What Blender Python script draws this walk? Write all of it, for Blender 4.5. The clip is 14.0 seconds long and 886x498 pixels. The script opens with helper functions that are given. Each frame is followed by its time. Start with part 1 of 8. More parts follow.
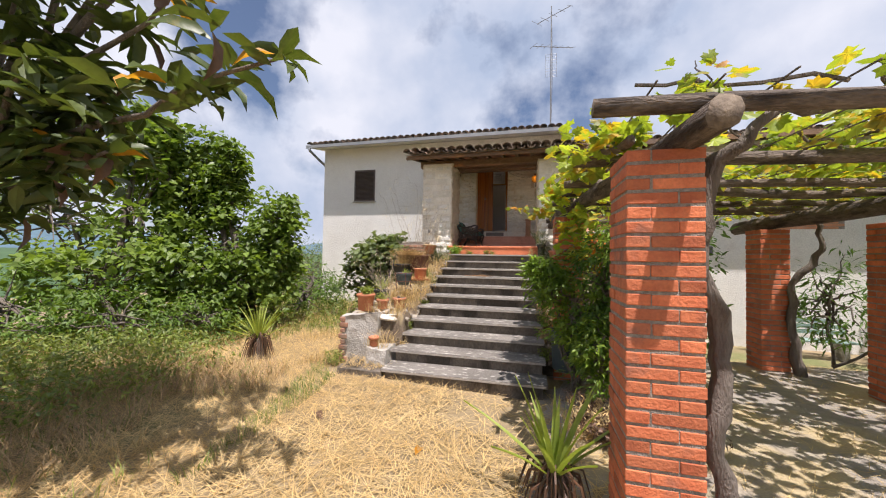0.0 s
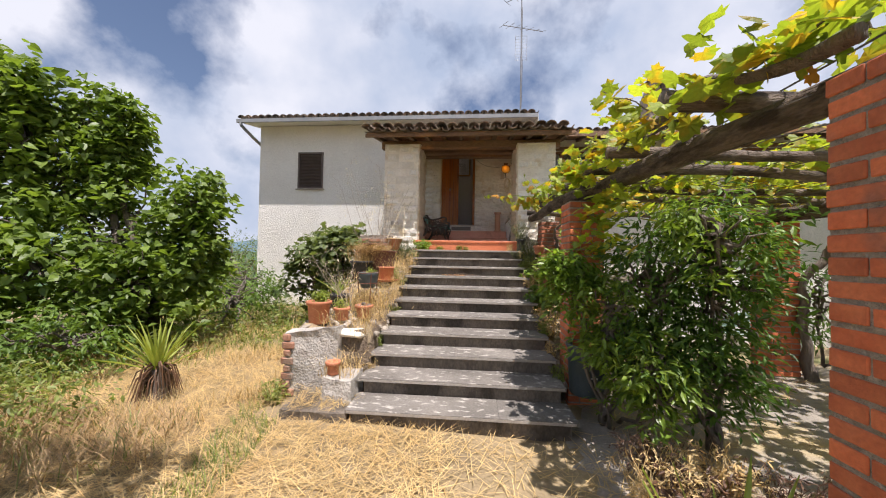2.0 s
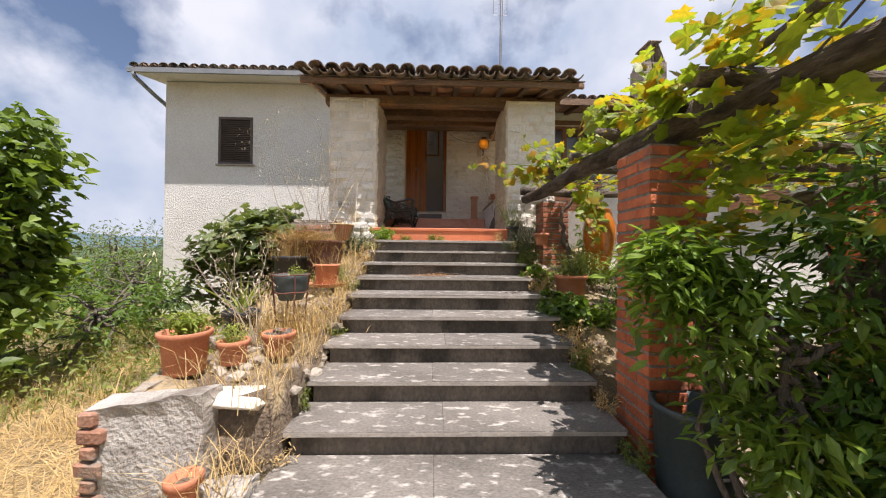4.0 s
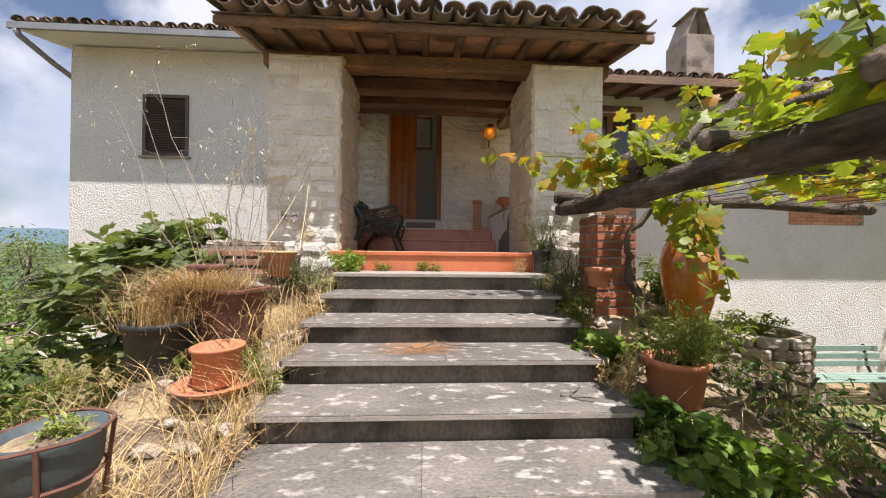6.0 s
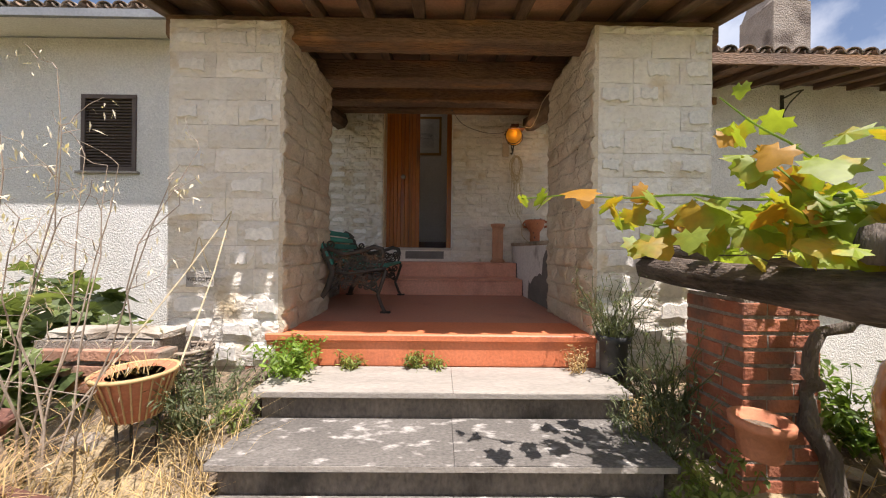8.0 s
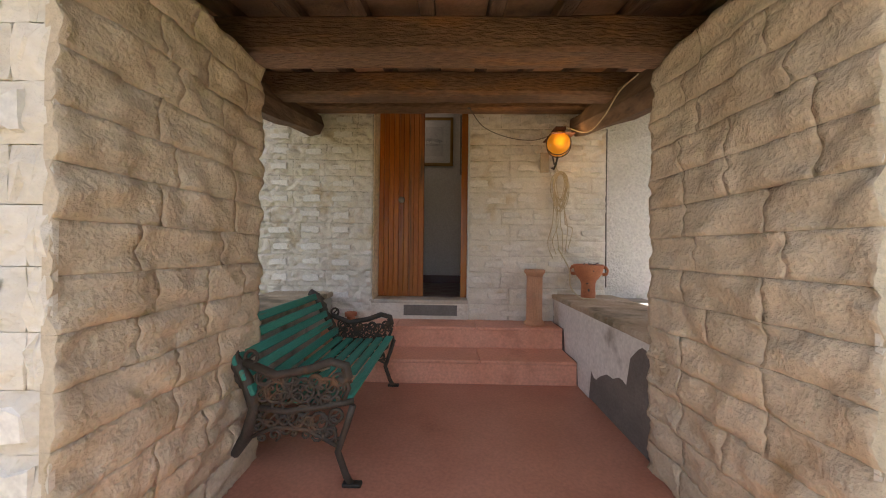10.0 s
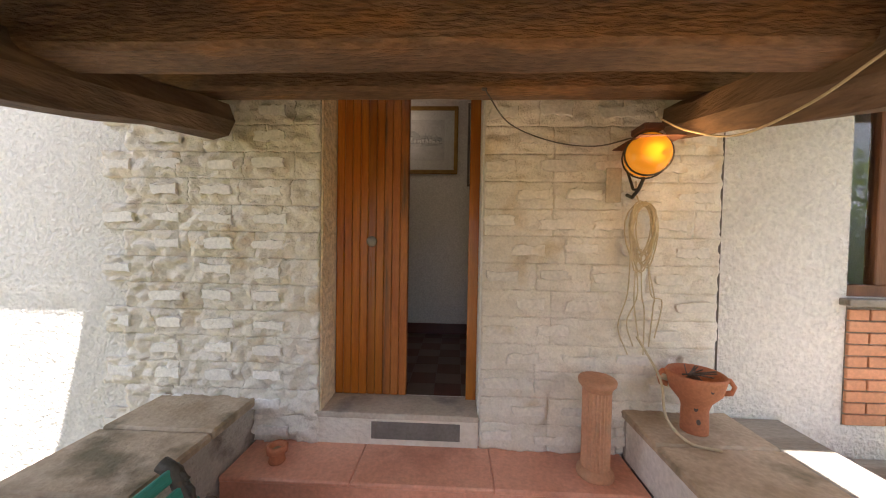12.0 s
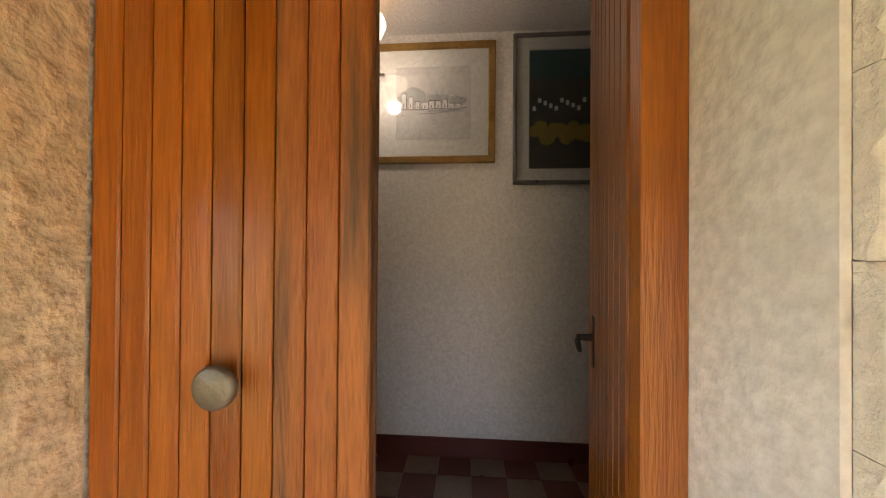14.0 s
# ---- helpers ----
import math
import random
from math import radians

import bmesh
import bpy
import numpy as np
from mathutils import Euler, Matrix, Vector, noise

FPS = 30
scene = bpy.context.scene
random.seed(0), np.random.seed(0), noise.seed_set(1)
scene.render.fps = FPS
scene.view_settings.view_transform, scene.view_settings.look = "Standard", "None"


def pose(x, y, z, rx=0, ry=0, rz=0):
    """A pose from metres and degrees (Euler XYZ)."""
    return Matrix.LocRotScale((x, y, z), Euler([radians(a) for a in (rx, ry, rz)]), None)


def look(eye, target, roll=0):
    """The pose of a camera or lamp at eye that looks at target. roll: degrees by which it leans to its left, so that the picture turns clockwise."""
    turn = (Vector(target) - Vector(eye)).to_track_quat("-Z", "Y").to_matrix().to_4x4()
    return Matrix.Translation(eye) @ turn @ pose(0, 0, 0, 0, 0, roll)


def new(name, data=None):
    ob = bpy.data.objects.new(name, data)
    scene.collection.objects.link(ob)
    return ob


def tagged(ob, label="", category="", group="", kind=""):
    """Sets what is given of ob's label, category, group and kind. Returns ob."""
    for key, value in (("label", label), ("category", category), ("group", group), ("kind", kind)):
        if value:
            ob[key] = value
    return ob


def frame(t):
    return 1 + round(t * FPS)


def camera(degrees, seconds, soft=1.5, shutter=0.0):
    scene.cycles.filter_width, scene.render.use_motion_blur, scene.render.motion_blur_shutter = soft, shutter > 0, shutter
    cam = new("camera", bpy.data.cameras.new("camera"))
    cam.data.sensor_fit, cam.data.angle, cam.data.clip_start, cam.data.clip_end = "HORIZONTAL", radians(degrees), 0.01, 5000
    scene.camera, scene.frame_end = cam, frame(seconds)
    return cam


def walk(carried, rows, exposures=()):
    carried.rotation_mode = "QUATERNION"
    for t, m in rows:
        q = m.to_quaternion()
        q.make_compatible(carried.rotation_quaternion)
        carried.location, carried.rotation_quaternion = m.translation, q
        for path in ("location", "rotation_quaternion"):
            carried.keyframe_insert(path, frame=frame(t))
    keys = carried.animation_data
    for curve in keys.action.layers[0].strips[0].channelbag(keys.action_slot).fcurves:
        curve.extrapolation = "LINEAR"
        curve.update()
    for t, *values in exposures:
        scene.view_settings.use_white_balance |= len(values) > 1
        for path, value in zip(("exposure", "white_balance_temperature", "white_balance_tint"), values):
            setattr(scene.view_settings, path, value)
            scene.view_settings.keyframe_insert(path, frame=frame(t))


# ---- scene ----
cam = camera(105.4, 14.0, soft=1.1)
PATH = [
    (0, (1.106, -8.201, -0.3), (0.617, -6.262, -0.248), 1.0),
    (0.5, (1.065, -8.114, -0.33), (0.578, -6.175, -0.283), 0.8),
    (1, (0.918, -7.787, -0.342), (0.46, -5.841, -0.319), 0.9),
    (1.5, (0.687, -7.464, -0.339), (0.313, -5.499, -0.313), 0.8),
    (2, (0.415, -7.151, -0.338), (0.239, -5.159, -0.294), 1.0),
    (2.5, (0.24, -6.678, -0.379), (0.156, -4.68, -0.346), 0.7),
    (3, (0.155, -6.205, -0.397), (0.123, -4.205, -0.365), 0.5),
    (5.5, (0.165, -4.133, -0.17), (0.278, -2.136, -0.168), 0.9),
    (6, (0.155, -3.643, 0.021), (0.26, -1.646, 0.028), 0.7),
    (6.5, (0.282, -3.29, 0.209), (0.367, -1.292, 0.222), 0.8),
    (7, (0.244, -2.956, 0.287), (0.315, -0.958, 0.302), 1.0),
    (7.5, (0.3, -2.609, 0.408), (0.347, -0.609, 0.415), 0.8),
    (8, (0.29, -2.244, 0.568), (0.306, -0.244, 0.571), 0.6),
    (8.5, (0.255, -1.889, 0.701), (0.258, 0.111, 0.711), 0.7),
    (11, (0.264, -0.174, 1.357), (0.192, 1.824, 1.347), 0.6),
    (11.5, (0.265, 0.174, 1.484), (0.184, 2.172, 1.452), 0.7),
    (12, (0.3, 0.614, 1.691), (0.218, 2.611, 1.64), 1.0),
    (12.5, (0.212, 0.98, 1.717), (0.112, 2.977, 1.67), 0.9),
    (13, (0.229, 1.419, 1.677), (0.068, 3.413, 1.68), 0.1),
    (13.5, (0.205, 1.936, 1.715), (0.044, 3.929, 1.718), 0.2),
    (14, (0.12, 2.401, 1.899), (-0.025, 4.396, 1.912), 0.4),
]
# brightness follows the walk from open daylight into the porch
EXPOSE = [(0, 0.55, 6450, 18), (5.5, 0.62, 6500, 18), (7.0, 0.68, 6400, 18), (8.5, 0.85, 6550, 18), (10.0, 1.65, 6550, 18), (11.0, 2.36, 6500, 18), (12.0, 2.16, 6600, 18), (13.0, 2.46, 6900, 18), (13.5, 2.75, 6950, 17), (14.0, 3.5, 6500, 16)]
walk(cam, [(t, look(eye, target, roll)) for t, eye, target, roll in PATH], EXPOSE)

# ---- sky and sun ----
SUN_WAY = Vector((-1.29, 1.85, -6.4)).normalized()
world = bpy.data.worlds.new("sky")
scene.world = world
world.use_nodes = True
wt = world.node_tree
wt.nodes.clear()
w_out = wt.nodes.new("ShaderNodeOutputWorld")
w_bg = wt.nodes.new("ShaderNodeBackground")
w_sky = wt.nodes.new("ShaderNodeTexSky")
w_sky.sky_type = "NISHITA"
w_sky.sun_disc = False
w_sky.sun_elevation = math.asin(-SUN_WAY.z)
w_sky.sun_rotation = math.atan2(-SUN_WAY.x, -SUN_WAY.y)
w_sky.dust_density = 1.5
w_co = wt.nodes.new("ShaderNodeTexCoord")
w_map = wt.nodes.new("ShaderNodeMapping")
w_map.inputs["Scale"].default_value = (1.0, 1.0, 1.1)
w_map.inputs["Location"].default_value = (0.35, 0.1, 0.2)
w_n = wt.nodes.new("ShaderNodeTexNoise")
w_n.inputs["Scale"].default_value = 2.6
w_n.inputs["Detail"].default_value = 9
w_n.inputs["Roughness"].default_value = 0.55
w_n.inputs["Distortion"].default_value = 0.0
w_r = wt.nodes.new("ShaderNodeValToRGB")
w_r.color_ramp.elements[0].position, w_r.color_ramp.elements[1].position = 0.39, 0.52
w_n2 = wt.nodes.new("ShaderNodeTexNoise")
w_n2.inputs["Scale"].default_value = 3.6
w_n2.inputs["Detail"].default_value = 7
w_r2 = wt.nodes.new("ShaderNodeValToRGB")
w_r2.color_ramp.elements[0].position, w_r2.color_ramp.elements[1].position = 0.36, 0.66
w_r2.color_ramp.elements[0].color = (4.1, 5.0, 6.3, 1)
w_r2.color_ramp.elements[1].color = (7.3, 7.7, 8.2, 1)
w_mix = wt.nodes.new("ShaderNodeMix")
w_mix.data_type = "RGBA"
wt.links.new(w_co.outputs["Generated"], w_map.inputs["Vector"])
wt.links.new(w_map.outputs["Vector"], w_n.inputs["Vector"])
wt.links.new(w_map.outputs["Vector"], w_n2.inputs["Vector"])
wt.links.new(w_n.outputs["Fac"], w_r.inputs["Fac"])
wt.links.new(w_n2.outputs["Fac"], w_r2.inputs["Fac"])
wt.links.new(w_r.outputs["Color"], w_mix.inputs["Factor"])
wt.links.new(w_sky.outputs["Color"], w_mix.inputs["A"])
wt.links.new(w_r2.outputs["Color"], w_mix.inputs["B"])
wt.links.new(w_mix.outputs["Result"], w_bg.inputs["Color"])
w_bg.inputs["Strength"].default_value = 0.08
wt.links.new(w_bg.outputs["Background"], w_out.inputs["Surface"])
sun_data = bpy.data.lights.new("sun", "SUN")
sun_data.energy, sun_data.angle, sun_data.color = 5.0, radians(0.53), (1.0, 0.96, 0.90)
sun = new("sun", sun_data)
sun.matrix_world = look((0, 0, 60), Vector((0, 0, 60)) + SUN_WAY)


# ---- materials ----
def pm(name, c1, c2, scale=4.0, rough=0.8, bump=0.3, bscale=40.0, c3=None, s3=0.7, at3=0.6, rnd=0.0, metal=0.0,
       through_leaf=0.0, island=0.0, stretch=(1, 1, 1), wave=0.0, coat=0.0, depth=0.01, grain_by=0.14):
    """Two colours mixed by noise, stains of a third, fine relief, and a change from piece to piece."""
    m = bpy.data.materials.new(name)
    m.use_nodes = True
    nt = m.node_tree
    b = nt.nodes["Principled BSDF"]
    out = nt.nodes["Material Output"]
    geo = nt.nodes.new("ShaderNodeNewGeometry")
    mp = nt.nodes.new("ShaderNodeMapping")
    mp.inputs["Scale"].default_value = stretch
    nt.links.new(geo.outputs["Position"], mp.inputs["Vector"])

    def tex(s, detail=5.0):
        n = nt.nodes.new("ShaderNodeTexNoise")
        n.inputs["Scale"].default_value, n.inputs["Detail"].default_value = s, detail
        nt.links.new(mp.outputs["Vector"], n.inputs["Vector"])
        return n

    def ramp(src, a, z):
        r = nt.nodes.new("ShaderNodeMapRange")
        r.inputs["From Min"].default_value, r.inputs["From Max"].default_value = a, z
        nt.links.new(src, r.inputs["Value"])
        return r.outputs["Result"]

    def mix(fac, a, z, kind="MIX"):
        x = nt.nodes.new("ShaderNodeMix")
        x.data_type, x.blend_type = "RGBA", kind
        for key, v in (("Factor", fac), ("A", a), ("B", z)):
            if hasattr(v, "is_output"):
                nt.links.new(v, x.inputs[key])
            elif isinstance(v, tuple):
                x.inputs[key].default_value = (*v, 1)
            else:
                x.inputs[key].default_value = v
        return x.outputs["Result"]

    big = tex(scale)
    fine = tex(bscale, 6.0)
    col = mix(ramp(big.outputs["Fac"], 0.33, 0.67), c1, c2)
    if c3:
        st = tex(s3, 8.0)
        col = mix(ramp(st.outputs["Fac"], at3, at3 + 0.12), col, c3)
    if wave:
        wv = nt.nodes.new("ShaderNodeTexNoise")
        wv.inputs["Scale"].default_value, wv.inputs["Detail"].default_value = wave, 4.0
        nt.links.new(mp.outputs["Vector"], wv.inputs["Vector"])
        col = mix(ramp(wv.outputs["Fac"], 0.35, 0.7), col, tuple(v * 0.55 for v in c1))
    grain = mix(ramp(fine.outputs["Fac"], 0.3, 0.7), (1 - grain_by, 1 - grain_by, 1 - grain_by), (1 + grain_by * 0.6, 1 + grain_by * 0.6, 1 + grain_by * 0.6))
    col = mix(1.0, col, grain, "MULTIPLY")
    if rnd:
        oi = nt.nodes.new("ShaderNodeObjectInfo")
        col = mix(1.0, col, mix(oi.outputs["Random"], (1 - rnd, 1 - rnd, 1 - rnd), (1 + rnd, 1 + rnd * 0.9, 1 + rnd * 0.8)), "MULTIPLY")
    if island:
        lo, hi = 1 - island, 1 + island
        col = mix(1.0, col, mix(geo.outputs["Random Per Island"], (lo, lo, lo), (hi * 1.08, hi, hi * 0.9)), "MULTIPLY")
    nt.links.new(col, b.inputs["Base Color"])
    b.inputs["Metallic"].default_value = metal
    if coat:
        b.inputs["Coat Weight"].default_value, b.inputs["Coat Roughness"].default_value = coat, 0.12
    rr = ramp(big.outputs["Fac"], 0.2, 0.8)
    mr = nt.nodes.new("ShaderNodeMapRange")
    mr.inputs["To Min"].default_value, mr.inputs["To Max"].default_value = max(0.03, rough - 0.1), min(1.0, rough + 0.08)
    nt.links.new(rr, mr.inputs["Value"])
    nt.links.new(mr.outputs["Result"], b.inputs["Roughness"])
    if bump:
        bp = nt.nodes.new("ShaderNodeBump")
        bp.inputs["Strength"].default_value, bp.inputs["Distance"].default_value = bump, depth
        nt.links.new(fine.outputs["Fac"], bp.inputs["Height"])
        nt.links.new(bp.outputs["Normal"], b.inputs["Normal"])
    if through_leaf:
        tr = nt.nodes.new("ShaderNodeBsdfTranslucent")
        ms = nt.nodes.new("ShaderNodeMixShader")
        ms.inputs["Fac"].default_value = through_leaf
        nt.links.new(mix(1.0, col, (1.5, 1.5, 0.7), "MULTIPLY"), tr.inputs["Color"])
        nt.links.new(b.outputs["BSDF"], ms.inputs[1])
        nt.links.new(tr.outputs["BSDF"], ms.inputs[2])
        nt.links.new(ms.outputs["Shader"], out.inputs["Surface"])
    return m


M_PLASTER = pm("plaster", (0.74, 0.715, 0.66), (0.80, 0.78, 0.73), 1.3, 0.92, 1.0, 42, (0.68, 0.65, 0.585), 0.9, 0.60, depth=0.024)
M_PLASTER_IN = pm("inside_plaster", (0.84, 0.83, 0.82), (0.80, 0.79, 0.78), 1.5, 0.8, 0.1, 60)
M_GROUND = pm("dry_ground", (0.34, 0.255, 0.14), (0.23, 0.175, 0.10), 1.6, 0.95, 0.8, 28, (0.16, 0.17, 0.06), 0.35, 0.53, depth=0.03)
M_GRAVEL = pm("gravel", (0.34, 0.30, 0.25), (0.24, 0.21, 0.18), 6.0, 0.95, 0.9, 60, (0.42, 0.33, 0.19), 1.3, 0.5, depth=0.02)
M_STONE_W = pm("pale_limestone", (0.72, 0.655, 0.55), (0.81, 0.765, 0.68), 3.0, 0.9, 0.9, 24, (0.62, 0.50, 0.33), 2.4, 0.575, rnd=0.085, depth=0.02, stretch=(1, 1, 1.4), grain_by=0.07)
M_JOINT = pm("stone_joint", (0.52, 0.45, 0.35), (0.60, 0.53, 0.43), 5, 0.95, 0.8, 60)
M_BRICK = pm("brick", (0.46, 0.115, 0.045), (0.60, 0.185, 0.08), 9, 0.85, 0.7, 60, (0.30, 0.12, 0.075), 4.0, 0.58, rnd=0.26, depth=0.010)
M_MORTAR = pm("mortar", (0.24, 0.205, 0.17), (0.38, 0.335, 0.285), 30, 0.95, 1.0, 120, depth=0.02)
M_SLAB = pm("grey_stone_slab", (0.135, 0.122, 0.106), (0.215, 0.196, 0.172), 2.6, 0.85, 0.9, 75, (0.46, 0.43, 0.385), 15.0, 0.565, rnd=0.12, depth=0.008, stretch=(0.7, 1.3, 1), grain_by=0.34)
M_SLAB_EDGE = pm("slab_edge", (0.40, 0.36, 0.31), (0.32, 0.29, 0.25), 8.0, 0.85, 0.5, 70, rnd=0.06)
M_RISER = pm("riser_concrete", (0.145, 0.12, 0.095), (0.225, 0.185, 0.145), 7.0, 0.92, 0.9, 50, (0.075, 0.062, 0.048), 2.8, 0.50, stretch=(1, 1, 0.6), grain_by=0.3, depth=0.015)
M_TOPSTEP = pm("pale_concrete", (0.30, 0.272, 0.232), (0.385, 0.35, 0.30), 4.0, 0.9, 0.5, 70, (0.26, 0.23, 0.19), 2.6, 0.56, stretch=(0.4, 2, 1), grain_by=0.2)
M_ORANGE = pm("terracotta_paint", (0.60, 0.17, 0.07), (0.66, 0.21, 0.095), 3.0, 0.55, 0.25, 50, (0.40, 0.12, 0.06), 1.4, 0.58, rnd=0.05)
M_FLOORPAINT = pm("red_floor_paint", (0.46, 0.20, 0.135), (0.53, 0.25, 0.175), 3.0, 0.45, 0.2, 60, (0.36, 0.15, 0.10), 1.1, 0.56)
M_TILE = pm("clay_tile", (0.31, 0.215, 0.15), (0.225, 0.185, 0.145), 5.0, 0.9, 0.7, 50, (0.085, 0.075, 0.055), 4.0, 0.50, rnd=0.28)
M_PIANELLA = pm("clay_board", (0.46, 0.27, 0.165), (0.32, 0.21, 0.145), 3.0, 0.9, 0.5, 50, (0.15, 0.10, 0.07), 2.6, 0.56, island=0.4, rnd=0.2)
M_BEAM = pm("dark_beam", (0.15, 0.088, 0.052), (0.26, 0.155, 0.088), 2.0, 0.75, 1.0, 30, (0.33, 0.165, 0.065), 2.4, 0.54, stretch=(0.6, 2.4, 2.4), depth=0.02, grain_by=0.35)
M_BEAM_Y = pm("dark_beam_along", (0.14, 0.088, 0.055), (0.23, 0.145, 0.09), 2.0, 0.8, 0.8, 30, (0.20, 0.11, 0.06), 1.2, 0.60, stretch=(3, 0.5, 3), wave=7)
M_LOG = pm("weathered_log", (0.075, 0.052, 0.037), (0.18, 0.138, 0.104), 7.0, 0.9, 1.0, 30, (0.045, 0.03, 0.02), 4.0, 0.5, stretch=(3, 0.8, 3), depth=0.03, grain_by=0.35)
M_LOG_X = pm("weathered_log_across", (0.10, 0.073, 0.053), (0.215, 0.17, 0.132), 6.0, 0.9, 1.0, 30, (0.05, 0.035, 0.025), 3.5, 0.5, stretch=(0.8, 3, 3), depth=0.03, grain_by=0.35)
M_LOGEND = pm("log_end_grain", (0.22, 0.17, 0.12), (0.12, 0.09, 0.065), 20, 0.9, 0.8, 60)
M_BARK = pm("bark", (0.12, 0.095, 0.075), (0.20, 0.165, 0.135), 9.0, 0.95, 1.0, 50, stretch=(2, 2, 0.5), depth=0.02)
M_DOOR = pm("varnished_door", (0.335, 0.090, 0.006), (0.46, 0.155, 0.011), 2.2, 0.36, 0.3, 25, (0.26, 0.075, 0.014), 1.1, 0.60, rnd=0.2, stretch=(9, 9, 0.5), coat=0.15, grain_by=0.2)
M_DOOR_WORN = pm("worn_door_plank", (0.35, 0.10, 0.018), (0.46, 0.165, 0.035), 2.2, 0.5, 0.5, 25, (0.14, 0.07, 0.03), 1.5, 0.55, rnd=0.2, stretch=(8, 8, 0.6), grain_by=0.25)
M_BRICK_OLD = pm("dirty_old_brick", (0.36, 0.17, 0.10), (0.44, 0.25, 0.17), 6, 0.92, 0.8, 50, (0.26, 0.21, 0.16), 4.0, 0.50, rnd=0.22, depth=0.012)
M_STEP_IN = pm("worn_red_step", (0.70, 0.33, 0.22), (0.77, 0.40, 0.28), 3.0, 0.5, 0.3, 50, (0.54, 0.24, 0.16), 1.8, 0.56, rnd=0.06)
M_REVEAL_L = pm("rough_beige_reveal", (0.76, 0.60, 0.40), (0.84, 0.71, 0.51), 6.0, 0.92, 1.0, 34, (0.40, 0.27, 0.15), 11.0, 0.63, depth=0.02, grain_by=0.25)
M_CHIMNEY = pm("sooty_render", (0.26, 0.215, 0.175), (0.36, 0.31, 0.26), 4.0, 0.95, 0.9, 40, (0.13, 0.10, 0.08), 3.0, 0.52, depth=0.02)
M_STALK = pm("dry_stalk", (0.30, 0.235, 0.175), (0.40, 0.33, 0.25), 10, 0.9, 0.2, 60)
M_DARKWOOD = pm("dark_brown_wood", (0.17, 0.072, 0.032), (0.25, 0.11, 0.052), 2.5, 0.65, 0.3, 30, stretch=(6, 6, 0.5))
M_SHUTTER = pm("shutter_brown", (0.085, 0.062, 0.052), (0.12, 0.09, 0.075), 4, 0.7, 0.2, 50)
M_METAL_GREY = pm("grey_gutter", (0.23, 0.24, 0.25), (0.29, 0.30, 0.31), 3, 0.55, 0.1, 30, metal=0.2)
M_IRON = pm("cast_iron", (0.035, 0.035, 0.033), (0.06, 0.055, 0.048), 12, 0.6, 0.4, 60, (0.12, 0.06, 0.03), 8, 0.62, metal=0.5)
M_GREENWOOD = pm("green_paint", (0.024, 0.25, 0.20), (0.04, 0.31, 0.255), 3, 0.55, 0.4, 40, (0.16, 0.12, 0.085), 5.0, 0.61, rnd=0.1, stretch=(4, 0.6, 4))
M_TERRACOTTA = pm("terracotta", (0.47, 0.17, 0.085), (0.56, 0.23, 0.12), 6, 0.85, 0.3, 60, (0.40, 0.28, 0.20), 4, 0.66)
M_BLACKPOT = pm("black_plastic", (0.03, 0.031, 0.033), (0.05, 0.05, 0.052), 8, 0.6, 0.1, 50, (0.11, 0.10, 0.09), 5, 0.62)
M_GREYPOT = pm("blue_grey_plastic", (0.055, 0.075, 0.08), (0.08, 0.10, 0.105), 6, 0.55, 0.1, 50, (0.15, 0.15, 0.14), 4, 0.64)
M_GLAZE = pm("amber_glaze", (0.42, 0.12, 0.012), (0.55, 0.19, 0.02), 5, 0.25, 0.1, 20, (0.28, 0.07, 0.01), 3, 0.6, coat=0.6)
M_RUBBLE = pm("rubble", (0.36, 0.31, 0.25), (0.48, 0.43, 0.36), 5, 0.95, 0.9, 45, (0.23, 0.19, 0.14), 3, 0.55, rnd=0.16, depth=0.02)
M_RENDER = pm("old_render", (0.38, 0.35, 0.31), (0.50, 0.47, 0.42), 3, 0.95, 1.0, 45, (0.20, 0.17, 0.14), 3.5, 0.52, depth=0.02)
M_SOIL = pm("soil", (0.15, 0.11, 0.075), (0.23, 0.175, 0.12), 5, 0.95, 1.0, 40, (0.40, 0.31, 0.18), 2.5, 0.5, depth=0.03)
M_RUST = pm("rusty_sheet", (0.125, 0.052, 0.036), (0.18, 0.08, 0.055), 5, 0.85, 0.5, 50, (0.08, 0.04, 0.03), 4, 0.58)
M_WIRE = pm("wire", (0.10, 0.085, 0.07), (0.14, 0.12, 0.10), 20, 0.7, 0.0)
M_CREAM = pm("cream_cable", (0.52, 0.43, 0.27), (0.60, 0.50, 0.33), 20, 0.6, 0.0)


# ---- mesh helpers ----
def link(name, bm, material, parent=None, label="", smooth=False):
    me = bpy.data.meshes.new(name)
    bm.normal_update()
    bm.to_mesh(me)
    bm.free()
    for m in material if isinstance(material, (list, tuple)) else [material]:
        me.materials.append(m)
    if smooth:
        me.polygons.foreach_set("use_smooth", [True] * len(me.polygons))
    ob = new(name, me)
    if parent is not None:
        ob.parent = parent
    if label:
        ob["label"] = label
    return ob


def part(name, bm, material, parent, label="", smooth=False):
    return link(name, bm, material, parent, label, smooth)


def raw(name, verts, faces, material, parent=None, smooth=False, label=""):
    me = bpy.data.meshes.new(name)
    me.from_pydata(verts, [], faces)
    me.update()
    for m in material if isinstance(material, (list, tuple)) else [material]:
        me.materials.append(m)
    if smooth:
        me.polygons.foreach_set("use_smooth", [True] * len(me.polygons))
    ob = new(name, me)
    if parent is not None:
        ob.parent = parent
    if label:
        ob["label"] = label
    return ob


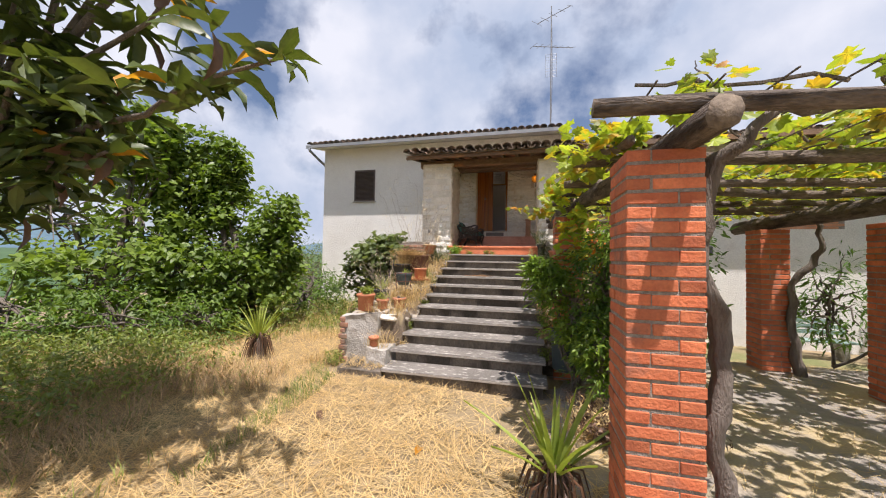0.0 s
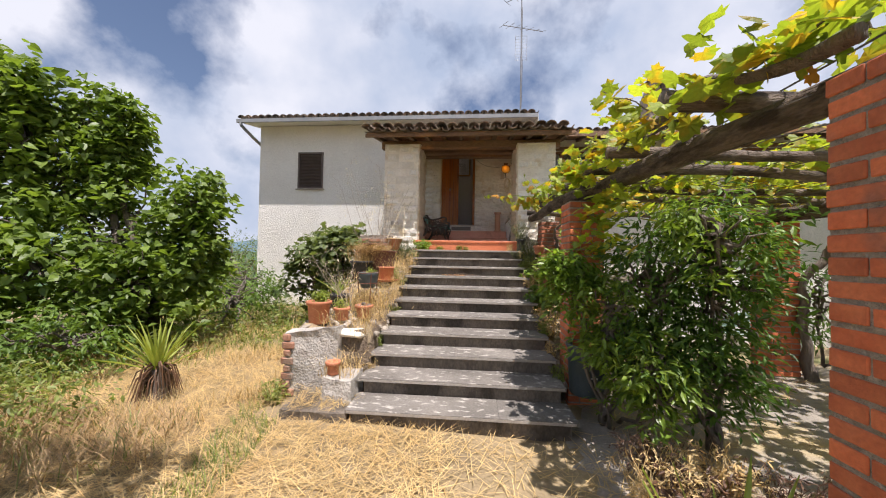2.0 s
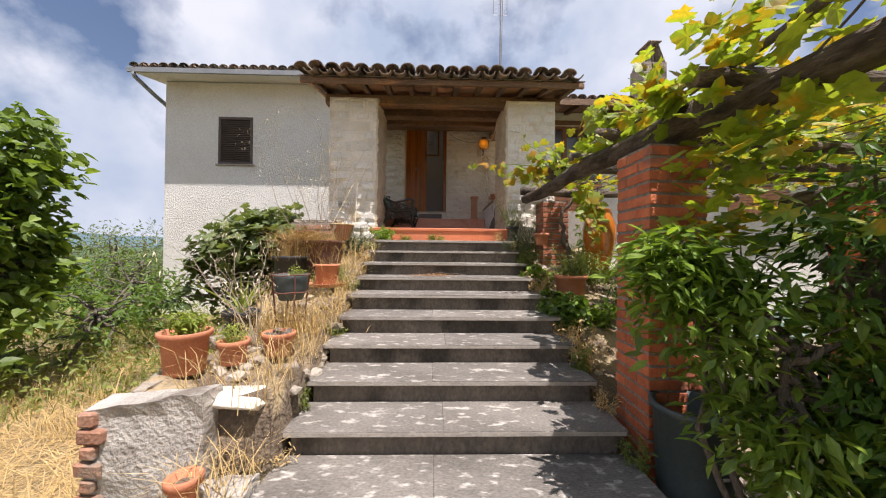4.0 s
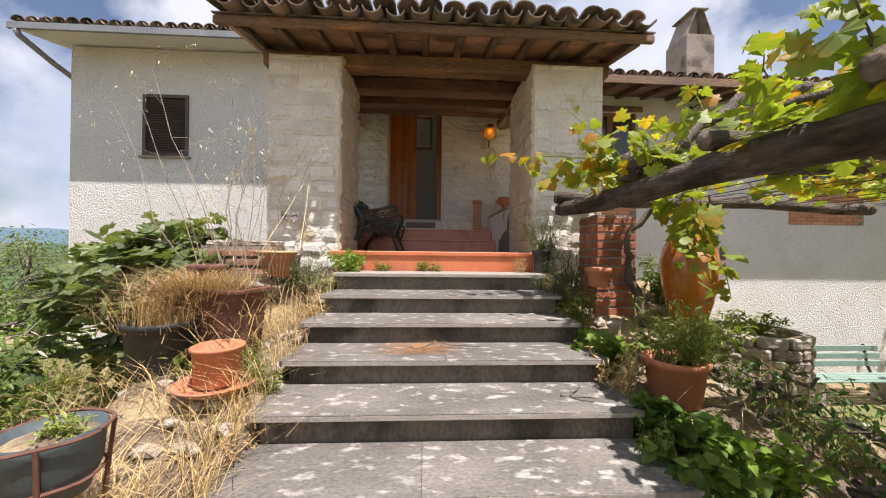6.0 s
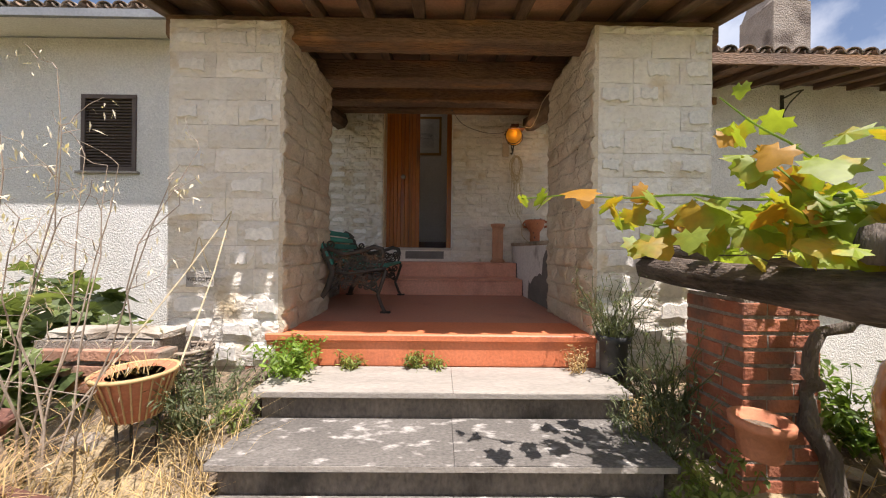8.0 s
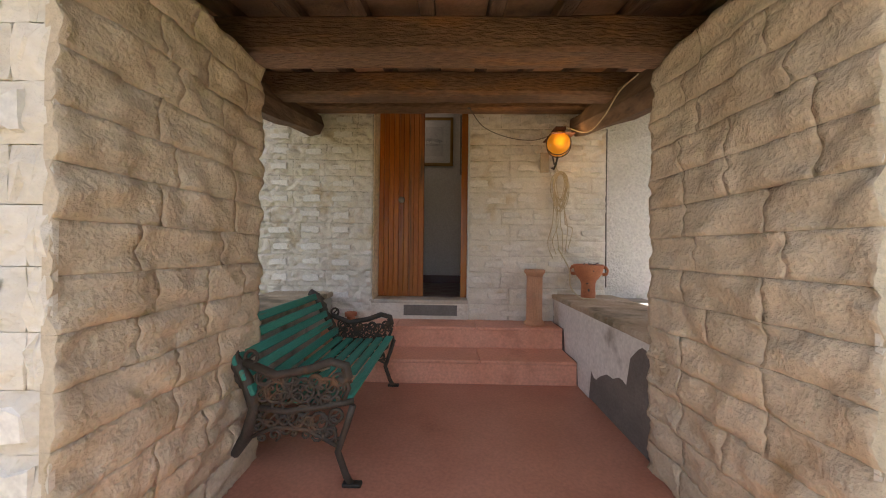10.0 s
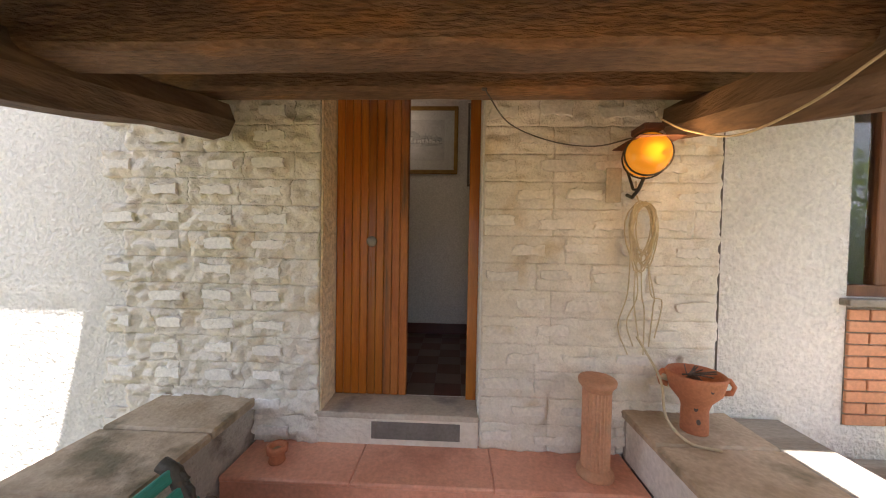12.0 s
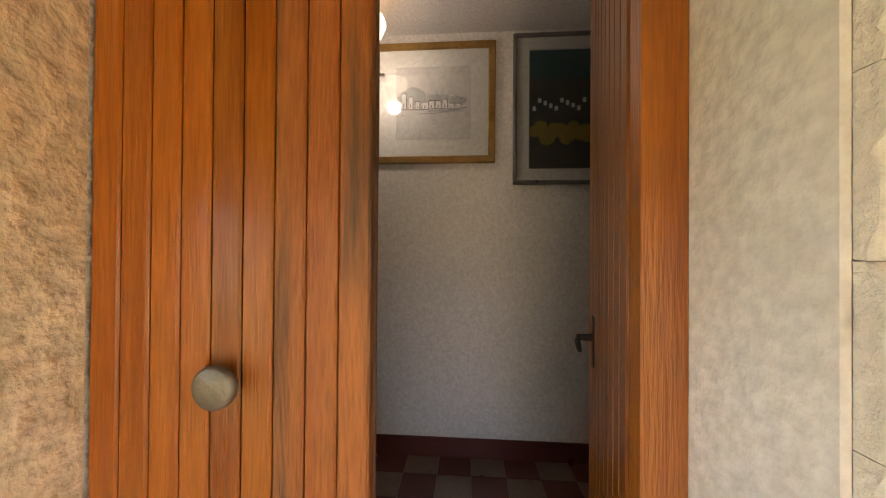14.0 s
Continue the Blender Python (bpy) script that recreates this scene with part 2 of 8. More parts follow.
def empty(name, at, label, category, group="", kind=""):
    ob = new(name)
    ob.location = at
    ob.empty_display_size = 0.1
    return tagged(ob, label, category, group, kind)


def box(bm, x0, x1, y0, y1, z0, z1, bevel=0.0, m=None):
    r = bmesh.ops.create_cube(bm, size=1.0)
    vs = r["verts"]
    for v in vs:
        v.co = Vector(((x0 + x1) / 2 + v.co.x * (x1 - x0), (y0 + y1) / 2 + v.co.y * (y1 - y0), (z0 + z1) / 2 + v.co.z * (z1 - z0)))
    if bevel:
        es = list({e for v in vs for e in v.link_edges})
        q = bmesh.ops.bevel(bm, geom=es, offset=bevel, segments=1, affect="EDGES", profile=0.5)
        vs = list({v for f in q["faces"] for v in f.verts} | {v for v in vs if v.is_valid})
    if m is not None:
        bmesh.ops.transform(bm, matrix=m, verts=vs)
    return vs


def boxed(x0, x1, y0, y1, z0, z1, bevel=0.0):
    bm = bmesh.new()
    box(bm, x0, x1, y0, y1, z0, z1, bevel)
    return bm


def curve(pts, k=6):
    """A smooth line through points."""
    p = [Vector(q) for q in pts]
    p = [p[0] * 2 - p[1], *p, p[-1] * 2 - p[-2]]
    out = []
    for i in range(1, len(p) - 2):
        for j in range(k):
            t = j / k
            a, b, c, d = p[i - 1], p[i], p[i + 1], p[i + 2]
            out.append(0.5 * (2 * b + (c - a) * t + (2 * a - 5 * b + 4 * c - d) * t * t + (3 * b - a - 3 * c + d) * t ** 3))
    out.append(p[-2])
    return out


def rough_box(x0, x1, y0, y1, z0, z1, amp, cut=8, seed=0.0):
    """A weathered block with an uneven skin."""
    bm = boxed(x0, x1, y0, y1, z0, z1)
    bmesh.ops.subdivide_edges(bm, edges=list(bm.edges), cuts=cut, use_grid_fill=True)
    for v in bm.verts:
        p = v.co * 4.2 + Vector((seed, 0, 0))
        v.co += Vector((noise.noise(p), noise.noise(p + Vector((7, 3, 0))), noise.noise(p + Vector((1, 9, 4))))) * amp
        q = v.co * 13
        v.co += Vector((noise.noise(q), noise.noise(q + Vector((7, 3, 0))), noise.noise(q + Vector((1, 9, 4))))) * amp * 0.4
    return bm


def lathe(rings, n=24, wob=0.0):
    """A turned shape from (radius, height) rings, closed where a radius is 0."""
    bm = bmesh.new()
    rows = []
    for r, z in rings:
        rows.append([bm.verts.new(((r + wob * noise.noise((math.cos(2 * math.pi * i / n) * 2, math.sin(2 * math.pi * i / n) * 2, z * 5))) * math.cos(2 * math.pi * i / n),
                                   r * math.sin(2 * math.pi * i / n), z)) for i in range(n)])
    for a, b in zip(rows, rows[1:]):
        for i in range(n):
            bm.faces.new((a[i], a[(i + 1) % n], b[(i + 1) % n], b[i]))
    bm.faces.new(list(reversed(rows[0])))
    bm.faces.new(rows[-1])
    bmesh.ops.recalc_face_normals(bm, faces=bm.faces)
    return bm


def tube(bm, pts, radii, n=8, rough=0.0, seed=0.0):
    """A bent round bar along pts; rough makes it knotty."""
    pts = [Vector(p) for p in pts]
    if not hasattr(radii, "__len__"):
        radii = [radii] * len(pts)
    rows = []
    side = None
    for i, p in enumerate(pts):
        d = (pts[min(i + 1, len(pts) - 1)] - pts[max(i - 1, 0)]).normalized()
        if side is None:
            side = d.orthogonal().normalized()
        side = (side - d * side.dot(d)).normalized()
        up = d.cross(side)
        row = []
        for k in range(n):
            a = 2 * math.pi * k / n
            r = radii[i] * (1 + rough * noise.noise((p.x * 3 + math.cos(a) * 1.3 + seed, p.y * 3 + math.sin(a) * 1.3, p.z * 3 + seed)))
            row.append(bm.verts.new(p + side * math.cos(a) * r + up * math.sin(a) * r))
        rows.append(row)
    for a, b in zip(rows, rows[1:]):
        for k in range(n):
            bm.faces.new((a[k], a[(k + 1) % n], b[(k + 1) % n], b[k]))
    bm.faces.new(list(reversed(rows[0])))
    bm.faces.new(rows[-1])


def bend(a, b, steps, amp, seed):
    """Points from a to b that stray a little, as a branch does."""
    a, b = Vector(a), Vector(b)
    out = []
    for i in range(steps + 1):
        f = i / steps
        w = math.sin(math.pi * f) * amp
        out.append(a.lerp(b, f) + w * Vector((noise.noise((f * 3 + seed, 1.7, seed)), noise.noise((f * 3 + seed, 5.1, seed)), noise.noise((f * 3, 9.3, seed)))))
    return out


# ---- ground and distance ----
GROUND = -1.90


def lay(x, y):
    """Height of the ground at a place."""
    z = GROUND
    far_left = max(0.0, -x - 7.5)
    z -= min(5.0, 0.10 * far_left) if y > -9 else 0.0
    z -= min(7.0, 0.16 * max(0.0, y - 7.0))
    z += 0.05 * noise.noise((x * 0.5, y * 0.5, 0)) + 0.02 * noise.noise((x * 2.1, y * 2.1, 4))
    e = min(1.0, max(0.0, (x - 2.75) / 1.8)) * min(1.0, max(0.0, (y + 2.3) / 3.6))
    z -= 0.66 * e * e * (3 - 2 * e)
    d = math.hypot(x, y)
    if d > 60:
        z -= min(30.0, (d - 60) * 0.06)
    return z


def axis_steps():
    a, s, out = 0.0, 0.35, [0.0]
    while a < 3200:
        a += s
        if a > 12:
            s *= 1.22
        out.append(a)
    return [-v for v in reversed(out[1:])] + out


gx = axis_steps()
gy = [v - 2.0 for v in axis_steps()]
gv = [(x, y, lay(x, y)) for y in gy for x in gx]
nx = len(gx)
gf = [(j * nx + i, j * nx + i + 1, (j + 1) * nx + i + 1, (j + 1) * nx + i) for j in range(len(gy) - 1) for i in range(nx - 1)]
ground = tagged(raw("ground", gv, gf, M_GROUND, smooth=True), "dry straw-covered yard soil with green weeds", "ground", kind="structure")

M_HILL = pm("far_woods", (0.035, 0.075, 0.035), (0.06, 0.11, 0.045), 0.02, 1.0, 0.0, 0.2, (0.11, 0.13, 0.06), 0.006, 0.52)
# aerial haze is put into the far ridge as a blue-grey colour
M_HILL_HAZE = pm("haze_blue_hill", (0.075, 0.13, 0.17), (0.09, 0.15, 0.18), 0.004, 1.0, 0.0, 0.05)


def ridge(name, dist, base, high, seed, material, a0, a1):
    vs, fs, n, k = [], [], 90, 6
    for i in range(n + 1):
        a = radians(a0 + (a1 - a0) * i / n)
        top = high * (0.55 + 0.45 * noise.noise((i * 0.06, seed, 0)) + 0.12 * noise.noise((i * 0.4, seed, 3)))
        for j in range(k + 1):
            f = j / k
            d = dist * (1 + 0.35 * f)
            vs.append((d * math.sin(a), d * math.cos(a), base + (top - base) * math.sin(f * math.pi / 2)))
    for i in range(n):
        for j in range(k):
            p = i * (k + 1) + j
            fs.append((p, p + k + 1, p + k + 2, p + 1))
    return tagged(raw(name, vs, fs, material, smooth=True), "distant wooded hills, haze put into the farther ridge's colour", "hill", kind="structure")


ridge("backdrop", 900, -60, 95, 2.0, M_HILL_HAZE, -110, 40)
ridge("backdrop", 330, -40, 3, 7.0, M_HILL, -120, 60)

# paved patch in front of the steps, gravel under the pergola
raw_v, raw_f = [], []
n1, n2 = 40, 44
for j in range(n2 + 1):
    for i in range(n1 + 1):
        x, y = 0.9 + 9.0 * i / n1, -8.6 + 9.4 * j / n2
        edge = min(i, n1 - i, j, n2 - j) * 0.22 + 0.5 * noise.noise((x * 1.3, y * 1.3, 5))
        raw_v.append((x, y, lay(x, y) + 0.006 + 0.004 * noise.noise((x * 5, y * 5, 1)) - 0.05 * max(0.0, 0.45 - edge)))
for j in range(n2):
    for i in range(n1):
        p = j * (n1 + 1) + i
        raw_f.append((p, p + 1, p + n1 + 2, p + n1 + 1))
tagged(raw("road", raw_v, raw_f, M_GRAVEL, smooth=True), "grey gravel yard littered with straw under the pergola", "gravel yard", kind="structure")

# ---- house ----
WALL_Y, WALL_T = 2.73, 0.25
HOUSE_L, HOUSE_R = -6.21, 12.0


def wall_with_holes(name, x0, x1, y0, y1, z0, z1, holes, material, label):
    """A wall along x, with openings (x0, x1, z0, z1) cut through it."""
    xs = sorted({x0, x1, *[h[0] for h in holes], *[h[1] for h in holes]})
    zs = sorted({z0, z1, *[h[2] for h in holes], *[h[3] for h in holes]})
    bm = bmesh.new()
    solid = {}
    for i in range(len(xs) - 1):
        for j in range(len(zs) - 1):
            cx, cz = (xs[i] + xs[i + 1]) / 2, (zs[j] + zs[j + 1]) / 2
            solid[i, j] = not any(h[0] < cx < h[1] and h[2] < cz < h[3] for h in holes)

    def quad(*p):
        bm.faces.new([bm.verts.new(q) for q in p])
    for (i, j), s in solid.items():
        if not s:
            continue
        a, b, c, d = xs[i], xs[i + 1], zs[j], zs[j + 1]
        quad((a, y0, c), (b, y0, c), (b, y0, d), (a, y0, d))
        quad((b, y1, c), (a, y1, c), (a, y1, d), (b, y1, d))
        if not solid.get((i - 1, j)):
            quad((a, y1, c), (a, y0, c), (a, y0, d), (a, y1, d))
        if not solid.get((i + 1, j)):
            quad((b, y0, c), (b, y1, c), (b, y1, d), (b, y0, d))
        if not solid.get((i, j - 1)):
            quad((a, y1, c), (b, y1, c), (b, y0, c), (a, y0, c))
        if not solid.get((i, j + 1)):
            quad((a, y0, d), (b, y0, d), (b, y1, d), (a, y1, d))
    bmesh.ops.remove_doubles(bm, verts=bm.verts, dist=0.0005)
    return tagged(link(name, bm, material), label, "wall", kind="structure")


DOOR = (-0.55, 0.45, 0.59, 2.80)
WIN_L = (-4.97, -4.17, 1.66, 2.78)
WIN_2 = (2.64, 4.25, 1.39, 2.75)
WIN_3 = (7.40, 9.00, 1.39, 2.80)
wall_with_holes("wall_front", HOUSE_L, 2.12, WALL_Y, WALL_Y + WALL_T, GROUND - 1.5, 3.60,
                [DOOR, WIN_L], M_PLASTER, "rough cream plaster front wall of the house, weathered")
wall_with_holes("wall_front_low", 2.12, HOUSE_R, WALL_Y, WALL_Y + WALL_T, GROUND - 1.5, 3.06,
                [WIN_2, WIN_3], M_PLASTER, "rough cream plaster front wall of the lower wing, weathered")
tagged(link("wall_west", boxed(HOUSE_L, HOUSE_L + 0.28, WALL_Y + WALL_T, 9.5, GROUND - 1.5, 3.62), M_PLASTER), "rough cream plaster side wall of the house", "wall", kind="structure")
tagged(link("wall_east", boxed(HOUSE_R - 0.28, HOUSE_R, WALL_Y + WALL_T, 9.5, GROUND - 1.5, 3.06), M_PLASTER), "cream plaster side wall of the house", "wall", kind="structure")
tagged(link("wall_back", boxed(HOUSE_L + 0.28, HOUSE_R - 0.28, 9.22, 9.5, GROUND - 3, 3.62), M_PLASTER), "cream plaster back wall of the house", "wall", kind="structure")
# hall behind the door
HALL_Y, HALL_Z = 4.56, 0.59
tagged(link("wall_hall", boxed(HOUSE_L + 0.28, HOUSE_R - 0.28, HALL_Y, HALL_Y + 0.12, 0.4, 3.3), M_PLASTER_IN), "plain white plaster wall of the hall", "wall", kind="structure")
tagged(link("wall_hall_left", boxed(-2.1, -2.0, WALL_Y + WALL_T, HALL_Y, 0.4, 3.3), M_PLASTER_IN), "plain white plaster end wall of the hall", "wall", kind="structure")
tagged(link("wall_hall_right", boxed(2.3, 2.4, WALL_Y + WALL_T, HALL_Y, 0.4, 3.3), M_PLASTER_IN), "plain white plaster end wall of the hall", "wall", kind="structure")
tagged(link("ceiling", boxed(HOUSE_L + 0.28, 2.42, WALL_Y + WALL_T, 9.22, 3.3, 3.4), M_PLASTER_IN), "plain white plaster ceiling", "ceiling", kind="structure")
hall_floor = tagged(link("floor_hall", boxed(HOUSE_L + 0.28, HOUSE_R - 0.28, WALL_Y + WALL_T, 9.22, 0.4, HALL_Z - 0.006), M_MORTAR), "hall floor of dark red and pale tiles laid as a chequerboard", "floor", kind="structure")

# ---- steps ----
N_STEP, TREAD, RISE = 11, 0.3713, 0.1545
STEP_L, STEP_R = -0.70, 1.315
FIRST_Y, FIRST_Z = -4.122, -1.75


def step_front(k):
    return FIRST_Y + TREAD * k, FIRST_Z + RISE * k


stairs = empty("stairs", (0, 0, 0), "flight of eleven weathered grey stone steps with concrete risers", "stairs", kind="structure")
for k in range(N_STEP):
    y, z = step_front(k)
    part("riser", boxed(STEP_L + 0.02, STEP_R - 0.02, y + 0.03, y + 0.03 + TREAD, GROUND - 0.3, z - 0.034), M_RISER, stairs)
rng = random.Random(5)
for k in range(N_STEP):
    y, z = step_front(k)
    cuts = [STEP_L - 0.015 - 0.02 * rng.random(), 0.15 + rng.random() * 0.7, STEP_R + 0.015 + 0.02 * rng.random()]
    for a, b in zip(cuts, cuts[1:]):
        dz = rng.uniform(-0.002, 0.002)
        bm = bmesh.new()
        box(bm, a + 0.0004, b - 0.0004, y - 0.012, y + TREAD + 0.02, z - 0.034 + dz, z + dz, 0.0025)
        part("slab", bm, M_TOPSTEP if k == N_STEP - 1 else M_SLAB, stairs)
    bm = bmesh.new()
    box(bm, STEP_L - 0.01, STEP_R + 0.01, y - 0.0145, y - 0.0125, z - 0.030, z - 0.006)
    part("nosing", bm, M_SLAB_EDGE, stairs, "pale worn edge of the tread")
# rough kerb beside the lowest step
bm = rough_box(-1.34, STEP_L - 0.03, -4.14, -3.70, GROUND - 0.15, -1.785, 0.03, 8, 3.0)
tagged(link("kerb", bm, M_RISER), "cracked old concrete kerb covered with straw", "kerb", kind="structure")

# ---- porch floor, its steps and low walls ----
tagged(link("floor_porch", boxed(-1.0, 1.36, 0.012, 2.72, -0.5, -0.004), M_FLOORPAINT), "porch floor painted dark red, dusty", "floor", kind="structure")
porch_edge = tagged(link("porch_edge", boxed(-0.86, 1.34, 0.0, 0.40, -0.215, 0.0, 0.008), M_ORANGE), "bright terracotta-painted edge step of the porch", "step", kind="structure")
bm = bmesh.new()
box(bm, -0.86, 1.34, -0.018, 0.05, -0.045, 0.004, 0.008)
part("nosing", bm, M_ORANGE, porch_edge)
for name, y0, z0, z1 in (("porch_step", 1.99, -0.004, 0.197), ("porch_step", 2.355, 0.197, 0.392)):
    st = tagged(link(name, boxed(-0.97, 1.33, y0 + 0.015, 2.74, z0, z1 - 0.03), M_STEP_IN), "worn terracotta-painted step leading to the door", "step", kind="structure")
    for a, b in ((-0.97, -0.25), (-0.25, 0.52), (0.52, 1.33)):
        bm = bmesh.new()
        box(bm, a + 0.001, b - 0.001, y0, 2.735, z1 - 0.03, z1, 0.008)
        part("tread", bm, M_STEP_IN, st)

low_r = tagged(link("low_wall_right", boxed(1.345, 1.93, 0.93, 2.72, -1.95, 0.625), M_RENDER), "low whitewashed parapet with a patch of grey cement", "low wall", kind="structure")
M_WHITEWASH = pm("whitewash", (0.76, 0.73, 0.68), (0.82, 0.80, 0.76), 4, 0.9, 0.6, 40, (0.40, 0.36, 0.32), 2.6, 0.62)
M_CEMENT = pm("dark_cement", (0.16, 0.145, 0.13), (0.21, 0.19, 0.17), 6, 0.95, 0.6, 50)
# whitewash skin with an irregular lower edge over bare cement
vs, fs = [], []
n = 40
for i in range(n + 1):
    y = 0.98 + (2.66 - 0.98) * i / n
    edge = -0.02 if y > 1.75 else 0.42 - 0.30 * (y - 0.98) + 0.12 * noise.noise((y * 7, 2, 0)) + (0.16 if y < 1.2 else 0)
    edge = max(edge, -0.02 if y < 2.0 else 0.19 if y < 2.36 else 0.39)
    vs += [(1.338, y, min(edge, 0.6)), (1.338, y, 0.625)]
for i in range(n):
    fs.append((2 * i, 2 * i + 1, 2 * i + 3, 2 * i + 2))
part_w = raw("plaster_skin", vs, fs, M_WHITEWASH, low_r, label="flaking whitewash")
part("cement_face", boxed(1.341, 1.346, 0.98, 2.6, 0.0, 0.6), M_CEMENT, low_r, "bare dark cement")
M_PAVE = pm("old_paving", (0.40, 0.31, 0.21), (0.54, 0.45, 0.34), 5, 0.9, 0.8, 40, (0.20, 0.17, 0.11), 3.4, 0.54, rnd=0.12)
yy = 0.93
for i, w in enumerate((0.55, 0.45, 0.42, 0.37)):
    bm = bmesh.new()
    box(bm, 1.325, 1.95, yy + 0.003, yy + w - 0.003, 0.625, 0.668 + 0.004 * (i % 2), 0.01)
    part("coping", bm, M_PAVE, low_r)
    yy += w
low_l = tagged(link("low_wall_left", boxed(-1.55, -0.98, 0.93, 2.72, -1.95, 0.615), M_RENDER), "low stone parapet behind the bench", "low wall", kind="structure")
yy = 0.93
for i, w in enumerate((0.42, 0.5, 0.46, 0.41)):
    bm = bmesh.new()
    box(bm, -1.58, -0.96, yy + 0.004, yy + w - 0.004, 0.615, 0.664 + 0.006 * (i % 2), 0.012)
    part("coping", bm, M_PAVE, low_l)
    yy += w
tagged(link("ledge", boxed(1.955, 2.27, 0.97, 2.725, -2.6, 0.64, 0.01), M_TOPSTEP), "pale concrete ledge beside the porch", "ledge", kind="structure")
tagged(link("ledge_low", boxed(2.272, 2.98, 0.97, 2.725, -2.7, 0.42, 0.01), M_TOPSTEP), "lower concrete ledge with a stack of roof tiles", "ledge", kind="structure")
bm = bmesh.new()
box(bm, -0.22, 0.22, -0.16, 0.16, 0, 0.035, 0.01)
bmesh.ops.rotate(bm, verts=bm.verts, matrix=Matrix.Rotation(0.5, 3, "Z"))
loose = link("loose_stone", bm, M_PAVE)
loose.location = (-1.25, 1.32, 0.668)
tagged(loose, "loose slab of brown stone lying on the parapet", "stone")

# ---- door ----
door_frame = tagged(link("door_frame", boxed(-0.55, 0.45, 2.93, 2.975, 2.77, 2.80), M_DARKWOOD), "dark wooden head of the door opening", "door frame", kind="structure")
bm = bmesh.new()
box(bm, -0.60, 0.455, 2.695, 2.97, 0.555, 0.592, 0.006)
thr = tagged(link("threshold", bm, pm("threshold_stone", (0.50, 0.43, 0.34), (0.58, 0.52, 0.43), 5, 0.8, 0.4, 50, (0.30, 0.27, 0.24), 3, 0.6)), "worn stone door sill over a patched riser", "threshold", kind="structure")
part("riser", boxed(-0.57, 0.452, 2.702, 2.735, 0.392, 0.555), M_STONE_W, thr)
bm = bmesh.new()
box(bm, -0.22, 0.34, 2.698, 2.702, 0.43, 0.54, 0.001)
part("cement_patch", bm, M_CEMENT, thr, "grey cement patch")
part("reveal", boxed(-0.556, -0.546, 2.705, 2.945, 0.592, 2.77), M_REVEAL_L, door_frame, "rough beige stone reveal")
M_REVEAL = pm("white_reveal", (0.78, 0.76, 0.69), (0.83, 0.81, 0.75), 3, 0.9, 0.5, 45, (0.62, 0.56, 0.46), 5, 0.66, depth=0.008)
part("reveal", boxed(0.449, 0.459, 2.725, 2.945, 0.592, 2.77), M_REVEAL, door_frame, "white plastered reveal")

part("jamb", boxed(0.379, 0.448, 2.928, 2.962, 0.592, 2.77), M_DOOR, door_frame, "varnished jamb post")
M_BRASS = pm("dull_brass", (0.26, 0.23, 0.18), (0.20, 0.18, 0.14), 20, 0.45, 0.2, 80, metal=0.7)
leaf_l = empty("door_1", (-0.546, 2.95, 0.592), "closed leaf of a varnished plank door, worn bare along its free edge", "door", kind="structure")
n_pl = 9
w_pl = 0.506 / n_pl
for i in range(n_pl):
    bm = bmesh.new()
    box(bm, i * w_pl + 0.0012, (i + 1) * w_pl - 0.0012, 0, 0.028, 0.004, 2.17, 0.004)
    part("plank", bm, M_DOOR_WORN if i > n_pl - 4 else M_DOOR, leaf_l)
bm = bmesh.new()
box(bm, 0.0, 0.506, 0.030, 0.045, 0.004, 2.17)
part("backing", bm, M_DARKWOOD, leaf_l)
knob = lathe([(0.012, 0), (0.012, 0.014), (0.034, 0.018), (0.037, 0.026), (0.036, 0.034), (0.031, 0.037)], 20)
bmesh.ops.rotate(knob, verts=knob.verts, matrix=Matrix.Rotation(math.pi / 2, 3, "X"))
bmesh.ops.translate(knob, verts=knob.verts, vec=(0.258, 0.0, 1.083))
part("knob", knob, M_BRASS, leaf_l, "round dull metal knob", smooth=True)
leaf_r = empty("door_2", (0.424, 2.965, 0.592), "open leaf of the varnished plank door swung into the hall", "door", kind="structure")
leaf_r.rotation_euler = (0, 0, radians(-13.0))
for i in range(n_pl):
    bm = bmesh.new()
    box(bm, -0.045, -0.017, i * w_pl + 0.001, (i + 1) * w_pl - 0.001, 0.004, 2.17, 0.004)
    part("plank", bm, M_DOOR, leaf_r)
bm = bmesh.new()
box(bm, -0.016, -0.002, 0.0, 0.506, 0.004, 2.17)
part("backing", bm, M_DOOR, leaf_r)
bm = bmesh.new()
tube(bm, [(-0.045, 0.40, 1.07), (-0.085, 0.40, 1.07), (-0.09, 0.36, 1.065), (-0.09, 0.30, 1.06)], [0.011, 0.009, 0.008, 0.006], 8)
box(bm, -0.049, -0.045, 0.385, 0.415, 0.99, 1.13, 0.002)
part("handle", bm, M_IRON, leaf_r, "dark iron door handle")

# ---- hall: chequered floor, skirting, pictures, lamp ----
M_TILE_RED = pm("red_tile", (0.10, 0.03, 0.022), (0.13, 0.042, 0.03), 6, 0.35, 0.1, 60, rnd=0.1)
M_TILE_PALE = pm("pale_tile", (0.16, 0.115, 0.09), (0.20, 0.145, 0.115), 6, 0.35, 0.1, 60, rnd=0.08)
me_tiles = {}
for key, m in ((0, M_TILE_RED), (1, M_TILE_PALE)):
    me = bpy.data.meshes.new("tile")
    bm = boxed(-0.0985, 0.0985, -0.0985, 0.0985, 0, 0.008, 0.001)
    bm.to_mesh(me)
    bm.free()
    me.materials.append(m)
    me_tiles[key] = me
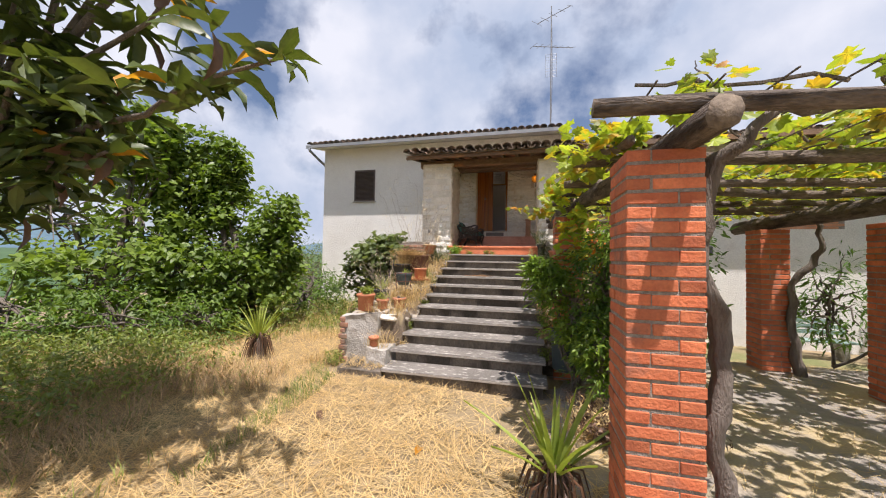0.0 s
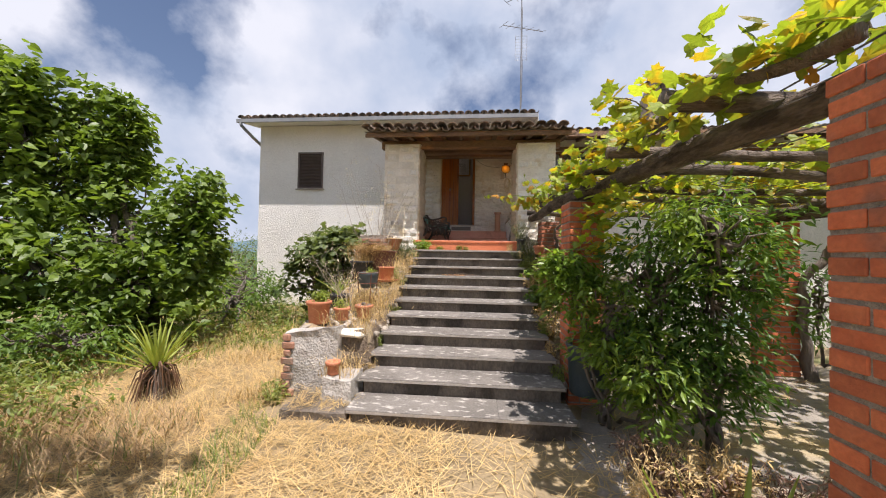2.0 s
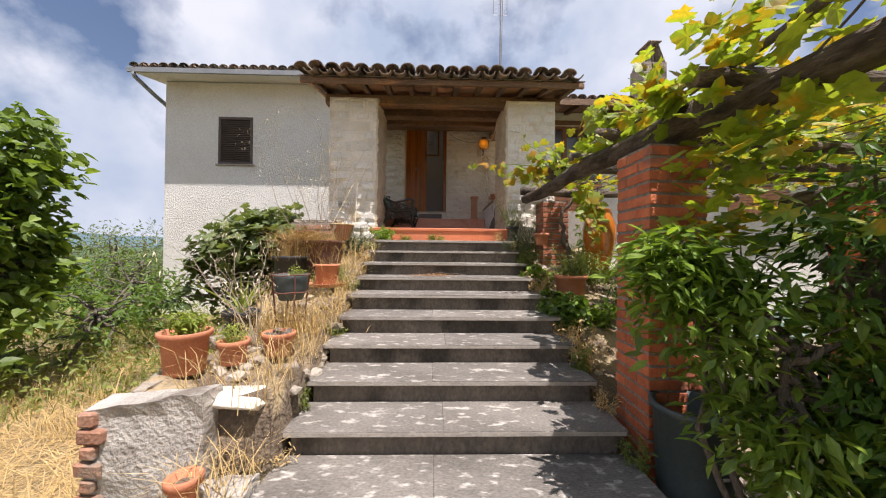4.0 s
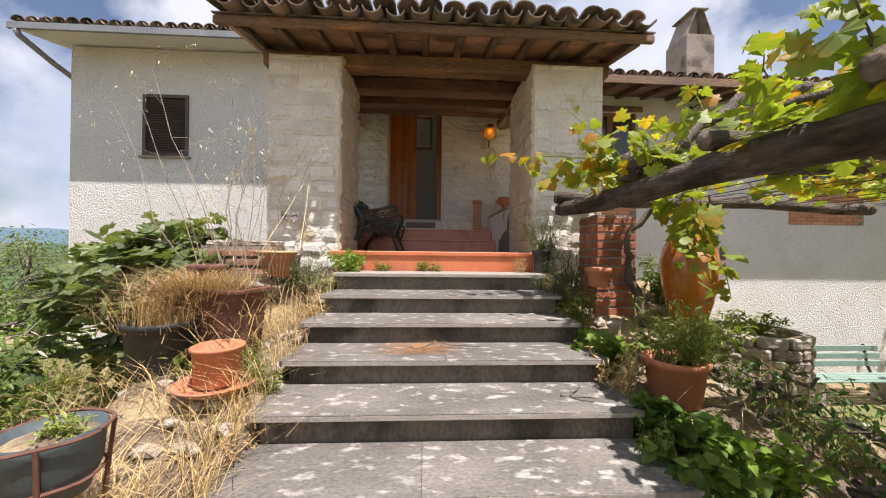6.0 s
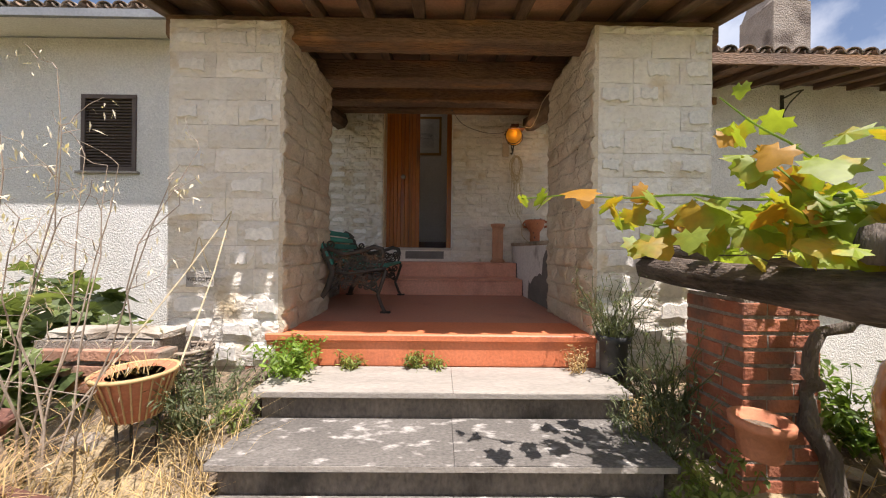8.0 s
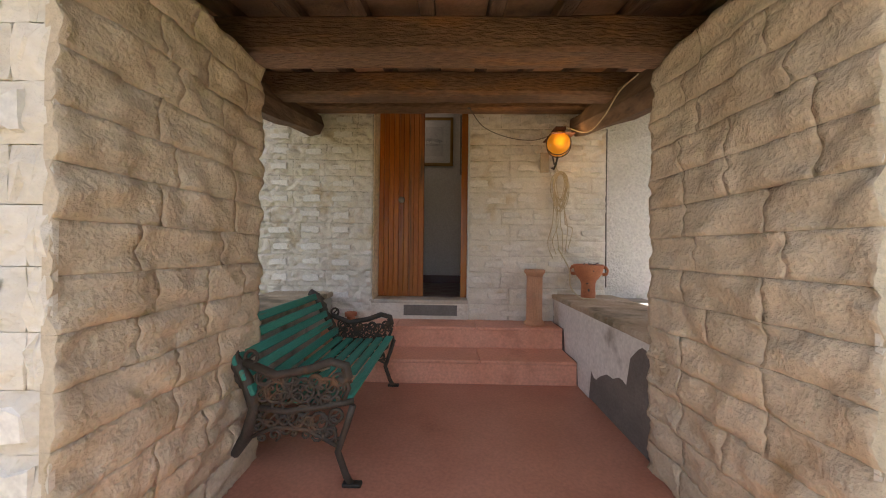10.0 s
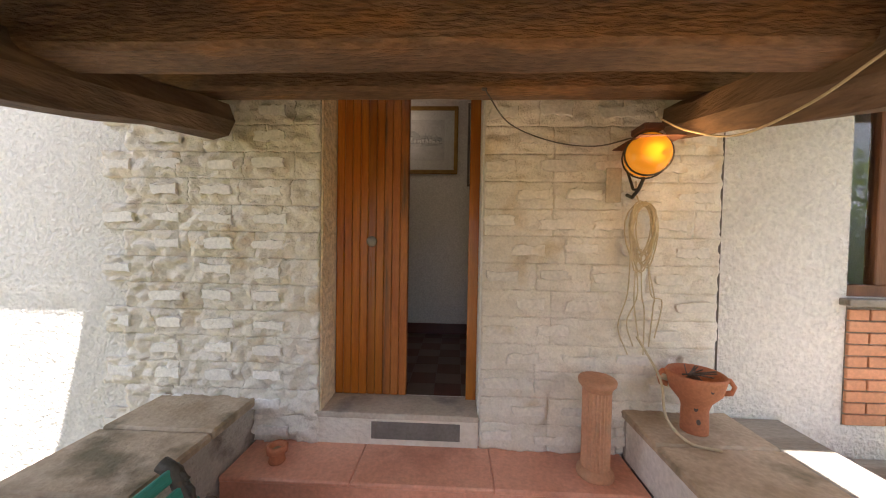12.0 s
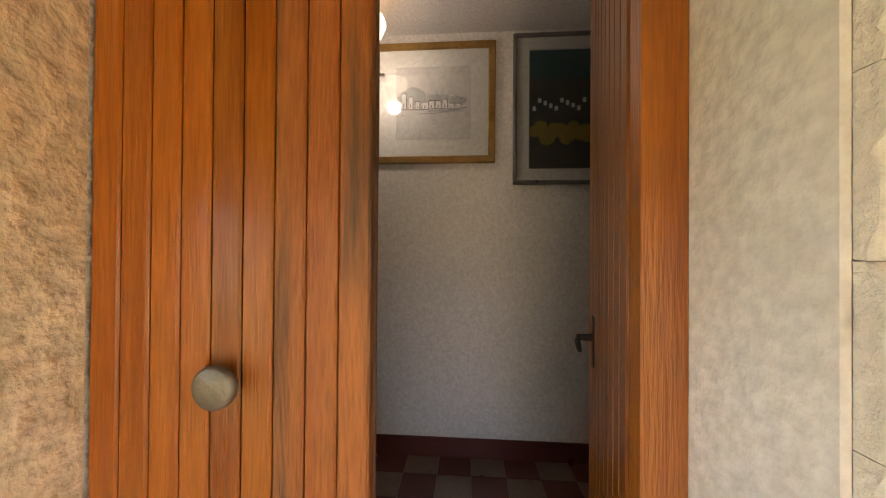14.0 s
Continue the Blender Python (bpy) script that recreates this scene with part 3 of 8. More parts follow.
for i in range(14):
    for j in range(8):
        t_ob = new("tile", me_tiles[(i + j) % 2])
        t_ob.parent = hall_floor
        t_ob.location = (-1.35 + i * 0.2, 3.08 + j * 0.2, HALL_Z - 0.006)
tagged(link("baseboard", boxed(-2.0, 2.3, HALL_Y - 0.012, HALL_Y - 0.001, HALL_Z, HALL_Z + 0.125, 0.002), M_TILE_RED), "dark red tile skirting along the hall wall", "skirting", kind="structure")

M_GOLD = pm("gilt", (0.42, 0.26, 0.08), (0.30, 0.17, 0.05), 12, 0.4, 0.3, 60, metal=0.55)
M_SILVER = pm("dark_silver_frame", (0.17, 0.16, 0.16), (0.24, 0.23, 0.23), 12, 0.35, 0.1, 60, metal=0.6)
M_MAT_BOARD = pm("mount_board", (0.62, 0.60, 0.57), (0.66, 0.64, 0.61), 6, 0.7, 0.0)
M_ART_PALE = pm("pale_print", (0.48, 0.46, 0.44), (0.55, 0.53, 0.51), 9, 0.6, 0.0, 40, (0.40, 0.41, 0.43), 7, 0.58)
M_INK = pm("ink", (0.05, 0.045, 0.04), (0.14, 0.12, 0.10), 30, 0.7, 0.0)
M_ART_DARK = pm("dark_painting", (0.020, 0.028, 0.020), (0.06, 0.05, 0.025), 16, 0.5, 0.2, 50, (0.015, 0.03, 0.03), 6, 0.55)
M_ART_SKY = pm("teal_paint", (0.015, 0.05, 0.05), (0.02, 0.07, 0.065), 10, 0.5, 0.2, 50)
M_ART_GOLD = pm("ochre_paint", (0.32, 0.24, 0.035), (0.22, 0.17, 0.03), 18, 0.5, 0.2, 50, (0.07, 0.06, 0.02), 14, 0.56)
M_GLASS = bpy.data.materials.new("glass")
M_GLASS.use_nodes = True
g_b = M_GLASS.node_tree.nodes["Principled BSDF"]
g_b.inputs["Base Color"].default_value = (0.95, 0.97, 0.96, 1)
g_b.inputs["Transmission Weight"].default_value, g_b.inputs["Roughness"].default_value, g_b.inputs["IOR"].default_value = 1.0, 0.01, 1.45


def picture(label, x0, x1, z0, z1, frame_m, mount, fw):
    p = empty("framed_picture", ((x0 + x1) / 2, HALL_Y, z0), label, "picture")
    w, h = x1 - x0, z1 - z0
    for a, b, c, d in ((-w / 2, w / 2, 0, fw), (-w / 2, w / 2, h - fw, h), (-w / 2, -w / 2 + fw, fw, h - fw), (w / 2 - fw, w / 2, fw, h - fw)):
        bm = bmesh.new()
        box(bm, a, b, -0.028, -0.001, c, d, 0.005)
        part("frame", bm, frame_m, p)
    part("mount", boxed(-w / 2 + fw, w / 2 - fw, -0.012, -0.001, fw, h - fw), M_MAT_BOARD, p, "pale mount board")
    art = part("print", boxed(-w / 2 + fw + mount, w / 2 - fw - mount, -0.0150, -0.0125, fw + mount, h - fw - mount), M_ART_PALE, p)
    g = part("pane", boxed(-w / 2 + fw, w / 2 - fw, -0.0205, -0.0185, fw, h - fw), M_GLASS, p)
    g.visible_shadow = False
    return p, w, h, art


p1, w, h, art1 = picture("gilt-framed pale drawing of a village street under glass", -0.50, 0.29, 2.46, 3.235, M_GOLD, 0.11, 0.045)
rng = random.Random(8)
M_WASH = pm("grey_wash", (0.30, 0.30, 0.30), (0.42, 0.41, 0.39), 14, 0.7, 0.0, 40, (0.22, 0.21, 0.19), 20, 0.55)


def brush(cx, cz, rx, rz, y, n=14, seed=0):
    """A flat dab of paint with an uneven edge."""
    bm = bmesh.new()
    ring = []
    for i in range(n):
        a = 2 * math.pi * i / n
        q = 1 + 0.35 * noise.noise((math.cos(a) * 1.7 + seed, math.sin(a) * 1.7, seed))
        ring.append(bm.verts.new((cx + rx * q * math.cos(a), y, cz + rz * q * math.sin(a))))
    bm.faces.new(list(reversed(ring)))
    bmesh.ops.recalc_face_normals(bm, faces=bm.faces)
    return bm


for i, (cx, cz, rx, rz) in enumerate(((-0.13, 0.43, 0.10, 0.055), (0.02, 0.41, 0.09, 0.035), (0.15, 0.40, 0.07, 0.03), (-0.10, 0.355, 0.10, 0.012), (0.08, 0.335, 0.12, 0.010))):
    part("wash", brush(cx, cz, rx, rz, -0.0153 - 0.0001 * i, 16, i * 3.1), M_WASH, art1)
for i in range(9):
    bx, bw, bh = -0.20 + i * 0.044, rng.uniform(0.022, 0.036), rng.uniform(0.03, 0.085) * (1.15 - 0.07 * i)
    bm = bmesh.new()
    box(bm, bx, bx + bw, -0.0164, -0.0160, 0.352, 0.352 + bh)
    part("drawn_house", bm, M_MAT_BOARD, art1)
    bm = bmesh.new()
    box(bm, bx - 0.002, bx + bw + 0.003, -0.0166, -0.0160, 0.352 + bh, 0.352 + bh + 0.005)
    box(bm, bx + bw, bx + bw + 0.004, -0.0166, -0.0160, 0.352, 0.352 + bh)
    box(bm, bx + bw * 0.3, bx + bw * 0.5, -0.0167, -0.0160, 0.356, 0.356 + bh * 0.35)
    part("ink_line", bm, M_INK, art1)
bm = bmesh.new()
tube(bm, bend((-0.21, -0.0166, 0.345), (0.22, -0.0166, 0.352), 10, 0.01, 4.0), 0.0016, 4)
tube(bm, bend((-0.21, -0.0166, 0.31), (0.19, -0.0166, 0.345), 10, 0.02, 6.0), 0.0013, 4)
for i in range(6):
    tube(bm, bend((-0.09 + 0.035 * i, -0.0166, 0.40), (-0.10 + 0.04 * i, -0.0166, 0.46 + 0.02 * (i % 3)), 4, 0.02, i + 9.0), 0.001, 4)
part("ink_line", bm, M_INK, art1, "thin ink lines of road and trees")
p2, w, h, art2 = picture("silver-framed dark painting of a hillside town over ochre trees", 0.40, 0.98, 2.32, 3.27, M_SILVER, 0.075, 0.025)
part("painted_field", boxed(-0.19, 0.19, -0.0175, -0.0152, 0.10, 0.84), M_ART_DARK, art2)
part("painted_sky", boxed(-0.189, 0.189, -0.0182, -0.0176, 0.66, 0.839), M_ART_SKY, art2)
bm = bmesh.new()
for i in range(9):
    cx, cz, r = -0.16 + i * 0.04, 0.33 + 0.03 * math.sin(i * 2.3), 0.035 + 0.02 * (i % 3) / 2
    ring = [bm.verts.new((cx + r * math.cos(a * 0.7854), -0.0184 - 0.0002 * i, cz + r * 1.1 * math.sin(a * 0.7854))) for a in range(8)]
    bm.faces.new(list(reversed(ring)))
part("painted_trees", bm, M_ART_GOLD, art2)
for i in range(10):
    bm = bmesh.new()
    bx, bz = -0.17 + i * 0.034, 0.46 + 0.05 * ((i * 7) % 4) / 3
    box(bm, bx, bx + 0.02, -0.0188, -0.0178, bz, bz + 0.028)
    part("painted_house", bm, M_MAT_BOARD, art2)

# small wall lamp in the hall, alight
M_SHADE = bpy.data.materials.new("lit_shade")
M_SHADE.use_nodes = True
s_b = M_SHADE.node_tree.nodes["Principled BSDF"]
s_b.inputs["Base Color"].default_value = (0.8, 0.62, 0.42, 1)
s_b.inputs["Emission Color"].default_value, s_b.inputs["Emission Strength"].default_value = (1.0, 0.76, 0.48, 1), 0.22
hall_lamp = empty("wall_lamp", (-0.43, 4.20, 3.02), "small lit hall lamp with a tulip-shaped cream shade", "lamp")
part("shade", lathe([(0.028, 0), (0.045, 0.015), (0.078, 0.06), (0.100, 0.115), (0.088, 0.15), (0.080, 0.15), (0.088, 0.112), (0.06, 0.06), (0.02, 0.03)], 20), M_SHADE, hall_lamp, smooth=True)
bm = bmesh.new()
tube(bm, [(0, 0.0, 0.005), (0, 0.06, -0.03), (0, 0.25, -0.03), (0, 0.36, 0.03)], 0.008, 6)
part("arm", bm, M_BRASS, hall_lamp)
hl = bpy.data.lights.new("hall_bulb", "POINT")
hl.energy, hl.color, hl.shadow_soft_size = 0.32, (1.0, 0.82, 0.64), 0.05
new("hall_bulb", hl).location = (-0.43, 4.20, 2.97)

# ---- windows ----
win = empty("window_1", ((WIN_L[0] + WIN_L[1]) / 2, WALL_Y, WIN_L[2]), "small window closed by dark brown louvred shutters", "window", kind="structure")
w, h = WIN_L[1] - WIN_L[0], WIN_L[3] - WIN_L[2]
for a, b, c, d in ((-w / 2, w / 2, 0, 0.06), (-w / 2, w / 2, h - 0.06, h), (-w / 2, -w / 2 + 0.06, 0.06, h - 0.06), (w / 2 - 0.06, w / 2, 0.06, h - 0.06)):
    bm = bmesh.new()
    box(bm, a, b, -0.02, 0.05, c, d, 0.004)
    part("shutter_frame", bm, M_SHUTTER, win)
n = 22
for i in range(n):
    bm = bmesh.new()
    box(bm, -w / 2 + 0.06, w / 2 - 0.06, -0.025, 0.025, -0.005, 0.005)
    bmesh.ops.rotate(bm, verts=bm.verts, matrix=Matrix.Rotation(radians(40), 3, "X"))
    bmesh.ops.translate(bm, verts=bm.verts, vec=(0, 0.015, 0.07 + (h - 0.14) * (i + 0.5) / n))
    part("slat", bm, M_SHUTTER, win)
part("backing", boxed(-w / 2 + 0.01, w / 2 - 0.01, 0.06, 0.07, 0.01, h - 0.01), M_SHUTTER, win)
bm = bmesh.new()
box(bm, -w / 2 - 0.05, w / 2 + 0.05, -0.05, 0.02, -0.035, -0.001, 0.004)
part("window_sill", bm, M_TOPSTEP, win)


def casement(name, hole):
    x0, x1, z0, z1 = hole
    wn = empty(name, ((x0 + x1) / 2, WALL_Y, z0), "brown wooden window with dark glass over a brick apron", "window", kind="structure")
    w, h = x1 - x0, z1 - z0
    for a, b, c, d in ((-w / 2, w / 2, 0, 0.07), (-w / 2, w / 2, h - 0.07, h), (-w / 2, -w / 2 + 0.07, 0.07, h - 0.07), (w / 2 - 0.07, w / 2, 0.07, h - 0.07), *[(q, q + 0.115, 0.07, h - 0.07) for q in (-w / 2 + 0.23, -w / 2 + 0.65, -w / 2 + 1.05) if q + 0.12 < w / 2]):
        bm = bmesh.new()
        box(bm, a, b, 0.06, 0.13, c, d, 0.006)
        part("window_frame", bm, M_DARKWOOD, wn)
    for a, b in ((-w / 2 + 0.07, w / 2 - 0.07),):
        g = part("pane", boxed(a, b, 0.09, 0.094, 0.07, h - 0.07), M_GLASS, wn)
        g.visible_shadow = False
    bm = bmesh.new()
    box(bm, -w / 2 - 0.04, w / 2 + 0.04, -0.06, 0.06, -0.045, -0.001, 0.005)
    part("window_sill", bm, M_TOPSTEP, wn)
    bm = bmesh.new()
    box(bm, -w / 2 - 0.1, w / 2 + 0.1, -0.03, -0.002, h + 0.0, h + 0.11, 0.005)
    part("lintel", bm, M_BEAM, wn)
    return wn


win2 = casement("window_2", WIN_2)
win3 = casement("window_3", WIN_3)

# ---- porch roof timbers ----
def under(y):
    return 2.15 + 0.19 * y


def beam_x(name, x0, x1, y0, y1, z0, z1, seed):
    bm = bmesh.new()
    n = 14
    rows = []
    for i in range(n + 1):
        x = x0 + (x1 - x0) * i / n
        d = 0.012 * noise.noise((x * 2, seed, 0))
        e = 0.010 * noise.noise((x * 2.6, seed, 5))
        c = 0.018
        pr = [(y0 + c, z0), (y1 - c, z0), (y1, z0 + c), (y1, z1 - c), (y1 - c, z1), (y0 + c, z1), (y0, z1 - c), (y0, z0 + c)]
        rows.append([bm.verts.new((x, p + d, q + e)) for p, q in pr])
    for a, b in zip(rows, rows[1:]):
        for k in range(8):
            bm.faces.new((a[k], b[k], b[(k + 1) % 8], a[(k + 1) % 8]))
    bm.faces.new(rows[0])
    bm.faces.new(list(reversed(rows[-1])))
    bmesh.ops.recalc_face_normals(bm, faces=bm.faces)
    return tagged(link(name, bm, M_BEAM), "dark rough-hewn wooden cross beam of the porch roof", "beam", "porch beams")


beam_x("beam", -1.62, 2.22, 0.10, 0.28, 2.02, under(0.2) - 0.002, 1)
beam_x("beam", -1.55, 2.15, 0.88, 1.07, 2.14, under(0.95) - 0.002, 2)
beam_x("beam", -1.62, 2.10, 1.60, 1.78, 2.255, 2.42, 3)
beam_x("beam", -1.45, 1.80, 2.42, 2.57, 2.49, under(2.5) - 0.002, 4)
for x, seed in ((-1.17, 3.0), (1.56, 8.0)):
    bm = bmesh.new()
    tube(bm, [(x + 0.01 * math.sin(i * 1.7), 0.6 + 2.02 * i / 9, 2.04 + 0.36 * i / 9) for i in range(10)], [0.15 - 0.04 * i / 9 for i in range(10)], 7, 0.22, seed)
    tagged(link("side_beam", bm, M_BEAM_Y), "dark knotty log carrying the side of the porch roof", "beam", "porch side beams")
for i in range(12):
    x = -1.62 + i * 0.35
    bm = bmesh.new()
    s = rng.uniform(-0.004, 0.004)
    box(bm, x - 0.04, x + 0.04, -0.40, 2.70, 0, 0.075, 0.008)
    for v in bm.verts:
        v.co.z += under(v.co.y) + s
    tagged(link("rafter", bm, M_BEAM_Y), "small dark wooden rafter under clay boards", "rafter", "porch rafters")
bm = bmesh.new()
for i in range(13):
    for j in range(10):
        x0, y0 = -1.80 + i * 0.35 - 0.17, -0.42 + j * 0.312
        q = box(bm, max(-1.80, x0 + 0.004), min(2.36, x0 + 0.346), y0 + 0.003, y0 + 0.309, 0, 0.03)
        dz = rng.uniform(0, 0.006)
        for v in q:
            v.co.z += under(v.co.y) + 0.079 + dz
tagged(link("ceiling_porch", bm, M_PIANELLA), "terracotta boards of the porch ceiling, some pale, some sooty", "ceiling", kind="structure")
bm = bmesh.new()
box(bm, -1.84, 2.40, -0.44, 2.70, 0, 0.012)
for v in bm.verts:
    v.co.z += under(v.co.y) + 0.120
RP = tagged(link("roof_porch", bm, M_MORTAR), "mortar bed of the porch roof", "roof", kind="structure")

bm = bmesh.new()
box(bm, -1.82, 2.38, -0.455, -0.405, under(-0.42) + 0.012, under(-0.42) + 0.085, 0.008)
for v in bm.verts:
    v.co.z += 0.012 * noise.noise((v.co.x * 1.5, 3, 1))
tagged(link("eave_batten", bm, M_BEAM), "weathered dark batten under the front tiles", "batten", kind="structure")

# ---- house roof, gutter, chimney, antenna ----
def slope_box(name, x0, x1, y0, y1, z, k, t, material, label, cat):
    bm = boxed(x0, x1, y0, y1, 0, t)
    for v in bm.verts:
        v.co.z += z + (v.co.y - y0) * k
    return tagged(link(name, bm, material), label, cat, kind="structure")


roof_main = slope_box("roof_main", -6.48, 2.12, 2.12, 9.9, 3.50, 0.20, 0.09, M_PLASTER, "main tiled roof with plastered eave", "roof")
roof_low = slope_box("roof_low", 2.14, 12.4, 1.80, 9.9, 2.90, 0.20, 0.05, M_BEAM, "lower tiled roof with dark boarded eave", "roof")
for i in range(20):
    bm = bmesh.new()
    box(bm, 2.3 + i * 0.5, 2.38 + i * 0.5, 1.82, 2.728, 0, 0.09, 0.006)
    for v in bm.verts:
        v.co.z += 2.808 + (v.co.y - 1.80) * 0.2
    tagged(link("eave_rafter", bm, M_BEAM_Y), "short dark rafter end under the lower eave", "rafter", "eave rafters")
slope_box("fascia", 2.16, 12.4, 1.765, 1.795, 2.83, 0, 0.13, M_BEAM, "dark brown fascia board and gutter", "fascia")
gut = tagged(link("gutter", boxed(-6.54, 2.12, 2.105, 2.119, 3.485, 3.575, 0.003), M_METAL_GREY), "grey sheet-metal box gutter along the eave", "gutter", kind="structure")
part("gutter_floor", boxed(-6.54, 2.12, 2.075, 2.104, 3.475, 3.488), M_METAL_GREY, gut)
part("gutter_front", boxed(-6.54, 2.12, 2.06, 2.074, 3.475, 3.58, 0.003), M_METAL_GREY, gut)
bm = bmesh.new()
tube(bm, [(-6.42, 2.09, 3.48), (-6.41, 2.12, 3.40), (-6.30, 2.52, 3.17), (-6.26, 2.75, 3.08), (-6.25, 2.9, 3.0), (-6.25, 2.95, -1.9)], 0.045, 10)
tagged(link("downpipe", bm, M_METAL_GREY, smooth=True), "grey metal downpipe bending round the house corner", "downpipe", kind="structure")
slope_box("verge", 2.121, 2.139, 2.12, 9.9, 2.95, 0.20, 0.64, M_PLASTER, "plastered end of the higher roof", "wall")

chim = empty("chimney", (5.72, 3.25, 3.25), "plastered chimney with a clay-tile hood", "chimney")
part("shaft", boxed(-0.30, 0.30, -0.30, 0.30, 0.0, 1.25, 0.01), M_CHIMNEY, chim)
bm = bmesh.new()
for s in (-1, 1):
    q = box(bm, -0.012, 0.012, -0.28, 0.28, 0, 0.52, 0.004)
    for v in q:
        v.co.x += s * (0.27 - 0.20 * v.co.z / 0.52)
        v.co.z += 1.25
part("hood_tile", bm, M_CHIMNEY, chim)
part("cap", boxed(-0.17, 0.17, -0.3, 0.3, 1.772, 1.80, 0.006), M_CHIMNEY, chim)
part("hood_back", boxed(-0.09, 0.09, -0.10, 0.10, 1.25, 1.76), M_CHIMNEY, chim)

ant = empty("antenna", (1.75, 2.85, 3.68), "tall thin rooftop television antenna on a metal mast", "antenna")
M_ALU = pm("dull_aluminium", (0.24, 0.24, 0.24), (0.30, 0.30, 0.30), 10, 0.5, 0.0, metal=0.6)
bm = bmesh.new()
tube(bm, [(0, 0, 0), (0, 0, 1.6), (0.0, 0, 4.1)], [0.022, 0.020, 0.016], 8)
part("mast", bm, M_ALU, ant)


def yagi(z, yaw, length, n_el, el, name):
    bm = bmesh.new()
    c, s = math.cos(yaw), math.sin(yaw)
    tube(bm, [(-c * length * 0.45, -s * length * 0.45, z), (c * length * 0.55, s * length * 0.55, z + length * 0.05)], 0.011, 6)
    boom = part(name, bm, M_ALU, ant)
    for i in range(n_el):
        f = i / (n_el - 1)
        px, py = c * length * (f - 0.45), s * length * (f - 0.45)
        e = el * (1 - 0.4 * f)
        pz = z + f * length * 0.05 + 0.012
        bm = bmesh.new()
        tube(bm, [(px + s * e, py - c * e, pz - 0.1), (px - s * e, py + c * e, pz + 0.1)], 0.006, 5)
        part("element", bm, M_ALU, boom)


yagi(2.75, 0.35, 1.3, 7, 0.30, "aerial")
yagi(3.75, -0.5, 1.1, 5, 0.34, "aerial")
bm = bmesh.new()
for i in range(9):
    tube(bm, [(-0.17, 0.05, 1.85 + i * 0.09), (0.17, 0.05, 1.85 + i * 0.09)], 0.004, 5)
for x in (-0.17, 0, 0.17):
    tube(bm, [(x, 0.05, 1.83), (x, 0.05, 2.60)], 0.005, 5)
part("grid_reflector", bm, M_ALU, ant)
bm = bmesh.new()
tube(bm, [(0.02, 0.0, 3.4), (0.05, 0.01, 2.0), (0.02, 0.0, 0.4)], 0.005, 5)
part("cable", bm, M_WIRE, ant)

# ---- porch things ----
# garden bench: cast-iron ends, green slats
bench = empty("garden_bench", (-0.46, 0.72, 0.0), "old garden bench with green slats and ornate cast-iron ends", "bench")
B_LEN = 1.23


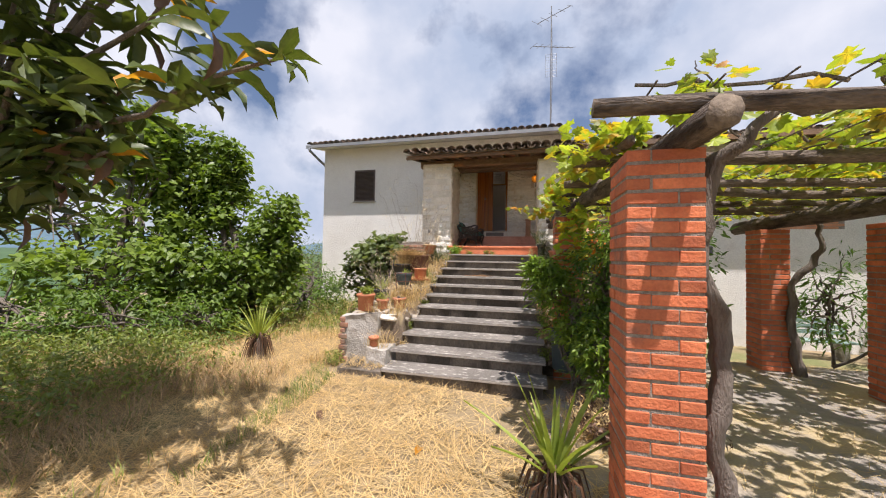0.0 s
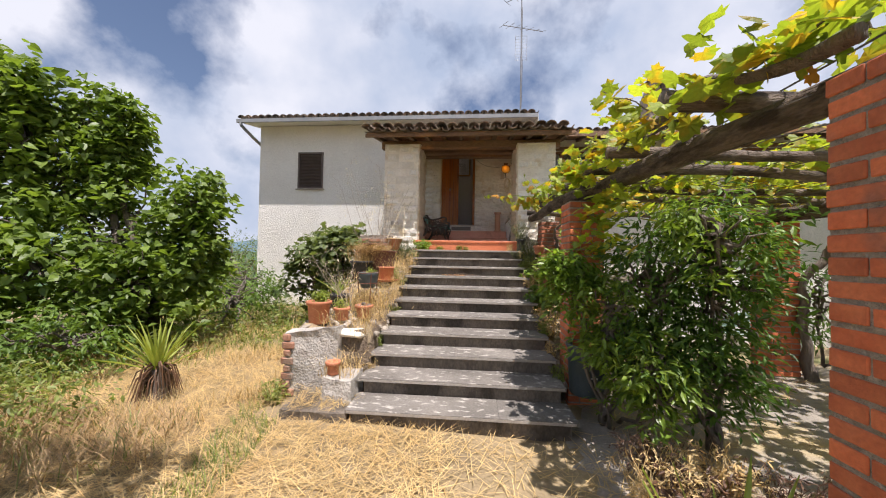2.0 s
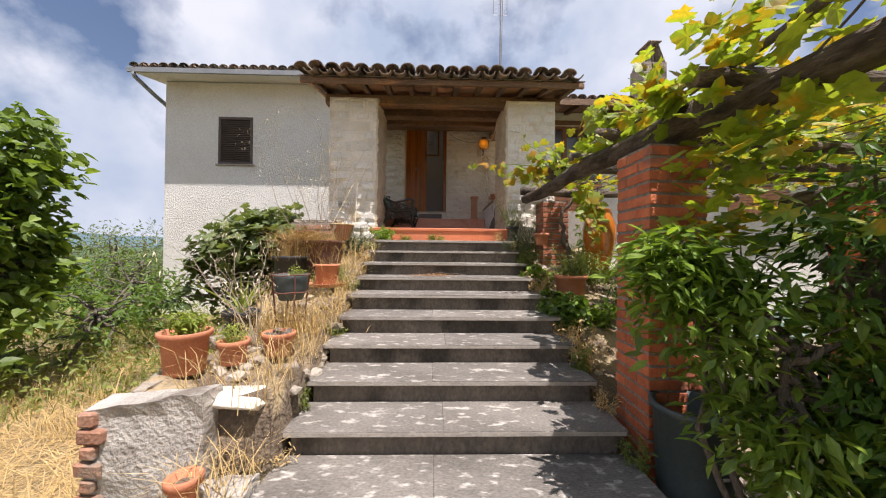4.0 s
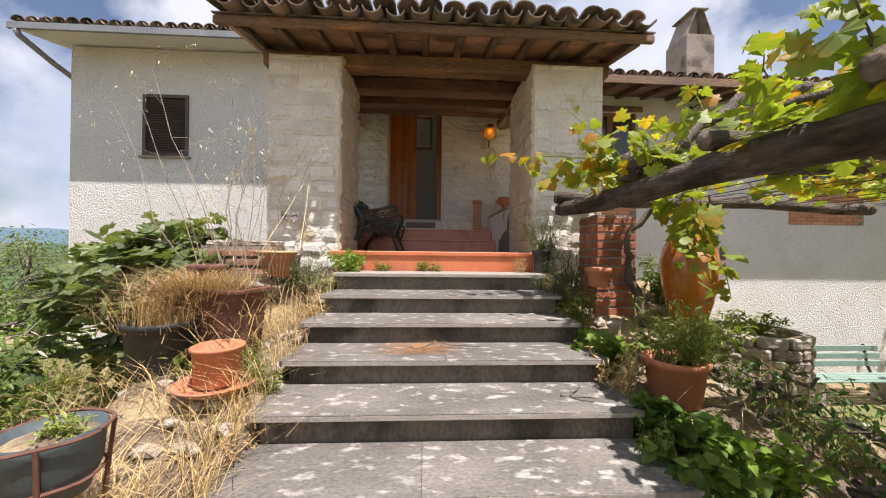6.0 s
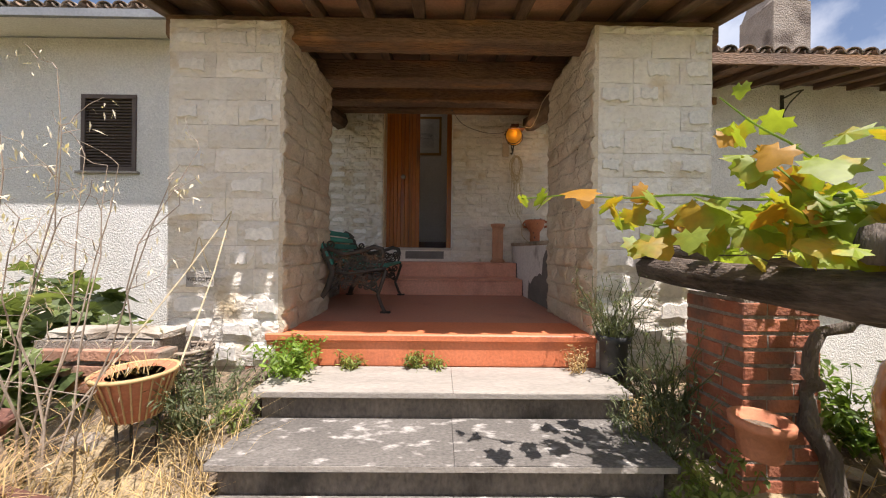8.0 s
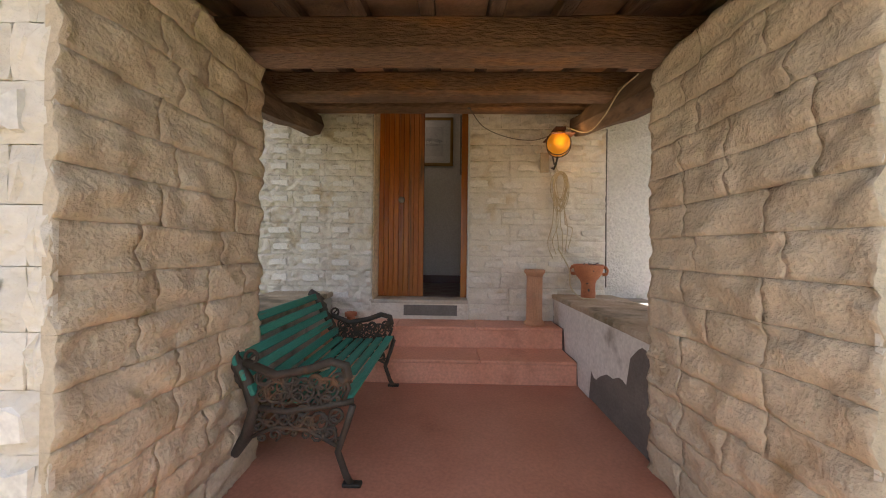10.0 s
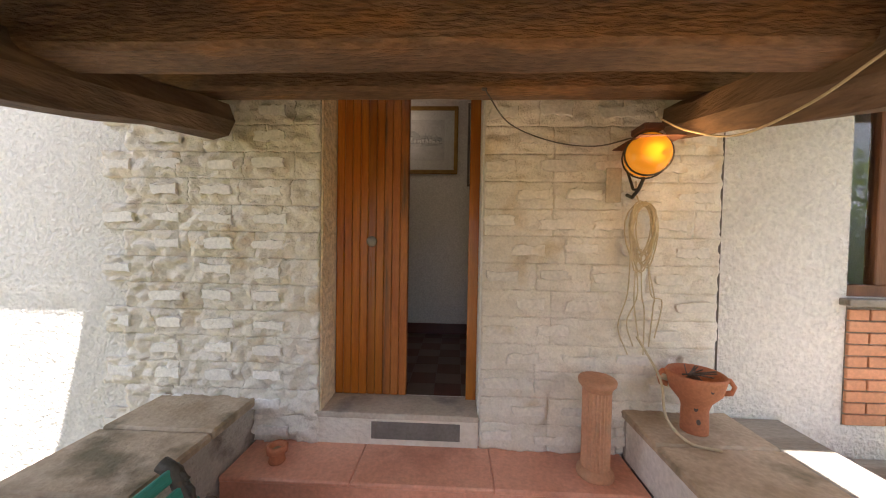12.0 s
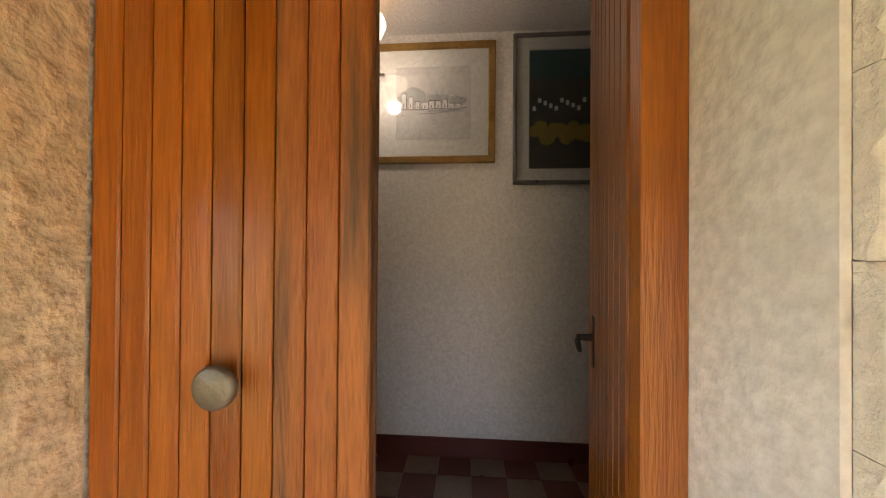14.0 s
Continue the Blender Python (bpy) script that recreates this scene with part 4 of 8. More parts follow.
def bench_end(y, name):
    bm = bmesh.new()
    back = [(-0.36, 0.0), (-0.33, 0.10), (-0.24, 0.22), (-0.20, 0.36), (-0.24, 0.52), (-0.33, 0.70), (-0.37, 0.82), (-0.43, 0.86)]
    front = [(0.27, 0.0), (0.24, 0.05), (0.20, 0.16), (0.24, 0.28), (0.27, 0.38)]
    seat = [(-0.20, 0.36), (-0.05, 0.345), (0.12, 0.37), (0.27, 0.40)]
    arm = [(-0.25, 0.56), (-0.10, 0.50), (0.08, 0.53), (0.22, 0.57), (0.32, 0.55), (0.335, 0.50), (0.30, 0.475), (0.275, 0.50)]
    post = [(0.22, 0.39), (0.25, 0.46), (0.22, 0.55)]
    low = [(-0.26, 0.20), (-0.10, 0.27), (0.05, 0.26), (0.21, 0.18)]
    for k in range(26):
        f = k / 25
        cx, cz = -0.17 + 0.40 * f, 0.455 + 0.045 * math.sin(k * 2.1)
        rr = 0.022 + 0.010 * math.sin(k * 1.3)
        tube(bm, [(cx + rr * (1 - j / 14) * math.cos(j * 0.75 + k), 0.003 * math.sin(k), cz + rr * (1 - j / 14) * math.sin(j * 0.75 + k)) for j in range(12)], 0.0065, 5)
    for k in range(22):
        f = k / 21
        cx, cz = -0.20 + 0.40 * f, 0.285 + 0.045 * math.sin(k * 2.3) - 0.05 * abs(f - 0.5)
        rr = 0.024 + 0.008 * math.sin(k * 1.7)
        tube(bm, [(cx + rr * (1 - j / 14) * math.cos(j * 0.75 + k), 0.003 * math.cos(k), cz + rr * (1 - j / 14) * math.sin(j * 0.75 + k)) for j in range(12)], 0.0065, 5)
    for k in range(9):
        f = k / 8
        cx, cz = -0.25 - 0.10 * f, 0.47 + 0.24 * f
        tube(bm, [(cx + 0.035 * (1 - j / 14) * math.cos(j * 0.75 + k * 1.9), 0.0, cz + 0.035 * (1 - j / 14) * math.sin(j * 0.75 + k * 1.9)) for j in range(12)], 0.010, 5)
    back = [(x, z if z < 0.36 else 0.36 + (z - 0.36) * 0.80) for x, z in back]
    arm = [(x if x < 0 else x * 0.74, z + 0.015) for x, z in arm]
    for line, r in ((back, 0.030), (front, 0.016), (seat, 0.015), (arm, 0.021), (post, 0.011), (low, 0.010)):
        tube(bm, [(x, 0, z) for x, z in line], r, 8)
    for cx, cz, r in ((-0.10, 0.435, 0.05), (0.03, 0.445, 0.055), (0.15, 0.455, 0.05), (-0.16, 0.50, 0.035), (0.08, 0.39, 0.025), (-0.04, 0.50, 0.025),
                      (-0.12, 0.31, 0.035), (0.0, 0.305, 0.035), (0.11, 0.30, 0.04), (0.16, 0.24, 0.03), (-0.18, 0.28, 0.025), (-0.05, 0.41, 0.03), (0.09, 0.49, 0.03), (0.20, 0.50, 0.028), (-0.16, 0.42, 0.03), (-0.22, 0.60, 0.03),
                      (-0.06, 0.30, 0.02), (0.06, 0.30, 0.02), (0.03, 0.35, 0.025), (0.19, 0.33, 0.03), (-0.02, 0.46, 0.02), (-0.09, 0.37, 0.025), (0.14, 0.40, 0.025)):
        tube(bm, [(cx + r * math.cos(a * 0.5236), 0, cz + r * math.sin(a * 0.5236)) for a in range(13)], 0.0085, 6)
        tube(bm, [(cx - r * 0.7, 0, cz - r * 0.7), (cx, 0.004, cz), (cx + r * 0.7, 0, cz + r * 0.7)], 0.006, 5)
    bmesh.ops.translate(bm, verts=bm.verts, vec=(0, y, 0))
    end = part(name, bm, M_BENCH_IRON, bench, "rust-brown cast iron with dense scrollwork", smooth=True)
    for x in (-0.36, 0.27):
        bm = bmesh.new()
        box(bm, x - 0.045, x + 0.045, y - 0.02, y + 0.02, 0.0, 0.016, 0.004)
        part("foot", bm, M_IRON, end)


M_BENCH_IRON = pm("rusty_cast_iron", (0.052, 0.045, 0.038), (0.095, 0.08, 0.065), 12, 0.6, 0.5, 60, (0.16, 0.095, 0.055), 9, 0.56, metal=0.35)
bench_end(0.03, "end_frame")
bench_end(B_LEN - 0.03, "end_frame")
for i in range(6):
    x = -0.17 + i * 0.081
    z = 0.372 + 0.0013 * (i - 2) ** 2 * 2
    bm = bmesh.new()
    box(bm, x - 0.028, x + 0.028, 0.05, B_LEN - 0.05, z, z + 0.022, 0.005)
    part("seat_slat", bm, M_GREENWOOD, bench)
for i in range(5):
    f = i / 4
    x, z = -0.205 - 0.17 * f, 0.45 + 0.275 * f
    bm = bmesh.new()
    box(bm, -0.011, 0.011, 0.0, B_LEN, -0.026, 0.026, 0.005)
    bmesh.ops.rotate(bm, verts=bm.verts, matrix=Matrix.Rotation(radians(-22), 3, "Y"))
    bmesh.ops.translate(bm, verts=bm.verts, vec=(x, 0, z))
    part("back_slat", bm, M_GREENWOOD, bench)
for x, y, s in ((-0.05, 0.45, 0.05), (0.16, 0.30, 0.045)):
    bm = bmesh.new()
    box(bm, -s, s, -s * 0.7, s * 0.7, 0, 0.006, 0.002)
    bmesh.ops.rotate(bm, verts=bm.verts, matrix=Matrix.Rotation(x * 9, 3, "Z"))
    lf = link("fallen_chip", bm, pm("dry_leaf_pale", (0.55, 0.42, 0.30), (0.62, 0.48, 0.35), 20, 0.8, 0.2))
    lf.location = (-0.46 + x, 0.72 + y, 0.40)
    tagged(lf, "pale flake of plaster lying on the bench seat", "debris", "flakes on the bench")

# clay flue column and clay pot on the parapet
col = empty("clay_column", (1.10, 2.52, 0.392), "fluted terracotta column used as a plant stand", "column")
shaft = bmesh.new()
rows = []
for z in [0.05 + 0.43 * i / 8 for i in range(9)]:
    rows.append([shaft.verts.new(((0.073 + (0.004 if k % 2 else -0.003)) * math.cos(k * math.pi / 24), (0.073 + (0.004 if k % 2 else -0.003)) * math.sin(k * math.pi / 24), z)) for k in range(48)])
for a, b in zip(rows, rows[1:]):
    for k in range(48):
        shaft.faces.new((a[k], a[(k + 1) % 48], b[(k + 1) % 48], b[k]))
M_CLAY = pm("pale_clay", (0.52, 0.27, 0.16), (0.60, 0.34, 0.21), 5, 0.85, 0.3, 60, (0.44, 0.30, 0.20), 4, 0.62)
part("shaft", shaft, M_CLAY, col)
part("base", lathe([(0.10, 0), (0.10, 0.02), (0.092, 0.035), (0.08, 0.05), (0.05, 0.052)], 28), M_CLAY, col, smooth=True)
part("capital", lathe([(0.06, 0.478), (0.078, 0.48), (0.085, 0.50), (0.10, 0.515), (0.102, 0.535), (0.095, 0.545), (0.05, 0.545)], 28), M_CLAY, col, smooth=True)

cpot = empty("pierced_clay_pot", (1.62, 2.50, 0.668), "reddish clay chestnut pot with holes, loop handles and dry twigs", "pot")
part("body", lathe([(0.085, 0), (0.088, 0.02), (0.085, 0.12), (0.10, 0.15), (0.16, 0.20), (0.18, 0.26), (0.188, 0.275), (0.178, 0.285), (0.165, 0.26), (0.12, 0.22), (0.01, 0.21)], 28, 0.006), M_TERRACOTTA, cpot, smooth=True)
for a in (-0.3, 2.6):
    bm = bmesh.new()
    c, s = math.cos(a), math.sin(a)
    tube(bm, [(c * (0.165 + d), s * (0.165 + d), z) for d, z in ((0, 0.20), (0.05, 0.205), (0.065, 0.235), (0.04, 0.26), (0.005, 0.262))], 0.014, 8)
    part("handle", bm, M_TERRACOTTA, cpot, smooth=True)
# no openings are cut: dark plugs stand in for the shaded holes
for a, z in ((-1.9, 0.07), (-1.3, 0.20), (-2.3, 0.22), (-1.6, 0.24), (-0.9, 0.23), (-2.1, 0.13)):
    r = 0.087 if z < 0.15 else 0.10 + (z - 0.15) * 0.75
    c, s = math.cos(a), math.sin(a)
    bm = bmesh.new()
    tube(bm, [(c * (r - 0.01), s * (r - 0.01), z), (c * (r + 0.004), s * (r + 0.004), z)], 0.013, 10)
    part("hole", bm, M_SHUTTER, cpot, "dark plug coloured as the shade in a round hole")
bm = bmesh.new()
for i in range(16):
    a = rng.random() * 6.28
    tube(bm, [(0.1 * math.cos(a), 0.1 * math.sin(a), 0.22), (0.03 * math.sin(i), 0.05, 0.26), (0.12 * math.cos(a + 2), 0.12 * math.sin(a + 2), 0.27 + 0.03 * rng.random())], 0.004, 5)
tagged(part("twig", bm, M_BARK, cpot), kind="stuff")
cpot.scale = (0.76, 0.76, 1.15)

# wall lantern, alight
M_AMBER = bpy.data.materials.new("lit_amber_glass")
M_AMBER.use_nodes = True
a_b = M_AMBER.node_tree.nodes["Principled BSDF"]
a_b.inputs["Base Color"].default_value = (0.75, 0.32, 0.02, 1)
a_b.inputs["Roughness"].default_value = 0.12
a_b.inputs["Emission Color"].default_value, a_b.inputs["Emission Strength"].default_value = (1.0, 0.34, 0.02, 1), 0.085
M_BULB = bpy.data.materials.new("bulb_glow")
M_BULB.use_nodes = True
q_b = M_BULB.node_tree.nodes["Principled BSDF"]
q_b.inputs["Emission Color"].default_value, q_b.inputs["Emission Strength"].default_value = (1.0, 0.66, 0.22, 1), 1.0
lan = empty("wall_lantern", (1.31, 2.69, 2.165), "lit amber-glass barrel lantern on a rusty wall bracket", "lantern")
gl = lathe([(0.02, -0.115), (0.075, -0.112), (0.092, -0.06), (0.097, 0.0), (0.092, 0.06), (0.075, 0.112), (0.02, 0.115)], 28)
turn = Matrix.Rotation(radians(72), 3, "Z") @ Matrix.Rotation(math.pi / 2, 3, "Y")
bmesh.ops.rotate(gl, verts=gl.verts, matrix=turn)
bmesh.ops.translate(gl, verts=gl.verts, vec=(0, -0.19, 0))
part("glass", gl, M_AMBER, lan, "glowing amber glass barrel", smooth=True)
bm = bmesh.new()
for o in (-0.04, 0.045):
    c = Vector((0, -0.19, 0)) + turn @ Vector((0, 0, o))
    tube(bm, [c + turn @ Vector((0.099 * math.cos(a * 0.2618), 0.099 * math.sin(a * 0.2618), 0)) for a in range(25)], 0.004, 6)
part("hoop", bm, M_IRON, lan)
bm = bmesh.new()
box(bm, -0.10, 0.10, -0.32, -0.05, 0.100, 0.106, 0.002)
for v in bm.verts:
    v.co.z -= abs(v.co.x) * 0.45
box(bm, -0.045, 0.045, -0.25, -0.12, 0.105, 0.135, 0.004)
part("roof", bm, M_RUST, lan, "rusty sheet-metal hood")
bm = bmesh.new()
tube(bm, [(0, -0.006, -0.16), (0, -0.06, -0.18), (0, -0.12, -0.15), (0, -0.17, -0.10)], 0.009, 8)
tube(bm, [(0, -0.006, -0.04), (0, -0.07, -0.14), (0, -0.12, -0.15)], 0.007, 6)
part("bracket", bm, M_IRON, lan, smooth=True)
bm = bmesh.new()
box(bm, -0.11, -0.03, -0.012, -0.002, -0.20, -0.02, 0.004)
part("backplate", bm, pm("bone_plaster", (0.55, 0.46, 0.33), (0.62, 0.54, 0.42), 12, 0.8, 0.4, 60), lan)
b_bm = bmesh.new()
bmesh.ops.create_uvsphere(b_bm, u_segments=14, v_segments=10, radius=0.022)
bmesh.ops.translate(b_bm, verts=b_bm.verts, vec=(0.005, -0.285, 0.015))
part("bulb", b_bm, M_BULB, lan, smooth=True)
lb = bpy.data.lights.new("lantern_bulb", "POINT")
lb.energy, lb.color, lb.shadow_soft_size = 2.2, (1.0, 0.58, 0.22), 0.09
new("lantern_bulb", lb).location = (1.32, 2.36, 2.15)

lan.scale = (1.15, 1.1, 1.15)
# cables: coil on the wall, feed over the beams
coil = empty("cable_coil", (0, 0, 0), "tangled coil of cream electric cable hanging on the wall", "cable")
rng2 = random.Random(3)
for i in range(11):
    cx, cy = 1.375 + rng2.uniform(-0.02, 0.02), 2.635 - rng2.random() * 0.03
    w, h = rng2.uniform(0.045, 0.085), rng2.uniform(0.28, 0.42)
    top = 1.92 + rng2.uniform(-0.02, 0.02)
    tilt = rng2.uniform(-0.25, 0.25)
    pts = []
    for k in range(17):
        a = 2 * math.pi * k / 16
        pz = -h * 0.5 + h * 0.5 * math.cos(a)
        pts.append((cx + w * math.sin(a) * (1.2 - 0.5 * (pz / -h)) + tilt * pz * 0.3, cy + 0.012 * math.sin(a * 2 + i), top + pz))
    bm = bmesh.new()
    tube(bm, pts, 0.0042, 5)
    part("loop", bm, M_CREAM, coil)
for i in range(6):
    bm = bmesh.new()
    tube(bm, curve([(1.32 + 0.02 * i, 2.64, 1.66), (1.30 + 0.03 * i + 0.03 * math.sin(i * 2), 2.62, 1.40), (1.26 + 0.05 * i, 2.64, 1.20 + 0.03 * i), (1.31 + 0.03 * i, 2.62, 1.04 + 0.05 * (i % 3))]), 0.0042, 5)
    part("loop", bm, M_CREAM, coil)
bm = bmesh.new()
tube(bm, bend((1.36, 2.62, 1.90), (1.34, 2.645, 2.06), 6, 0.03, 2), 0.0042, 5)
tagged(link("feed_cable", bm, M_CREAM), "short cream cable from the coil to the lantern", "cable")
bm = bmesh.new()
tube(bm, curve([(1.36, 2.62, 1.15), (1.43, 2.5, 0.95), (1.42, 2.42, 0.78), (1.50, 2.36, 0.683), (1.62, 2.30, 0.68)]), 0.007, 6)
tagged(link("feed_cable", bm, M_CREAM), "cream cable running down into the clay pot", "cable")
bm = bmesh.new()
tube(bm, curve([(1.33, 2.40, 2.33), (1.40, 2.30, 2.24), (1.43, 2.05, 2.14), (1.42, 1.75, 2.15), (1.41, 1.5, 2.22), (1.43, 1.3, 2.24)]), 0.005, 6)
tagged(link("feed_cable", bm, M_CREAM), "cream cable looping along the side beam", "cable")
bm = bmesh.new()
tube(bm, curve([(0.42, 2.44, 2.62), (0.43, 2.43, 2.52), (0.46, 2.46, 2.47), (0.60, 2.63, 2.38), (0.85, 2.66, 2.29), (1.10, 2.65, 2.26), (1.27, 2.55, 2.28)]), 0.004, 5)
box(bm, 0.415, 0.445, 2.425, 2.445, 2.49, 2.56, 0.004)
tagged(link("lamp_cable", bm, M_WIRE), "thin dark flex sagging from the beam to the lantern", "cable")
bm = bmesh.new()
tube(bm, [(1.885, 2.716, 2.40), (1.882, 2.716, 1.6), (1.888, 2.716, 0.75)], 0.006, 6)
tagged(link("wall_pipe", bm, M_WIRE), "thin dark conduit running down the plaster", "conduit")


# ---- pots ----
def pot(name, at, r, rb, h, material, label, cat="pot", rim=0.02, soil=True, saucer=0.0, n=26):
    p = empty(name, at, label, cat)
    part("body", lathe([(rb, 0), (rb + 0.004, 0.01), (r - rim * 0.9, h - rim * 2.2), (r, h - rim * 2.0), (r + 0.004, h - 0.006), (r - 0.004, h), (r - rim, h - 0.004), (r - rim - 0.006, h * 0.7), (0.01, h * 0.66)], n, 0.003), material, p, smooth=True)
    if soil:
        part("soil", lathe([(r - rim - 0.008, h * 0.72), (r * 0.5, h * 0.75), (0.01, h * 0.76)], 16, 0.01), M_SOIL, p)
    if saucer:
        part("saucer", lathe([(saucer * 0.8, -0.03), (saucer, 0.0), (saucer + 0.012, 0.012), (saucer - 0.008, 0.012), (saucer * 0.8, -0.012), (0.01, -0.012)], n), material, p, smooth=True)
    return p


pot("plant_tub", (-1.45, -3.15, -1.175), 0.15, 0.11, 0.27, M_TERRACOTTA, "weathered terracotta tub with yellow-green succulents")
pot("flower_pot", (-1.20, -3.05, -1.15), 0.10, 0.075, 0.16, M_TERRACOTTA, "terracotta pot on a dark saucer")
pot("flower_pot", (-0.98, -3.80, -1.55), 0.075, 0.055, 0.13, M_TERRACOTTA, "small terracotta pot standing on a stone ledge")
pot("flower_pot", (-1.00, -1.68, -0.735), 0.132, 0.112, 0.21, M_TERRACOTTA, "orange terracotta pot in a wide saucer", rim=0.010, saucer=0.205)
pot("plastic_tub", (-1.50, -1.42, -0.76), 0.20, 0.16, 0.32, M_BLACKPOT, "large black plastic tub of dead grass", "tub")
pot("plastic_tub", (-1.50, -2.42, -1.10), 0.15, 0.115, 0.20, M_BLACKPOT, "black plastic tub with a spiky yellowing plant", "tub")
stand_tub = empty("plant_stand", (-1.06, -2.47, -1.16), "dark tub of yellow succulents in a rusty iron stand", "plant stand")
part("tub", lathe([(0.085, 0.36), (0.095, 0.37), (0.125, 0.46), (0.132, 0.55), (0.138, 0.575), (0.128, 0.578), (0.118, 0.54), (0.01, 0.53)], 26, 0.008), M_GREYPOT, stand_tub, "dark grey weathered tub", smooth=True)
part("soil", lathe([(0.122, 0.545), (0.07, 0.562), (0.01, 0.57)], 16, 0.012), M_SOIL, stand_tub)
for z_, r_ in ((0.575, 0.150), (0.43, 0.132), (0.20, 0.115)):
    bm = bmesh.new()
    tube(bm, [(r_ * math.cos(a * 0.2618), r_ * math.sin(a * 0.2618), z_ + 0.004 * math.sin(a)) for a in range(25)], 0.006, 6)
    part("hoop", bm, M_RUST, stand_tub, "rusty iron hoop")
for k in range(4):
    a = 0.6 + k * math.pi / 2
    bm = bmesh.new()
    tube(bm, [(r_ * math.cos(a), r_ * math.sin(a), z_) for r_, z_ in ((0.150, 0.575), (0.136, 0.43), (0.116, 0.20), (0.135, 0.0))], 0.007, 6)
    part("leg", bm, M_RUST, stand_tub, "rusty iron leg")
pot("flower_pot", (-0.98, -2.86, -1.15), 0.115, 0.085, 0.17, M_TERRACOTTA, "terracotta pot filled with pine cones")
pot("flower_pot", (1.70, -1.64, -0.89), 0.18, 0.135, 0.27, M_TERRACOTTA, "large terracotta pot overflowing with straggling weeds")
pot("flower_pot", (1.62, -0.86, -0.27), 0.105, 0.07, 0.16, M_TERRACOTTA, "small terracotta pot on the brick pier's foot")
pot("flower_pot", (1.40, -0.10, -0.20), 0.10, 0.075, 0.24, M_BLACKPOT, "black plastic pot with grey-green thyme by the porch", "pot")
bpot = pot("plant_tub", (1.60, -3.56, -1.70), 0.21, 0.17, 0.50, M_GREYPOT, "tall blue-grey plastic planter under the shrub")
part("label_mark", boxed(-0.03, 0.03, -0.203, -0.199, 0.20, 0.215), M_MAT_BOARD, bpot, "small pale printed bar")
pot("flower_pot", (-0.72, 2.50, 0.392), 0.055, 0.042, 0.10, M_TERRACOTTA, "small clay pot by the parapet")
# ribbed basket pot on a stand
rib = empty("basket_pot", (-1.12, -0.66, -0.22), "terracotta pot in a ribbed cream plastic basket on a thin stand", "pot")
M_RAFFIA = pm("cream_plastic", (0.50, 0.33, 0.14), (0.58, 0.41, 0.20), 8, 0.7, 0.2, 60)
part("bowl", lathe([(0.085, 0), (0.09, 0.01), (0.15, 0.20), (0.152, 0.21), (0.14, 0.205), (0.01, 0.17)], 26), M_TERRACOTTA, rib, smooth=True)
for k in range(26):
    a = 2 * math.pi * k / 26
    bm = bmesh.new()
    tube(bm, [(0.092 * math.cos(a), 0.092 * math.sin(a), 0), (0.158 * math.cos(a), 0.158 * math.sin(a), 0.20)], 0.004, 5)
    part("rib", bm, M_RAFFIA, rib)
part("rim", lathe([(0.150, 0.196), (0.164, 0.20), (0.166, 0.212), (0.152, 0.216), (0.150, 0.196)], 28), M_RAFFIA, rib, smooth=True)
bm = bmesh.new()
for k in range(3):
    a = 2 * math.pi * k / 3 + 0.4
    tube(bm, [(0.09 * math.cos(a), 0.09 * math.sin(a), 0.06), (0.075 * math.cos(a), 0.075 * math.sin(a), -0.2), (0.10 * math.cos(a), 0.10 * math.sin(a), -0.42)], 0.006, 6)
part("stand", bm, M_IRON, rib, "thin dark iron stand")
# hanging strings over that pot
bm = bmesh.new()
for x in (-1.27, -0.95):
    tube(bm, [(-1.06, -0.055, 0.80), ((x - 1.06) / 2, -0.3, 0.42), (x, -0.62, 0.0)], 0.004, 5)
tagged(link("hanging_strings", bm, M_CREAM), "two slack cream strings tied to a nail on the pillar", "string")
# rusty planter box
rb = empty("planter_box", (-1.30, -1.22, -0.70), "large rusty metal planter box with flared sides", "planter")
for s, (a, b, c, d) in enumerate(((-0.34, 0.34, -0.16, -0.145), (-0.34, 0.34, 0.145, 0.16), (-0.34, -0.325, -0.145, 0.145), (0.325, 0.34, -0.145, 0.145))):
    bm = boxed(a, b, c, d, 0, 0.42)
    for v in bm.verts:
        k = 0.88 + 0.12 * v.co.z / 0.42
        v.co.x, v.co.y = v.co.x * k, v.co.y * k
    part("side", bm, M_RUST, rb)
for a, b, c, d in ((-0.37, 0.37, -0.19, -0.15), (-0.37, 0.37, 0.15, 0.19), (-0.37, -0.33, -0.15, 0.15), (0.33, 0.37, -0.15, 0.15)):
    bm = bmesh.new()
    box(bm, a, b, c, d, 0.421, 0.445, 0.004)
    part("rim", bm, M_RUST, rb)
part("soil", boxed(-0.30, 0.30, -0.13, 0.13, 0.30, 0.38), M_SOIL, rb)
rb.rotation_euler, rb.scale = (0, 0, radians(-14)), (0.88, 0.9, 1.0)
pot("flower_pot", (-1.52, -0.95, -0.28), 0.13, 0.09, 0.17, M_RUST, "low reddish pot with a dry succulent")
